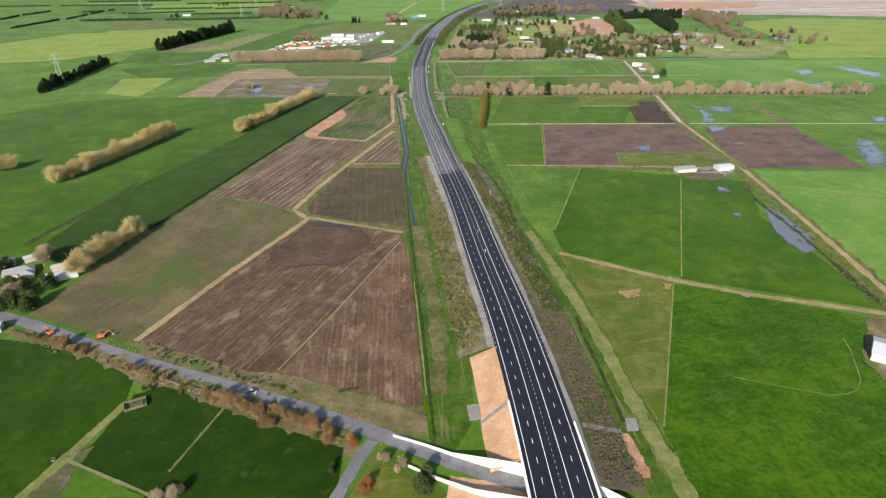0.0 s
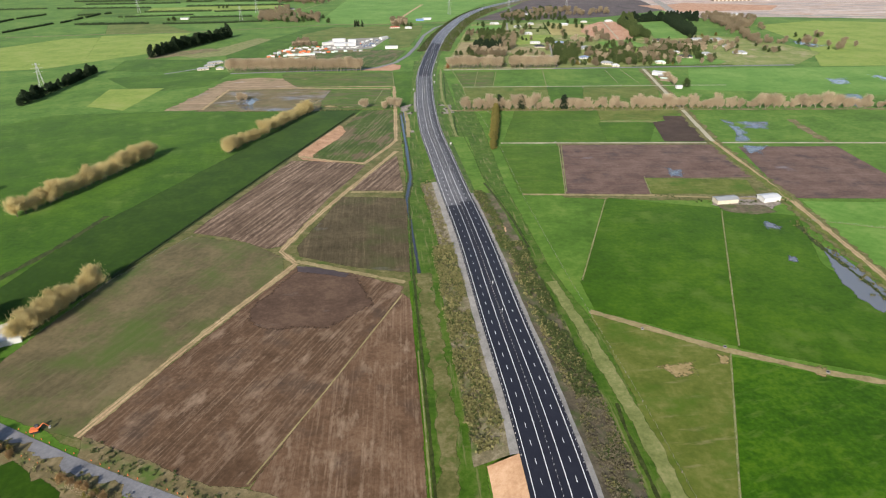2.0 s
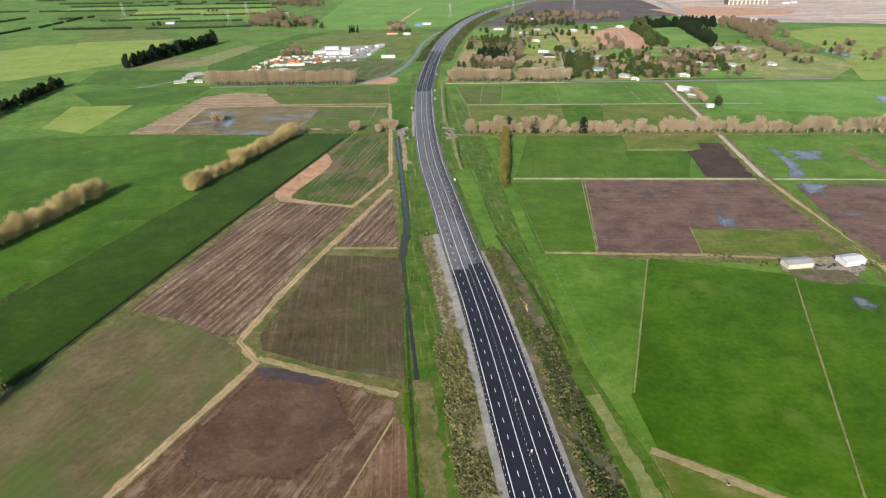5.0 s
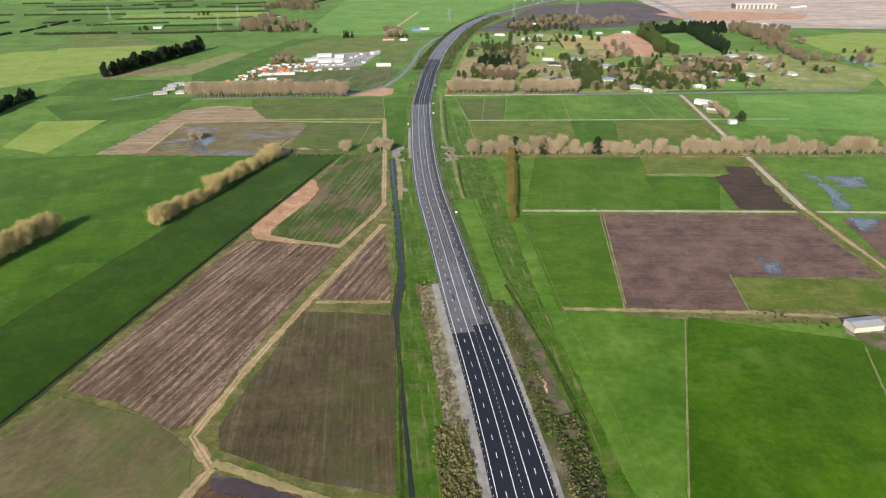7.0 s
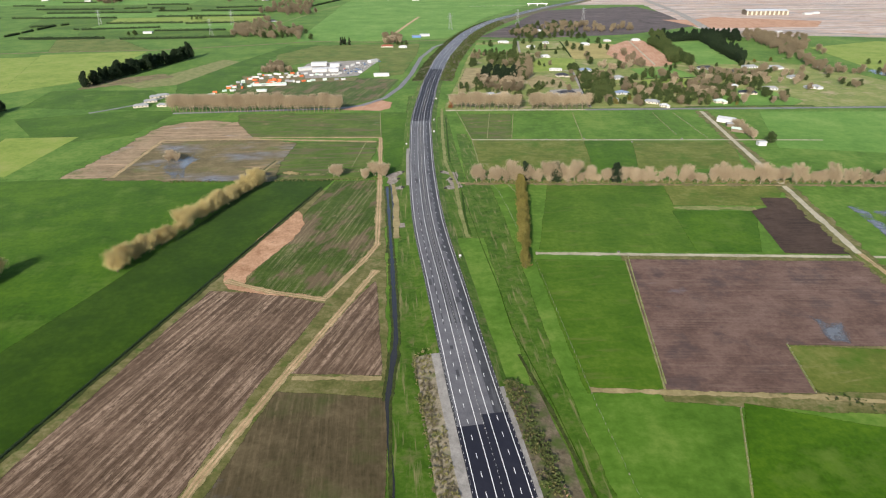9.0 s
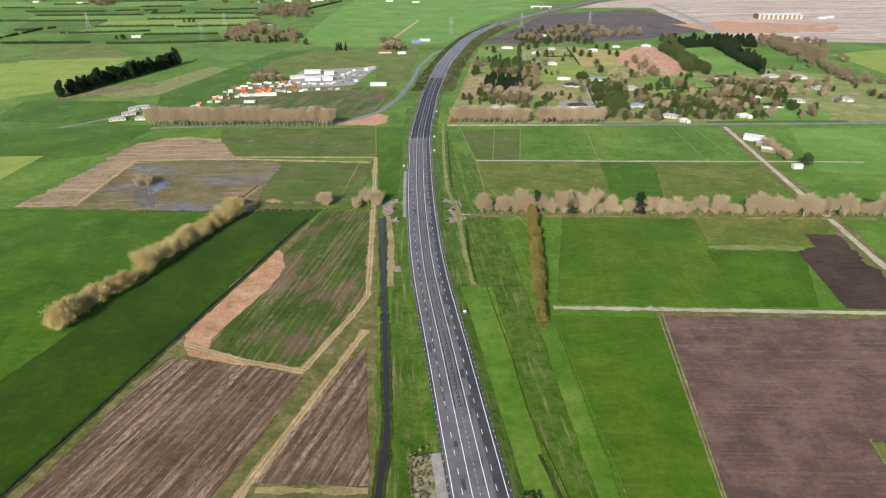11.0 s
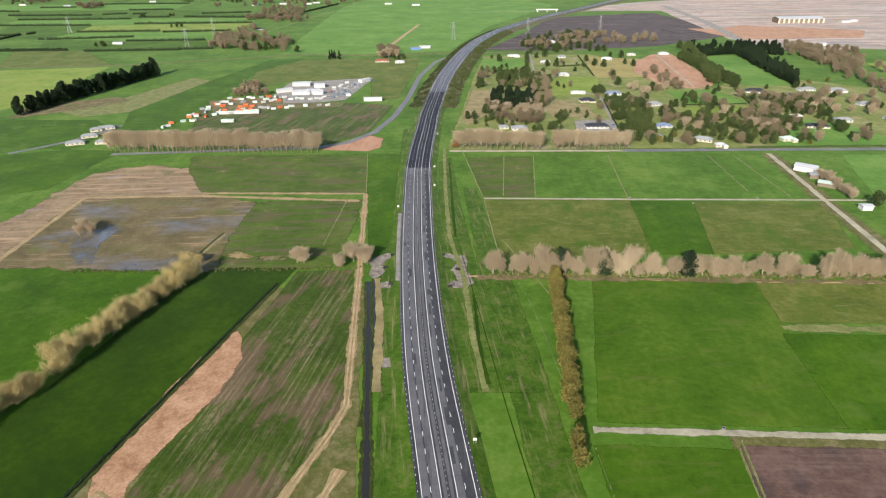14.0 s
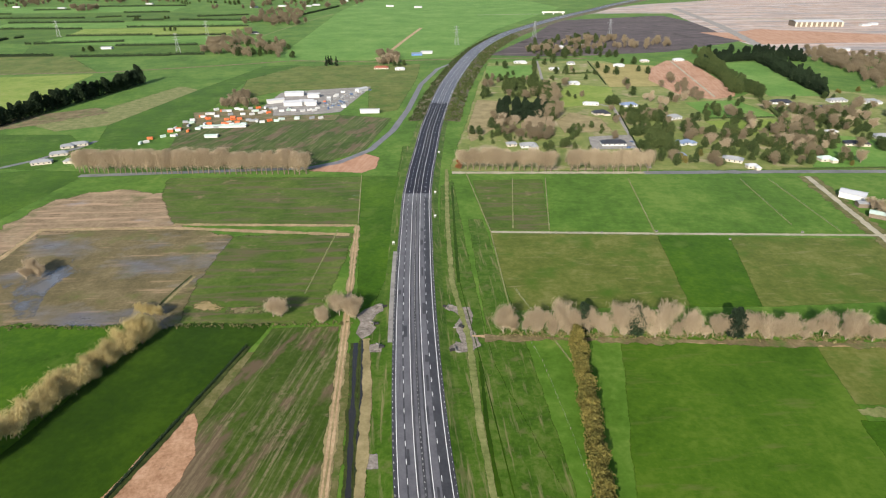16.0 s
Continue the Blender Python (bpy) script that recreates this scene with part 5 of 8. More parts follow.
tree_row(GOLDEN, [(57.5, 802.6), (46.6, 678.6)], 3.4, "yellow-brown small tree in a tall hedge", "tall hedge", (1.0, 1.45), 0.9, "hedge_tree", 1.2)
tree_row(GOLDEN, [(59.0, 802.5), (47.6, 680.6)], 3.4, "yellow-brown small tree in a tall hedge", "tall hedge", (1.0, 1.45), 0.9, "hedge_tree", 1.2)
tree_row(GOLDEN, [(45.7, 667.0), (44.6, 650.5)], 4.0, "yellow-green small tree at a hedge end", "tall hedge", (1.0, 1.3), 0.8, "hedge_tree", 1.2)
# flat dark strip and leafy rim imitate the ditch's steep dark side
strip("ditch", [(-112.5, 798.5), (-176.3, 543.5), (-212.1, 401.0)], 3.4, DITCH, 0.12, "flat dark strip for a deep farm ditch", 0.35, "ditch")
hedge([(-113.5, 798.5), (-177.3, 543.5), (-213.1, 401.0)], 1.3, 1.8, DARK_HEDGE, "dark leafy rim standing in for a ditch side", 10, 0.6)

# ---- bridge over the lane ----
bridge = tagged(new("bridge"), "concrete road bridge with white parapets over a lane", "bridge", kind="structure")


def parapet(side, y0, y1):
    verts, faces = [], []
    sweep(verts, faces, S(y0), S(y1), [(side * 12.1, 0.0), (side * 12.1, 1.1), (side * 12.75, 1.1), (side * 12.75, -1.3)], 6)
    piece("parapet", verts, faces, CONCRETE_WHITE, bridge, "white concrete parapet")


parapet(-1, 60, 205)
parapet(1, 60, 190)
verts, faces = [], []
sweep(verts, faces, S(138), S(180), [(-12.6, -0.3), (-12.6, -1.3), (12.6, -1.3), (12.6, -0.3)], 6)
piece("deck", verts, faces, CONCRETE, bridge)


def wall_along(name, pts, tops, thick, material, parent, label=""):
    """An upright wall over a polyline with its own height at each point."""
    verts, faces = [], []
    for i, ((x, y), h) in enumerate(zip(pts, tops)):
        a, b = pts[max(0, i - 1)], pts[min(len(pts) - 1, i + 1)]
        d = math.hypot(b[0] - a[0], b[1] - a[1])
        nx, ny = -(b[1] - a[1]) / d * thick / 2, (b[0] - a[0]) / d * thick / 2
        verts += [(x + nx, y + ny, -0.2), (x + nx, y + ny, h), (x - nx, y - ny, h), (x - nx, y - ny, -0.2)]
    for i in range(len(pts) - 1):
        faces += [(4 * i + j, 4 * i + (j + 1) % 4, 4 * i + 4 + (j + 1) % 4, 4 * i + 4 + j) for j in range(4)]
    k = 4 * len(pts) - 4
    faces += [(3, 2, 1, 0), (k, k + 1, k + 2, k + 3)]
    return piece(name, verts, faces, material, parent, label)


north = [(-22.0, 191.5), (-10.0, 186.5), (2.0, 180.5), (14.0, 175.0), (27.5, 170.0), (41.0, 165.5), (55.0, 160.5), (70.0, 153.0)]
south = [(-15.0, 175.0), (-3.0, 168.0), (10.0, 161.5), (28.0, 155.2), (41.0, 150.5), (55.0, 145.0), (70.0, 139.0)]
wall_along("wing_wall", north, [0.9, 1.0, 1.4, 4.2, 6.0, 5.0, 5.0, 1.5], 0.6, CONCRETE_WHITE, bridge, "white concrete wing wall")
wall_along("wing_wall", south, [0.9, 1.2, 2.2, 4.6, 5.0, 5.0, 1.5], 0.6, CONCRETE_WHITE, bridge, "white concrete wing wall")
wall_along("fill_face", [(14.5, 176.0), (20.0, 174.0), (27.5, 171.2)], [1.0, 3.0, 5.9], 1.6, CLAY, bridge, "clay fill behind the wall")


def chute(y_top, y_foot, side, d_foot, wide, flat):
    """A concrete drainage chute down the bank, with a pad at its foot."""
    verts = []
    for f in (0.0, 0.3, 0.6, 1.0):
        d = 12.8 + (d_foot - 12.8) * f
        s = S(y_top + (y_foot - y_top) * f)
        z = (1 - (d - 12.1) / (flat - 12.1))
        for w in (-wide / 2, wide / 2):
            x, y, h = spot(s + w, side * d)
            verts.append((x, y, max(0.1, h * z) + 0.25))
    piece("drain_chute", verts, [(2 * i, 2 * i + 1, 2 * i + 3, 2 * i + 2) for i in range(3)], GRAVEL, bridge, "grey stone drainage chute")


chute(205, 200, -1, 24.5, 2.2, 25)
field("drain_pad", [(10.1, 209.6), (14.6, 209.5), (14.3, 200.9), (10.7, 200.3)], GRAVEL, 0.15, "grey riprap pad below a chute", 0.2, "drain", 3)
chute(190, 190, 1, 33, 2.8, 33)
field("drain_pad", [(77.2, 199.5), (81.0, 199.4), (80.0, 192.7), (76.2, 192.7)], GRAVEL, 0.15, "grey riprap pad below a chute", 0.2, "drain", 3)
RIPRAP = soil("brown_grey_riprap", (0.10, 0.085, 0.072), (0.175, 0.152, 0.132), (0.27, 0.24, 0.21), 5, 0.9, blotch=((0.085, 0.07, 0.052), 3.0, 0.56, 0.66))
for pts in ([(-55.3, 833.7), (-48.2, 839.8), (-42.6, 835.4), (-49.3, 828.9), (-51.5, 819.7), (-47.9, 815.2), (-50.3, 808.8), (-54.3, 804.6), (-57.4, 809.9), (-56.3, 820.9), (-59.6, 826.7)],
            [(-55.3, 798.5), (-46.3, 799.4), (-41.2, 798.4), (-41.3, 793.4), (-53.9, 792.6)],
            [(-10.9, 834.3), (-7.9, 838.0), (-2.5, 834.8), (3.3, 834.7), (4.6, 825.8), (3.3, 815.7), (6.8, 803.9), (8.0, 797.8), (4.3, 794.9), (-1.3, 801.4), (-2.9, 809.3), (-4.6, 817.4), (-0.8, 824.7), (-4.8, 830.6)],
            [(-7.8, 796.0), (-4.2, 801.0), (5.0, 796.9), (4.3, 793.9), (-3.2, 792.1)], [(-42.1, 722.4), (-34.8, 722.3), (-34.6, 715.7), (-40.8, 715.2)]):
    field("culvert_apron", pts, RIPRAP, 0.16, "brown and grey stone culvert apron", 0.5, "drain", 1.5, 1.2)


def culvert(x, y, turn):
    """A pipe's mouth in a concrete headwall with two splayed wings, opening along its own +x."""
    ob = thing("culvert", x, y, 0.0, turn, "concrete culvert headwall with a dark pipe mouth", "culvert", "drain culverts")
    bm = bmesh.new()
    for y0, y1, z0, z1 in ((-1.9, -0.75, 0, 1.7), (0.75, 1.9, 0, 1.7), (-0.75, 0.75, 1.35, 1.7)):
        box(bm, -0.3, 0.0, y0, y1, z0, z1)
    part("headwall", bm, STONE_GREY, ob, "stained concrete headwall")
    for side in (-1, 1):
        bm = bmesh.new()
        box(bm, 0.0, 2.2, -0.12, 0.12, 0, 0.8, pose(0, side * 1.75, 0, 0, 0, side * 28))
        part("wing_wall", bm, STONE_GREY, ob)
    v, f = [], []
    for k, r in ((0.0, 0.75), (-3.0, 0.75)):
        v += [(k - 0.02, r * math.cos(6.2832 * i / 14), 0.68 + r * math.sin(6.2832 * i / 14)) for i in range(14)]
    f = [(i, (i + 1) % 14, 14 + (i + 1) % 14, 14 + i) for i in range(14)] + [tuple(14 + i for i in range(14))]
    # black colour stands in for the shade inside the pipe
    piece("pipe", v, f, RUBBER, ob, "dark pipe mouth")


# ---- buildings ----
ROOF_GREY = plain("grey_iron_roof", (0.24, 0.25, 0.26), 0.5, vary=0.1, size=4)
ROOF_DARK = plain("dark_tile_roof", (0.035, 0.038, 0.048), 0.6, vary=0.15, size=3)
ROOF_WHITE = plain("white_iron_roof", (0.40, 0.41, 0.43), 0.45, vary=0.05, size=5)
ROOF_BLUE = plain("blue_grey_roof", (0.16, 0.21, 0.31), 0.5, vary=0.1, size=4)
ROOF_RED = plain("brick_red_roof", (0.26, 0.085, 0.055), 0.6, vary=0.15, size=3)
ROOF_GREEN = plain("pale_green_roof", (0.42, 0.52, 0.46), 0.5, vary=0.1, size=4)
CREAM = plain("cream_weatherboard", (0.42, 0.38, 0.31), 0.7, vary=0.08, size=2)
BRICK = plain("brown_brick_wall", (0.29, 0.19, 0.135), 0.85, vary=0.15, size=1.0)
TIMBER = plain("weathered_timber", (0.18, 0.145, 0.11), 0.85, vary=0.2, size=1.0)
ORANGE = plain("orange_paint", (0.52, 0.13, 0.045), 0.5, vary=0.1)
BLUE = plain("blue_paint", (0.10, 0.19, 0.38), 0.5, vary=0.1)
SILVER = plain("silver_car_paint", (0.45, 0.46, 0.48), 0.3, metal=0.5, vary=0.03)
RUBBER = plain("black_rubber", (0.02, 0.02, 0.02), 0.8)
for x, y, turn in ((-46.5, 835.4, 200), (-49.7, 818.0, 190), (-44.5, 796.9, 175), (-8.6, 834.9, -20), (-2.8, 815.7, 150), (-4.9, 794.0, 20)):
    culvert(x, y, turn)


def roof_mesh(w, d, h, rise, hip, over=0.5):
    """A pitched roof with thickness: ridge along x, gabled or hipped."""
    x, y, rx = w / 2 + over, d / 2 + over, w / 2 + over - (d / 2 if hip else 0)
    rx = max(rx, 0.4)
    top = [(-x, -y, h), (x, -y, h), (x, y, h), (-x, y, h), (-rx, 0, h + rise), (rx, 0, h + rise)]
    verts = top + [(a, b, c - 0.22) for a, b, c in top]
    faces = [(0, 1, 5, 4), (2, 3, 4, 5), (1, 2, 5), (3, 0, 4)] if hip else [(0, 1, 5, 4), (2, 3, 4, 5)]
    faces = faces + [tuple(i + 6 for i in reversed(f)) for f in faces]
    edges = [(0, 1), (1, 2), (2, 3), (3, 0)] if hip else [(0, 1), (1, 5), (5, 2), (2, 3), (3, 4), (4, 0)]
    return verts, faces + [(b, a, a + 6, b + 6) for a, b in edges]


def house(x, y, w, d, turn, roof, wall, label, high=2.7, rise=None, hip=True, wing=0.0, windows=True, category="house", name="house", group=""):
    ob = thing(name, x, y, 0, turn, label, category, group)
    rise = rise if rise is not None else d * 0.24
    blocks = [(0.0, 0.0, w, d, 0)]
    if wing:
        blocks.append((w * 0.28, -d * 0.5 - wing * 0.35, wing, w * 0.42, 90))
    for bx, by, bw, bd, bt in blocks:
        m = pose(bx, by, 0, 0, 0, bt)
        rs = rise if bt == 0 else rise * 0.95
        v = [(-bw / 2, -bd / 2, -0.1), (bw / 2, -bd / 2, -0.1), (bw / 2, bd / 2, -0.1), (-bw / 2, bd / 2, -0.1)]
        v += [(a, b, high) for a, b, _ in v]
        f = [(0, 1, 5, 4), (1, 2, 6, 5), (2, 3, 7, 6), (3, 0, 4, 7)]
        if not hip:
            v += [(-bw / 2, 0, high + rs * 0.97), (bw / 2, 0, high + rs * 0.97)]
            f += [(5, 6, 9), (7, 4, 8)]
        piece("wall", [m @ Vector(p) for p in v], f, wall, ob)
        rv, rf = roof_mesh(bw, bd, high, rs, hip)
        piece("roof", [m @ Vector(p) for p in rv], rf, roof, ob)
    if windows:
        n = max(2, int(w / 4.5))
        for side in (-1, 1):
            for i in range(n):
                wx = -w / 2 + w * (i + 0.5) / n
                bm = bmesh.new()
                box(bm, wx - 0.85, wx + 0.85, side * d / 2 - 0.05, side * d / 2 + 0.05, 0.9, 2.2)
                fr = part("window", bm, WHITE, ob)
                bm = bmesh.new()
                box(bm, wx - 0.75, wx + 0.75, side * d / 2 - 0.07, side * d / 2 + 0.07, 1.0, 2.1)
                part("pane", bm, glass, fr)
        bm = bmesh.new()
        box(bm, w / 2 - 0.05, w / 2 + 0.06, -0.45, 0.45, 0, 2.05)
        part("door", bm, TIMBER, ob)
    elif name != "greenhouse":
        bm = bmesh.new()
        box(bm, w / 2 - 0.05, w / 2 + 0.06, -min(2.0, d / 4), min(2.0, d / 4), 0, high * 0.85)
        part("door", bm, ROOF_GREY, ob, "sliding shed door")
    return ob


def shed(x, y, w, d, turn, roof=None, wall=None, label="white-roofed iron farm shed", high=3.6, group=""):
    return house(x, y, w, d, turn, roof or ROOF_WHITE, wall or WHITE, label, high, d * 0.13, False, 0, False, "shed", "shed", group)


def container(x, y, turn, paint, label):
    ob = thing("shipping_container", x, y, 0, turn, label, "container", "yard containers")
    bm = bmesh.new()
    plan = [(-3 + 0.25 * i, -1.2 + (0.06 if i % 2 else 0)) for i in range(25)]
    plan += [(-a, -b) for a, b in plan]
    lo, hi = ([bm.verts.new((a, b, z)) for a, b in plan] for z in (0.0, 2.55))
    bm.faces.new(hi)
    for k in range(len(plan)):
        m = (k + 1) % len(plan)
        bm.faces.new((lo[k], lo[m], hi[m], hi[k]))
    part("body", bm, paint, ob)
    bm = bmesh.new()
    box(bm, 2.98, 3.06, -1.1, 1.1, 0.2, 2.45)
    part("door", bm, paint, ob)


CAR_MESHES = {}


def car(x, y, z, turn, paint, label, long=4.4, tall=1.5, name="car", group=""):
    ob = thing(name, x, y, z, turn, label, name, group)
    key = (paint.name, long, tall)
    if key not in CAR_MESHES:
        bm = bmesh.new()
        box(bm, -long / 2, long / 2, -0.88, 0.88, 0.3, tall * 0.58)
        bmesh.ops.bevel(bm, geom=bm.edges[:], offset=0.12, segments=2, affect="EDGES")
        a = bpy.data.meshes.new("body")
        bm.to_mesh(a)
        a.materials.append(paint)
        back, front = -long * 0.44, (long * 0.2 if tall < 1.8 else long * 0.32)
        v = [(back, -0.82, tall * 0.55), (front + 0.5, -0.82, tall * 0.55), (front + 0.5, 0.82, tall * 0.55), (back, 0.82, tall * 0.55),
             (back + 0.3, -0.68, tall * 0.97), (front - 0.2, -0.68, tall * 0.97), (front - 0.2, 0.68, tall * 0.97), (back + 0.3, 0.68, tall * 0.97)]
        b = mesh_of("windows", v, [(0, 1, 5, 4), (1, 2, 6, 5), (2, 3, 7, 6), (3, 0, 4, 7)], glass)
        rv = [(p[0], p[1] * 1.02, p[2] + dz) for dz in (0, 0.06) for p in v[4:]]
        c = mesh_of("roof", rv, [(3, 2, 1, 0), (4, 5, 6, 7), (0, 1, 5, 4), (1, 2, 6, 5), (2, 3, 7, 6), (3, 0, 4, 7)], paint)
        wv, wf = [], []
        tube(wv, wf, (0, -0.11, 0), (0, 0.11, 0), 0.33, 0.33, 10)
        CAR_MESHES[key] = a, b, c, mesh_of("wheel", wv, wf, RUBBER)
    for n, me in zip(("body", "windows", "roof"), CAR_MESHES[key]):
        new(n, me).parent = ob
    for wx in (-long * 0.3, long * 0.3):
        for wy in (-0.8, 0.8):
            w = new("wheel", CAR_MESHES[key][3])
            w.parent, w.location = ob, (wx, wy, 0.33)
    return ob


def pylon(x, y, turn, high=38.0):
    """A lattice transmission tower: four legs, braces and three pairs of arms."""
    ob = thing("transmission_tower", x, y, 0, turn, "grey steel lattice transmission tower", "pylon", "power line towers")
    lv, lf, av, af = [], [], [], []
    w = lambda f: 3.6 * (1 - f) ** 1.3 + 0.7
    corners = ((-1, -1), (1, -1), (1, 1), (-1, 1))
    for i in range(8):
        f0, f1 = i / 8, (i + 1) / 8
        for j, (cx, cy) in enumerate(corners):
            dx, dy = corners[(j + 1) % 4]
            tube(lv, lf, (cx * w(f0), cy * w(f0), high * f0), (cx * w(f1), cy * w(f1), high * f1), 0.22, 0.2, 4)
            tube(lv, lf, (cx * w(f0), cy * w(f0), high * f0), (dx * w(f1), dy * w(f1), high * f1), 0.11, 0.11, 3)
    for f, reach in ((0.66, 6.5), (0.8, 8.0), (0.94, 5.5)):
        for s in (-1, 1):
            tube(av, af, (0, -0.5, high * f), (s * reach, 0, high * f), 0.2, 0.1, 4)
            tube(av, af, (0, 0.5, high * (f + 0.05)), (s * reach, 0, high * f), 0.15, 0.1, 4)
    piece("lattice", lv, lf, STEEL, ob)
    piece("arms", av, af, STEEL, ob)


# near the lane, west
house(*(-267.5, 338.3), 17, 10, 30, ROOF_GREY, CREAM, "grey-roofed house among trees beside the lane", wing=7)
shed(*(-236.7, 332.2), 17, 7, 30, label="long white-roofed shed beside the field")
shed(*(-243.1, 342.6), 10, 5, 30, CREAM, CREAM, "small cream lean-to shed")
shed(*(-282.0, 350.0), 8, 5, 20, ROOF_WHITE, CREAM, "small white-roofed shed near the houses")
shed(*(-270.8, 355.9), 7, 4, 40, ROOF_WHITE, CREAM, "small white-roofed shed near the houses")
shed(*(-242.1, 274.5), 8, 6, 20, ROOF_WHITE, WHITE, "small white shed beside the lane")
yard = thing("stockyard", *(-138.9, 213.1), 0, 28, "open timber-railed stockyard with a low shelter", "stockyard")
for y0 in (-2.8, 2.8):
    for h in (0.4, 0.9, 1.4):
        bm = bmesh.new()
        box(bm, -4.5, 4.5, y0 - 0.06, y0 + 0.06, h, h + 0.18)
        part("rail", bm, POST, yard)
for x0 in (-4.5, 4.5):
    bm = bmesh.new()
    box(bm, x0 - 0.08, x0 + 0.08, -2.8, 2.8, 0, 1.6)
    part("end_panel", bm, POST, yard)
bm = bmesh.new()
box(bm, -4.2, 3.0, -2.5, 2.5, 0.02, 0.12)
part("floor", bm, MULCH, yard, "muddy floor")
# east
field("yard", [(207.8, 515.2), (251.0, 518.7), (253.9, 504.3), (243.0, 495.0), (214.8, 494.2), (202.8, 503.3)], RIPRAP, 0.1, "grey muddy yard round the cow sheds", 1.5, "yard", 3, 3.0)
field("yard", [(206.3, 502.2), (239.1, 499.0), (243.1, 487.5), (222.1, 484.6), (206.2, 492.6)], MULCH, 0.1, "dark muddy ground beside the cow shed", 1.5, "yard", 3, 3.0)
shed(*(248.5, 510.4), 14, 9, 12, label="white-roofed farm shed beside the drive")
shed(*(213.6, 507.6), 17, 8, 8, ROOF_GREY, CREAM, "long grey-roofed cow shed beside the race")
field("yard", [(229.5, 275.1), (253.6, 266.2), (247.6, 235.1), (223.7, 203.8), (204.5, 211.6), (202.2, 236.2)], ROUGH, 0.1, "bare muddy ground round a barn", 2.0, "yard", 3)
shed(*(221.5, 235.7), 28, 16, -35, label="large white-roofed farm barn", high=4.5)
shed(*(317.1, 997.7), 18, 12, -40, label="large white-gabled farm barn", high=4.5)
shed(*(317.5, 978.6), 16, 7, -8, ROOF_GREY, TIMBER, "grey-roofed open-fronted timber shed")
shed(*(314.5, 956.7), 16, 8, -35, ROOF_GREEN, TIMBER, "pale green-roofed farm shed")
shed(*(314.8, 907.0), 8, 6, 0, label="small white-roofed shed beside an evergreen")
tree(EVERGREEN, *(327.1, 914.3), 1.5, 0.9, "dense evergreen tree beside a shed")
tree_row(BARE, [(317.6, 977.2), (315.9, 923.7)], 7, "leafless grey-brown tree near the farm sheds", "farm trees", (0.6, 0.85))

# suburb beyond the street
street_houses = [((74.4, 1145.3), 20, 12, 5, ROOF_GREY, WHITE), ((57.5, 1149.9), 12, 9, 10, ROOF_GREY, CREAM), ((162.3, 1150.3), 30, 14, 0, ROOF_DARK, WHITE), ((177.6, 1277.8), 22, 14, 10, ROOF_DARK, CREAM), ((176.0, 1325.3), 24, 8, -8, ROOF_WHITE, WHITE), ((222.4, 1317.0), 24, 13, 5, ROOF_BLUE, WHITE), ((179.0, 1458.8), 18, 10, 3, ROOF_WHITE, WHITE), ((168.0, 1575.5), 20, 8, 0, ROOF_WHITE, WHITE), ((205.5, 1627.3), 16, 12, 0, ROOF_GREY, WHITE), ((119.3, 1644.5), 26, 9, 3, ROOF_WHITE, WHITE), ((281.6, 1600.2), 22, 12, -15, ROOF_WHITE, WHITE), ((336.5, 1641.7), 18, 10, 0, ROOF_WHITE, CREAM), ((217.4, 1817.6), 20, 12, 0, ROOF_WHITE, CREAM), ((272.3, 1836.6), 22, 12, 10, ROOF_WHITE, WHITE), ((257.2, 1252.7), 22, 14, 20, ROOF_GREY, WHITE), ((234.8, 1149.8), 20, 11, 30, ROOF_BLUE, WHITE)]
back_houses = [((214.5, 1107.1), 16, 11, 0, ROOF_BLUE, CREAM), ((261.1, 1093.5), 22, 12, -30, ROOF_GREY, CREAM), ((347.7, 1092.5), 16, 11, 5, ROOF_GREEN, CREAM), ((405.2, 1140.0), 28, 12, -12, ROOF_DARK, CREAM), ((447.8, 1164.9), 22, 12, -8, ROOF_GREY, WHITE), ((419.2, 1323.6), 30, 14, -5, ROOF_DARK, WHITE), ((454.7, 1288.6), 34, 16, 8, ROOF_DARK, WHITE), ((493.2, 1329.6), 28, 12, 5, ROOF_GREY, WHITE), ((528.1, 1321.6), 30, 14, 5, ROOF_GREY, WHITE), ((404.3, 1183.9), 14, 9, 10, ROOF_WHITE, CREAM), ((398.2, 1649.3), 22, 12, 0, ROOF_WHITE, WHITE), ((270.2, 1073.4), 12, 8, 0, ROOF_WHITE, CREAM), ((521.4, 1241.8), 24, 12, 5, ROOF_GREY, WHITE), ((605.3, 1324.4), 24, 12, -5, ROOF_DARK, WHITE), ((509.9, 1171.2), 24, 12, 5, ROOF_GREY, WHITE)]
words = {"dark_tile_roof": "dark-tiled", "grey_iron_roof": "grey-roofed", "white_iron_roof": "white-roofed", "blue_grey_roof": "blue-grey-roofed", "pale_green_roof": "pale green-roofed", "brick_red_roof": "red-roofed"}
for i, (at_x, at_y, w, d, turn, roof, wall) in enumerate((*p, *rest) for p, *rest in street_houses + back_houses):
    house(at_x, at_y, w * 0.82, d * 0.82, turn, roof, wall, words[roof.name] + " single-storey house on a tree-lined lifestyle block", wing=6 if i % 3 == 0 else 0, group="suburban houses")

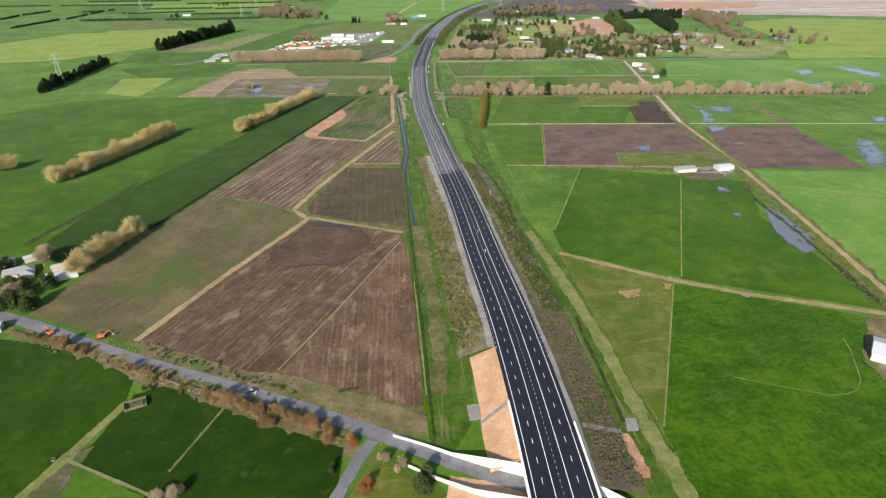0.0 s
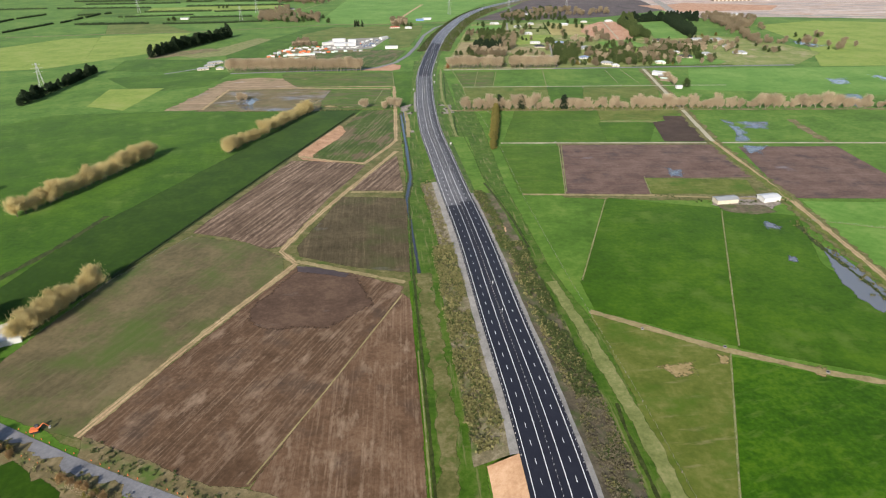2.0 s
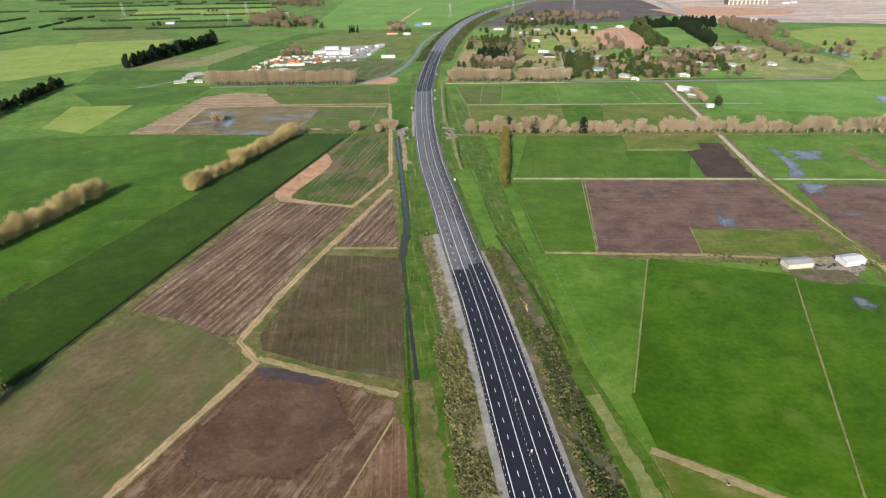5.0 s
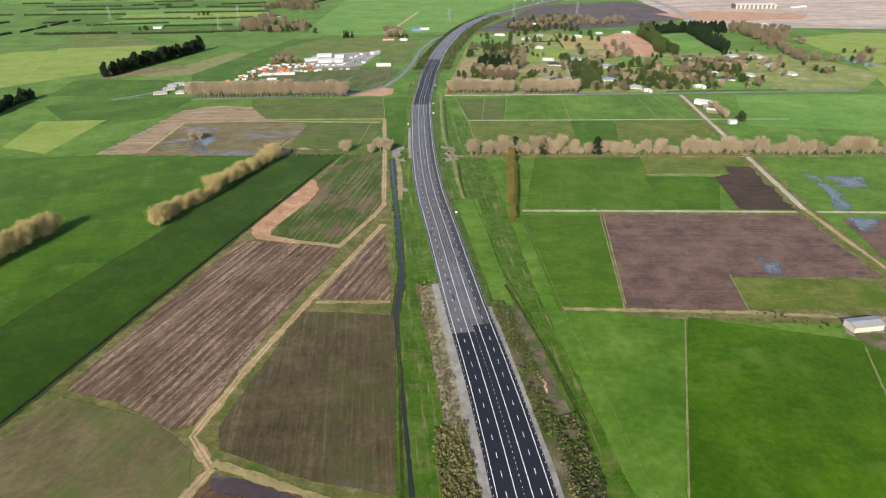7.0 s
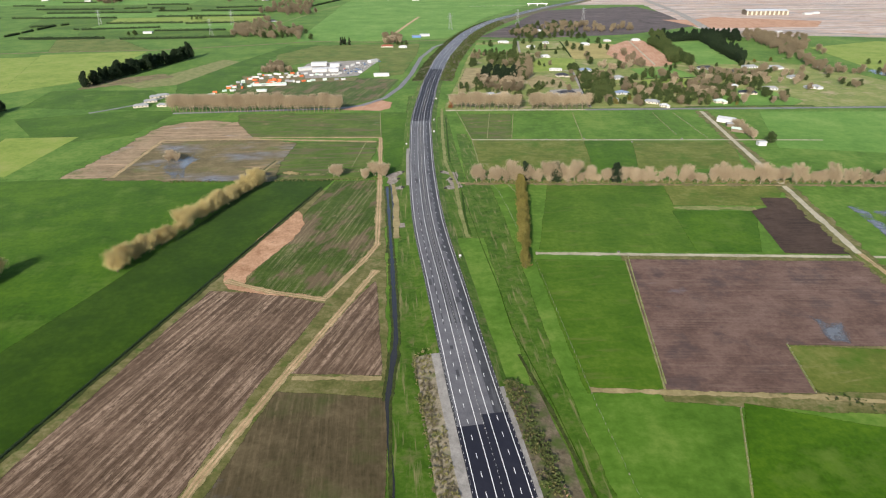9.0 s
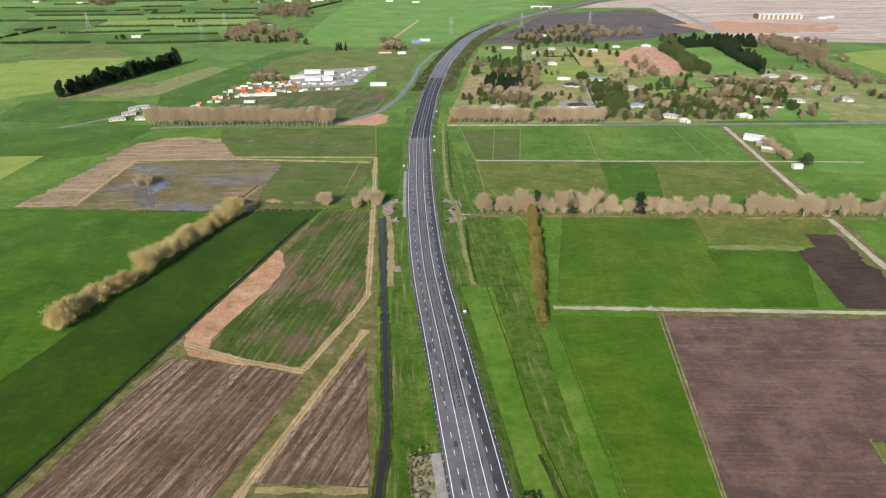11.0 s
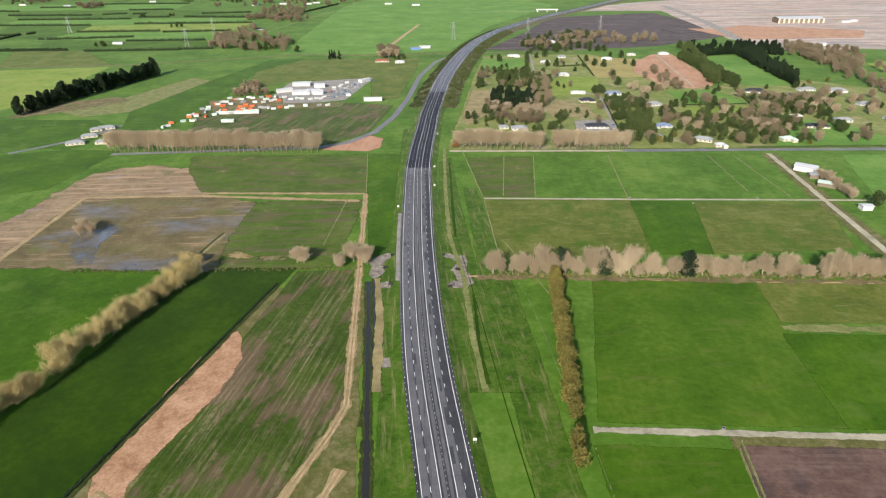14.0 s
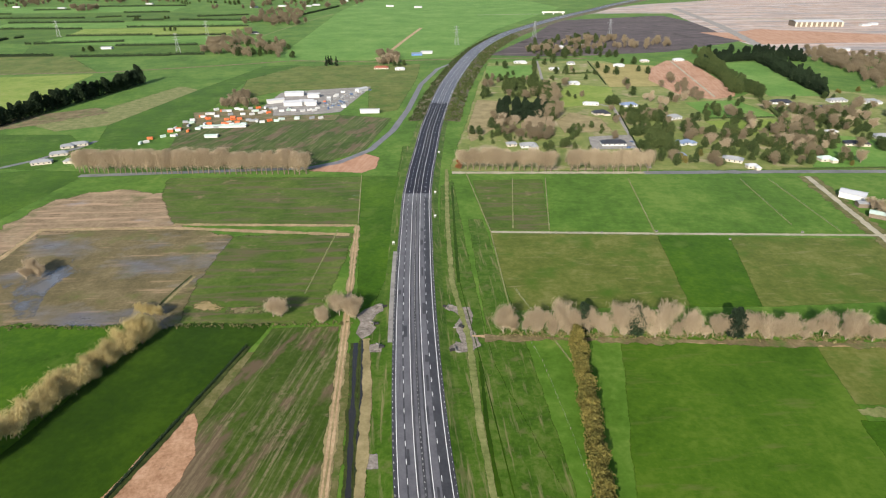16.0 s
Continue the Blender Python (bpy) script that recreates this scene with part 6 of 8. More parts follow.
# suburb ground
field("garden", [(-4.4, 1073.5), (40.8, 1462.2), (64.9, 1648.1), (162.0, 1665.3), (261.3, 1658.6), (322.3, 1560.9), (372.0, 1351.8), (473.8, 1438.7), (575.6, 1358.9), (624.7, 1292.8), (647.2, 1166.2), (553.5, 1063.5), (389.4, 1068.3), (171.5, 1071.5)], LAWN, 0.03, "lawns and paddocks between the houses", 2.0, "garden")
field("garden", [(59.9, 1614.4), (138.1, 1620.5), (126.6, 1500.7), (52.7, 1491.5)], BRIGHT, 0.07, "green house paddock", 0.8, "garden")
field("garden", [(32.6, 1358.0), (65.2, 1349.8), (48.8, 1230.3), (17.3, 1167.6), (15.7, 1212.2)], DRY, 0.07, "dry tan paddock", 1.0, "garden")
field("garden", [(143.2, 1284.9), (171.5, 1256.2), (171.7, 1201.6), (120.9, 1196.7), (122.7, 1245.1)], DRY, 0.07, "dry tan paddock", 1.5, "garden")
field("garden", [(178.3, 1454.7), (227.0, 1431.9), (209.3, 1343.0), (141.4, 1314.5), (144.1, 1398.1)], YELLOW, 0.07, "mown yellow-green paddock", 1.0, "garden")
field("garden", [(246.4, 1636.1), (343.9, 1601.6), (302.3, 1499.7), (310.7, 1439.4), (227.9, 1435.8)], GOLD, 0.07, "pale golden grass paddock", 1.0, "garden")
field("ploughed_field", [(328.6, 1575.9), (378.8, 1650.6), (412.7, 1648.3), (393.9, 1411.5), (377.5, 1368.6), (342.9, 1349.9), (309.1, 1386.2), (298.8, 1482.1)], CLAY_FAR, 0.08, "orange bare clay field", 1.0)
strip("farm_track", [(384.6, 1650.2), (350.3, 1363.0)], 3.0, STONE_TRACK, 0.12, "pale track across clay")
field("paddock", [(468.1, 1621.4), (522.8, 1629.2), (514.7, 1487.5), (491.2, 1363.0), (425.0, 1366.3), (442.0, 1440.4)], BRIGHT, 0.07, "bright green paddock between shelterbelts")
field("garden", [(301.7, 1332.2), (367.9, 1342.0), (380.6, 1260.9), (303.0, 1250.8)], BRIGHT, 0.07, "green house paddock", 0.8, "garden")
field("garden", [(405.3, 1175.1), (443.5, 1152.6), (456.0, 1096.0), (427.5, 1070.3), (326.8, 1073.3)], BRIGHT, 0.07, "green lawn", 0.8, "garden")
field("garden", [(291.6, 1238.3), (378.3, 1242.5), (375.7, 1187.2), (299.2, 1178.9)], YELLOW, 0.07, "green lawn", 0.8, "garden")
strip("driveway", [(177.6, 1074.5), (190.3, 1200.9), (201.7, 1311.8), (187.5, 1328.0)], 4.0, GRAVEL, 0.12, "gravel driveway", 0.1)
strip("driveway", [(152.0, 1666.0), (134.4, 1457.1), (130.9, 1363.4)], 4.0, GRAVEL, 0.12, "gravel driveway", 0.1)
field("car_park", [(144.9, 1178.0), (185.6, 1183.1), (183.8, 1137.7), (138.8, 1135.4)], GRAVEL, 0.1, "grey forecourt beside the house", 0.4, "paving")

# suburb trees
def grove(models, spots, label, group, n=3, spread=6.0, size=(0.7, 1.1), tall=1.0):
    for x, y in spots:
        for _ in range(n):
            tree(models, x + rng.gauss(0, spread), y + rng.gauss(0, spread), rng.uniform(*size), tall, label, "tree", group)


grove(EVERGREEN, [(183.9, 1095.8), (190.6, 1137.5), (194.6, 1182.8), (200.4, 1234.3), (201.4, 1268.5), (209.1, 1327.0)], "dark green evergreen along a driveway", "driveway trees", 4, 4, (0.9, 1.4))
grove(EVERGREEN, [(283.7, 1142.1), (294.4, 1134.0), (309.0, 1141.3), (319.4, 1133.2), (281.2, 1098.0), (301.1, 1083.9), (319.8, 1100.2), (263.5, 1180.2), (303.8, 1189.9)], "dark green evergreen in a garden", "garden trees", 3, 7, (0.8, 1.3))
grove(EVERGREEN, [(217.9, 1160.6), (356.4, 1155.7), (367.6, 1090.2), (365.4, 1145.3), (441.0, 1232.2), (384.4, 1209.9), (318.8, 1291.7), (285.2, 1238.5)], "dark green evergreen in a garden", "garden trees", 3, 6, (0.7, 1.2))
grove(BARE, [(246.9, 1135.6), (269.3, 1134.8), (334.3, 1140.4), (341.4, 1121.1), (361.0, 1131.8), (333.8, 1188.7), (284.3, 1346.0), (258.7, 1347.2), (267.0, 1315.0), (375.2, 1210.3)], "leafless grey-brown tree in a house garden", "garden trees", 2, 8, (0.7, 1.2))
grove(BARE, [(469.3, 1231.1), (509.4, 1255.5), (489.7, 1194.2), (436.5, 1207.9), (390.9, 1081.1), (473.0, 1206.5)], "leafless grey-brown tree in a house garden", "garden trees", 2, 10, (0.7, 1.1))
grove(GOLDEN, [(360.5, 1085.4), (215.7, 1094.9), (241.4, 1106.2), (557.4, 1388.1), (528.8, 1378.7)], "golden-leaved small tree in a garden", "garden trees", 2, 4, (0.8, 1.2))
tree_row(MACROCARPA, [(55.5, 1247.8), (104.1, 1253.7)], 8, "dark conifer in a dense block", "dark conifer block", (0.75, 0.9), 3)
tree_row(MACROCARPA, [(55.6, 1274.6), (112.2, 1286.3)], 8, "dark conifer in a dense block", "dark conifer block", (0.75, 0.9), 3)
tree_row(EVERGREEN, [(131.9, 1417.5), (112.9, 1245.5)], 7, "tall evergreen in a garden belt", "garden belt", (1.2, 1.7), 3)
tree_row(EVERGREEN, [(79.0, 1376.3), (117.2, 1374.4)], 6, "dark evergreen tree in a garden", "garden belt", (0.9, 1.4), 6)
tree_row(EVERGREEN, [(83.8, 1427.7), (128.2, 1437.2)], 7, "dark evergreen tree in a garden", "garden belt", (0.9, 1.4), 6)
tree_row(EVERGREEN, [(117.7, 1437.7), (144.9, 1642.8)], 10, "evergreen tree along a drive", "garden belt", (0.7, 1.1), 2)
tree_row(EVERGREEN, [(37.7, 1367.9), (53.4, 1504.9)], 12, "dark evergreen tree on a boundary", "garden belt", (0.6, 0.9), 2)
grove(BARE, [(60.5, 1215.3), (77.1, 1221.9), (94.1, 1228.6), (96.2, 1197.6)], "leafless tree beside a house", "garden trees", 4, 8, (0.7, 1.1))
grove(EVERGREEN, [(51.9, 1188.0), (90.4, 1098.7), (93.1, 1135.0), (111.1, 1140.2), (24.2, 1189.0)], "dark green tree in a garden", "garden trees", 2, 4, (0.8, 1.2))
wood(EVERGREEN, [(173.6, 1748.3), (198.2, 1767.5), (212.7, 1725.1), (253.2, 1742.5), (272.2, 1707.7), (280.4, 1937.5), (302.3, 1954.0), (200.6, 1818.9)], "dark evergreen in a far garden", 4, 14, (0.9, 1.5))
wood(FAR_BARE, [(226.8, 1744.4), (313.1, 1890.7), (246.8, 1854.6), (156.6, 1784.9), (361.7, 1806.3), (428.3, 1840.0), (365.6, 1886.3)], "leafless tree in a far garden", 4, 14, (0.9, 1.5))
grove(EVERGREEN, [(224.1, 1532.2), (199.3, 1543.4), (181.3, 1544.5), (160.3, 1498.8), (160.6, 1372.3)], "clipped evergreen tree in a garden", "garden trees", 3, 7, (0.5, 0.8))
tree(RUSSET, *(1.9, 1079.7), 1.1, 1.0, "russet-leaved round tree at a road end")
tree(EVERGREEN, *(-146.8, 1118.5), 0.8, 1.0, "small dark evergreen beside a track")
houses_at = [p for p, *_ in street_houses + back_houses]


def garden_scatter(models, corners, n, label, size):
    """Garden trees strewn between the houses, thicker in clumps."""
    (ax, ay), (bx, by) = corners
    left, spots = n, []
    while left:
        x, y = rng.uniform(ax, bx), rng.uniform(ay, by)
        if noise.noise((x * 0.02, y * 0.02, 11.0)) < rng.uniform(-0.25, 0.3) or any(abs(x - hx) < 13 and abs(y - hy) < 11 for hx, hy in houses_at):
            continue
        spots.append((x, y))
        left -= 1
    if n == 36 or n == 30:
        return wood(models, spots, label, 1, 0.1, (size[0] * 1.25, size[1] * 1.25))
    if models is BARE:
        return wood(FAR_BARE, spots, label, 1, 0.1, (size[0] * 1.3, size[1] * 1.3))
    for x, y in spots:
        tree(models, x, y, 1.25 * rng.uniform(*size), rng.uniform(0.85, 1.25), label, "tree", "garden trees")


garden_scatter(EVERGREEN, [(184.7, 1080.8), (446.8, 1271.9)], 90, "dark green evergreen tree between houses", (0.5, 1.1))
garden_scatter(BARE, [(184.7, 1080.8), (460.0, 1271.3)], 24, "leafless tree between suburban houses", (0.5, 0.95))
garden_scatter(EVERGREEN, [(33.4, 1188.6), (317.1, 1643.0)], 36, "dark green evergreen tree between paddocks", (0.6, 1.2))
garden_scatter(BARE, [(35.6, 1127.4), (302.1, 1588.1)], 26, "leafless tree between suburban paddocks", (0.5, 0.9))
garden_scatter(EVERGREEN, [(358.3, 1176.8), (741.8, 1350.7)], 30, "dark green evergreen tree near large houses", (0.45, 0.9))
garden_scatter(BARE, [(347.9, 1156.0), (741.8, 1350.7)], 40, "leafless brown tree near large houses", (0.5, 1.0))
def thicket(models, quad, n, label, size, tall=1.0, open_=0.3):
    """Trees that run together, strewn over a four-cornered plot in clumps, clear of the houses."""
    spots, tries = [], 0
    while len(spots) < n and tries < n * 30:
        tries += 1
        u, v = rng.random(), rng.random()
        (ax, ay), (bx, by), (cx, cy), (dx, dy) = quad
        x = (ax * (1 - u) + bx * u) * (1 - v) + (dx * (1 - u) + cx * u) * v
        y = (ay * (1 - u) + by * u) * (1 - v) + (dy * (1 - u) + cy * u) * v
        if noise.noise((x * 0.025, y * 0.025, 4.0)) > rng.uniform(-0.5, 0.5) - open_ and not any(abs(x - hx) < 14 and -26 < y - hy < 9 for hx, hy in houses_at):
            spots.append((x, y))
    return wood(models, spots, label, 1, 0.1, size, tall)


thicket(FAR_BARE, [(233.3, 1199.3), (421.1, 1192.2), (356.2, 1070.9), (196.0, 1075.6)], 28, "leafless brown garden trees between houses", (0.7, 1.15), 1.0, 0.3)
thicket(EVERGREEN, [(232.3, 1215.8), (421.1, 1192.2), (358.1, 1074.0), (194.5, 1078.9)], 62, "dark green garden trees between houses", (0.6, 1.2), 1.0, 0.3)
thicket(FAR_BARE, [(393.7, 1288.4), (502.8, 1269.5), (443.2, 1173.7), (352.4, 1177.0)], 18, "leafless brown trees near large houses", (0.7, 1.1), 1.0, 0.3)
thicket(EVERGREEN, [(400.2, 1260.1), (502.8, 1269.5), (436.7, 1163.2), (347.2, 1166.4)], 26, "dark green trees near large houses", (0.6, 1.0), 1.0, 0.3)
thicket(EVERGREEN, [(215.8, 1311.2), (247.5, 1309.7), (216.6, 1121.5), (191.8, 1122.3)], 40, "dark evergreens beside a long drive", (0.8, 1.3), 1.1, 0.3)
thicket(FAR_BARE, [(341.4, 1534.9), (380.9, 1532.5), (316.1, 1322.0), (280.6, 1323.7)], 14, "leafless brown trees beside a clay field", (0.8, 1.2), 1.0, 0.3)
thicket(MACROCARPA, [(58.2, 1337.1), (121.3, 1334.2), (113.2, 1248.1), (49.4, 1255.9)], 60, "dense block of dark conifers", (0.55, 0.72), 1.0, 0.7)
thicket(EVERGREEN, [(76.0, 1460.2), (134.3, 1457.1), (124.1, 1374.0), (68.9, 1376.7)], 40, "dense dark garden shelterbelt", (0.9, 1.5), 1.2, 0.3)
thicket(FAR_BARE, [(123.1, 1417.9), (147.0, 1416.7), (122.7, 1245.1), (106.3, 1245.8)], 24, "leafless brown trees beside the conifers", (0.9, 1.3), 1.1, 0.3)
thicket(FAR_BARE, [(48.8, 1230.3), (108.2, 1228.0), (102.3, 1164.6), (47.4, 1170.8)], 22, "leafless brown trees behind a house", (0.7, 1.1), 1.0, 0.3)
thicket(EVERGREEN, [(24.2, 1189.0), (103.8, 1186.1), (95.8, 1098.6), (23.4, 1109.5)], 24, "dark green shrubs round a house", (0.35, 0.7), 1.0, 0.3)
thicket(EVERGREEN, [(180.4, 1928.0), (336.6, 1914.7), (273.8, 1669.8), (148.4, 1678.4)], 44, "dark evergreens in far gardens", (0.9, 1.6), 1.0, 0.3)
thicket(FAR_BARE, [(182.7, 1945.9), (378.1, 1911.2), (283.8, 1669.1), (148.4, 1678.4)], 16, "leafless trees in far gardens", (0.9, 1.5), 1.0, 0.3)
thicket(EVERGREEN, [(126.2, 1227.3), (169.3, 1218.3), (130.5, 1072.7), (91.8, 1073.9)], 26, "dark green garden trees beside a drive", (0.5, 0.9), 1.0, 0.3)
thicket(FAR_BARE, [(678.6, 1759.7), (756.5, 1642.6), (620.9, 1430.7), (625.3, 1578.1)], 70, "wide belt of leafless tan willows", (0.9, 1.3), 1.0, 0.3)
thicket(FAR_BARE, [(-547.2, 1962.2), (-384.0, 1994.6), (-311.3, 1716.3), (-464.5, 1760.0)], 60, "leafless trees round a farmstead", (0.9, 1.4), 1.1, 0.3)
thicket(EVERGREEN, [(-517.1, 2006.1), (-366.2, 1947.2), (-319.3, 1749.7), (-436.4, 1758.0)], 22, "dark evergreens round a farmstead", (0.9, 1.3), 1.0, 0.3)
thicket(FAR_BARE, [(-322.4, 1395.8), (-282.3, 1408.4), (-257.1, 1332.4), (-302.4, 1328.2)], 30, "leafless dark brown trees beside a depot", (0.7, 0.95), 1.0, 0.3)
thicket(FAR_BARE, [(-142.2, 1771.3), (-103.4, 1768.5), (-94.3, 1641.2), (-129.3, 1643.4)], 22, "leafless trees round a farmhouse", (0.9, 1.2), 1.0, 0.3)
thicket(FAR_BARE, [(-651.9, 2711.4), (-485.6, 2730.2), (-380.2, 2260.8), (-513.1, 2248.6)], 50, "leafless trees in a far grove", (1.0, 1.6), 1.0, 0.3)
thicket(MACROCARPA, [(479.2, 1746.4), (649.1, 1733.8), (608.4, 1635.0), (453.5, 1633.8)], 70, "dark pines in a broad shelterbelt", (0.75, 0.95), 1.0, 0.7)
thicket(MACROCARPA, [(527.8, 1640.5), (572.2, 1661.4), (523.8, 1397.2), (489.7, 1377.1)], 70, "dark pines in a broad shelterbelt", (0.75, 0.95), 1.0, 0.7)
thicket(EVERGREEN, [(451.2, 1727.9), (476.8, 1726.0), (393.8, 1367.8), (382.5, 1386.1)], 60, "tall dark green evergreens in a belt", (1.1, 1.6), 1.2, 0.3)
hedge([(52.7, 1491.5), (125.7, 1500.8)], 3, 3, LEAF, "dark garden boundary hedge", 10, 0.9)
hedge([(239.1, 1648.2), (225.2, 1452.2)], 2, 2, DARK_HEDGE, "thin dark boundary hedge", 8, 0.8)
hedge([(179.7, 1534.9), (222.6, 1542.0)], 3, 3, LEAF, "clipped evergreen garden hedge", 10, 0.9)
hedge([(201.5, 1282.4), (177.5, 1077.8)], 1.8, 1.6, DARK_HEDGE, "dark clipped driveway hedge", 10, 0.7)
hedge([(299.7, 1250.9), (376.8, 1253.0)], 1.6, 1.6, DARK_HEDGE, "low dark paddock hedge", 8, 0.7)
# pine belts
tree_row(MACROCARPA, [(431.1, 1618.2), (530.5, 1646.3)], 6, "dark pine in a dense shelterbelt", "pine belt", (0.75, 0.9), 2)
tree_row(MACROCARPA, [(530.8, 1640.3), (510.3, 1478.9), (493.0, 1352.7)], 6, "dark pine in a dense shelterbelt", "pine belt", (0.75, 0.9), 2)
tree_row(MACROCARPA, [(553.6, 1675.1), (533.1, 1533.0), (512.5, 1397.8)], 8, "dark pine in a dense shelterbelt", "pine belt", (0.75, 0.9), 2)
tree_row(MACROCARPA, [(546.0, 1669.4), (602.6, 1623.8)], 9, "dark pine in a dense shelterbelt", "pine belt", (0.75, 0.9), 4)
tree_row(EVERGREEN, [(411.8, 1591.8), (410.4, 1462.9), (404.8, 1350.2)], 7, "tall bare-stemmed evergreen in a belt", "tall evergreen belt", (1.2, 1.7), 3, tall=1.25)
hedge([(400.3, 1340.5), (383.9, 1260.8), (372.1, 1210.4)], 5, 5, LEAF, "broad green garden hedge", 12, 1.3)
wood(FAR_BARE, [p[:2] for p in along([(652.5, 1680.7), (640.4, 1556.4), (609.5, 1411.7), (591.0, 1265.7)], 9)], "leafless willow in a wide belt", 1, 9, (0.9, 1.3))
wood(FAR_BARE, [p[:2] for p in along([(684.8, 1731.1), (688.9, 1606.7), (673.4, 1469.6)], 9)], "leafless willow in a wide belt", 1, 9, (0.9, 1.3))
wood(FAR_BARE, [p[:2] for p in along([(268.6, 1791.1), (434.6, 1823.7)], 16)], "leafless tree beside the earthworks", 1, 6, (0.9, 1.3))
hedge([(295.9, 1067.9), (389.4, 1068.3), (455.1, 1066.4)], 2.0, 2.0, LEAF, "clipped green street hedge", 6, 0.7)
hedge([(693.5, 1647.0), (725.4, 1604.3)], 4.0, 6.0, LEAF, "dark green paddock hedge", 6, 1.2)

# earthworks and peat to the north-east
field("earthworks", [(365.7, 2508.1), (643.2, 2768.4), (1057.0, 2978.5), (1947.7, 3059.6), (2155.7, 2197.8), (1322.2, 1523.5), (792.0, 1696.4), (646.0, 1668.6), (613.7, 1794.2), (606.5, 1891.9), (660.0, 2471.5)], EARTHWORKS, 0.05, "wide bare pinkish earthworks", 6.0, "earthworks", 40)
field("earthworks", [(75.7, 1735.0), (181.2, 1983.6), (291.4, 2311.8), (607.8, 2411.5), (632.8, 2233.2), (605.3, 1883.3), (411.3, 1751.5), (264.8, 1721.4), (168.9, 1715.1)], PEAT, 0.08, "dark stripped earth", 4.0, "earthworks", 30)
field("earthworks", [(578.3, 2027.2), (653.4, 2020.2), (731.0, 2077.0), (956.1, 1952.4), (886.0, 1843.0), (623.5, 1840.2)], CLAY_FAR, 0.12, "orange stripped clay", 5.0, "earthworks", 20)
strip("haul_road", [(719.2, 2650.6), (676.7, 2176.9), (615.1, 1809.3)], 22, GRAVEL, 0.2, "pale gravel haul road", 0.2)
strip("haul_road", [(343.2, 2476.5), (671.1, 2505.0), (1242.5, 2399.2), (1774.7, 2242.6)], 12, GRAVEL, 0.22, "pale gravel haul road", 0.3)
strip("haul_road", [(608.3, 1794.6), (816.8, 1735.1), (1151.8, 1615.4)], 14, GRAVEL, 0.22, "pale gravel haul road", 0.3)
strip("haul_road", [(771.6, 2300.9), (1135.2, 2231.9), (1491.2, 2091.8)], 20, STONE_TRACK, 0.2, "pale graded strip", 0.4)
x0, y0 = (895.9, 2129.7)
depot = thing("warehouse", x0, y0, 0, -4, "large half-built warehouse with a white roof", "warehouse")
rv, rf = roof_mesh(110, 42, 11, 3.5, False, 1.0)
piece("roof", rv, rf, ROOF_WHITE, depot)
for i in range(10):
    bm = bmesh.new()
    box(bm, -54 + i * 12 - 2.2, -54 + i * 12 + 2.2, -21.5, -20.5, 0, 11)
    part("wall_panel", bm, CREAM, depot)
# solid block, coloured dark to stand in for the open door gaps
bm = bmesh.new()
box(bm, -55, 55, -20, 20.5, 0, 10.7)
part("interior_block", bm, TIMBER, depot, "dark solid block filling the door gaps")
for p, w in (((865.7, 2157.1), 26), ((737.9, 1741.0), 24), ((1010.2, 2117.9), 22), ((1043.5, 2138.6), 18)):
    shed(*p, w, 12, 2, label="white site building on earthworks", group="site buildings")

# north-west: fields, hedges, farms
field("paddock", [(-328.0, 1698.5), (-356.2, 2634.9), (-336.7, 3062.3), (-81.3, 3287.4), (295.7, 2991.5), (363.2, 2699.3), (103.5, 2115.7), (0.7, 1727.0), (-103.4, 1695.7)], BRIGHT, 0.05, "wide bright green paddock", 2.0)
field("paddock", [(-797.6, 1553.4), (-634.1, 1578.2), (-602.5, 1581.3), (-591.5, 1454.8), (-584.8, 1316.3), (-666.9, 1238.2)], YELLOW, 0.06, "yellow-green paddock beside the pines", 2.0)
field("dry_paddock", [(-501.5, 1251.9), (-456.3, 1322.8), (-411.1, 1469.8), (-377.5, 1443.8), (-397.8, 1320.2), (-411.7, 1248.4), (-459.1, 1225.4)], DRY_GREEN, 0.06, "dry tan paddock", 3.0)
field("dry_paddock", [(-561.4, 1280.9), (-530.5, 1299.3), (-470.4, 1335.7), (-442.7, 1310.2), (-501.5, 1251.9), (-548.4, 1221.6)], ROUGH, 0.07, "rough ground with felled wood", 3.0)
field("paddock", [(-408.3, 1248.3), (-394.8, 1320.1), (-374.3, 1439.7), (-327.8, 1639.2), (-269.7, 1646.9), (-326.6, 1517.4), (-317.3, 1335.2), (-326.2, 1220.4), (-335.2, 1155.1), (-377.6, 1156.6)], LUSH, 0.05, "green paddock strip")
field("paddock", [(-322.1, 1517.1), (-267.2, 1635.3), (-57.7, 1644.6), (-58.5, 1511.3), (-74.3, 1309.0), (-104.4, 1289.9), (-122.5, 1450.4), (-249.1, 1437.1), (-295.7, 1373.5)], OLIVE, 0.05, "olive rough paddock round the yard")
field("paddock", [(-323.1, 1263.1), (-235.5, 1267.6), (-142.0, 1283.0), (-77.9, 1266.5), (-95.7, 1135.5), (-139.0, 1093.8), (-292.5, 1138.1)], MIXED, 0.05, "patchy green paddock beside the yard")
field("paddock", [(-560.5, 1110.0), (-401.6, 1088.3), (-389.7, 1157.0), (-435.0, 1205.8), (-579.7, 1211.0)], LUSH, 0.05, "green paddock")
field("paddock", [(-438.6, 938.0), (-355.3, 969.2), (-345.7, 1055.5), (-342.4, 1078.5), (-399.6, 1085.0), (-532.8, 1046.0)], LUSH, 0.05, "green paddock")
field("verge", [(-86.3, 1060.3), (-45.3, 1059.2), (-42.2, 949.8), (-46.2, 887.3), (-53.8, 826.6), (-58.9, 826.7)], LUSH, 0.04, "green strip beside the expressway", 0.8, "verge")
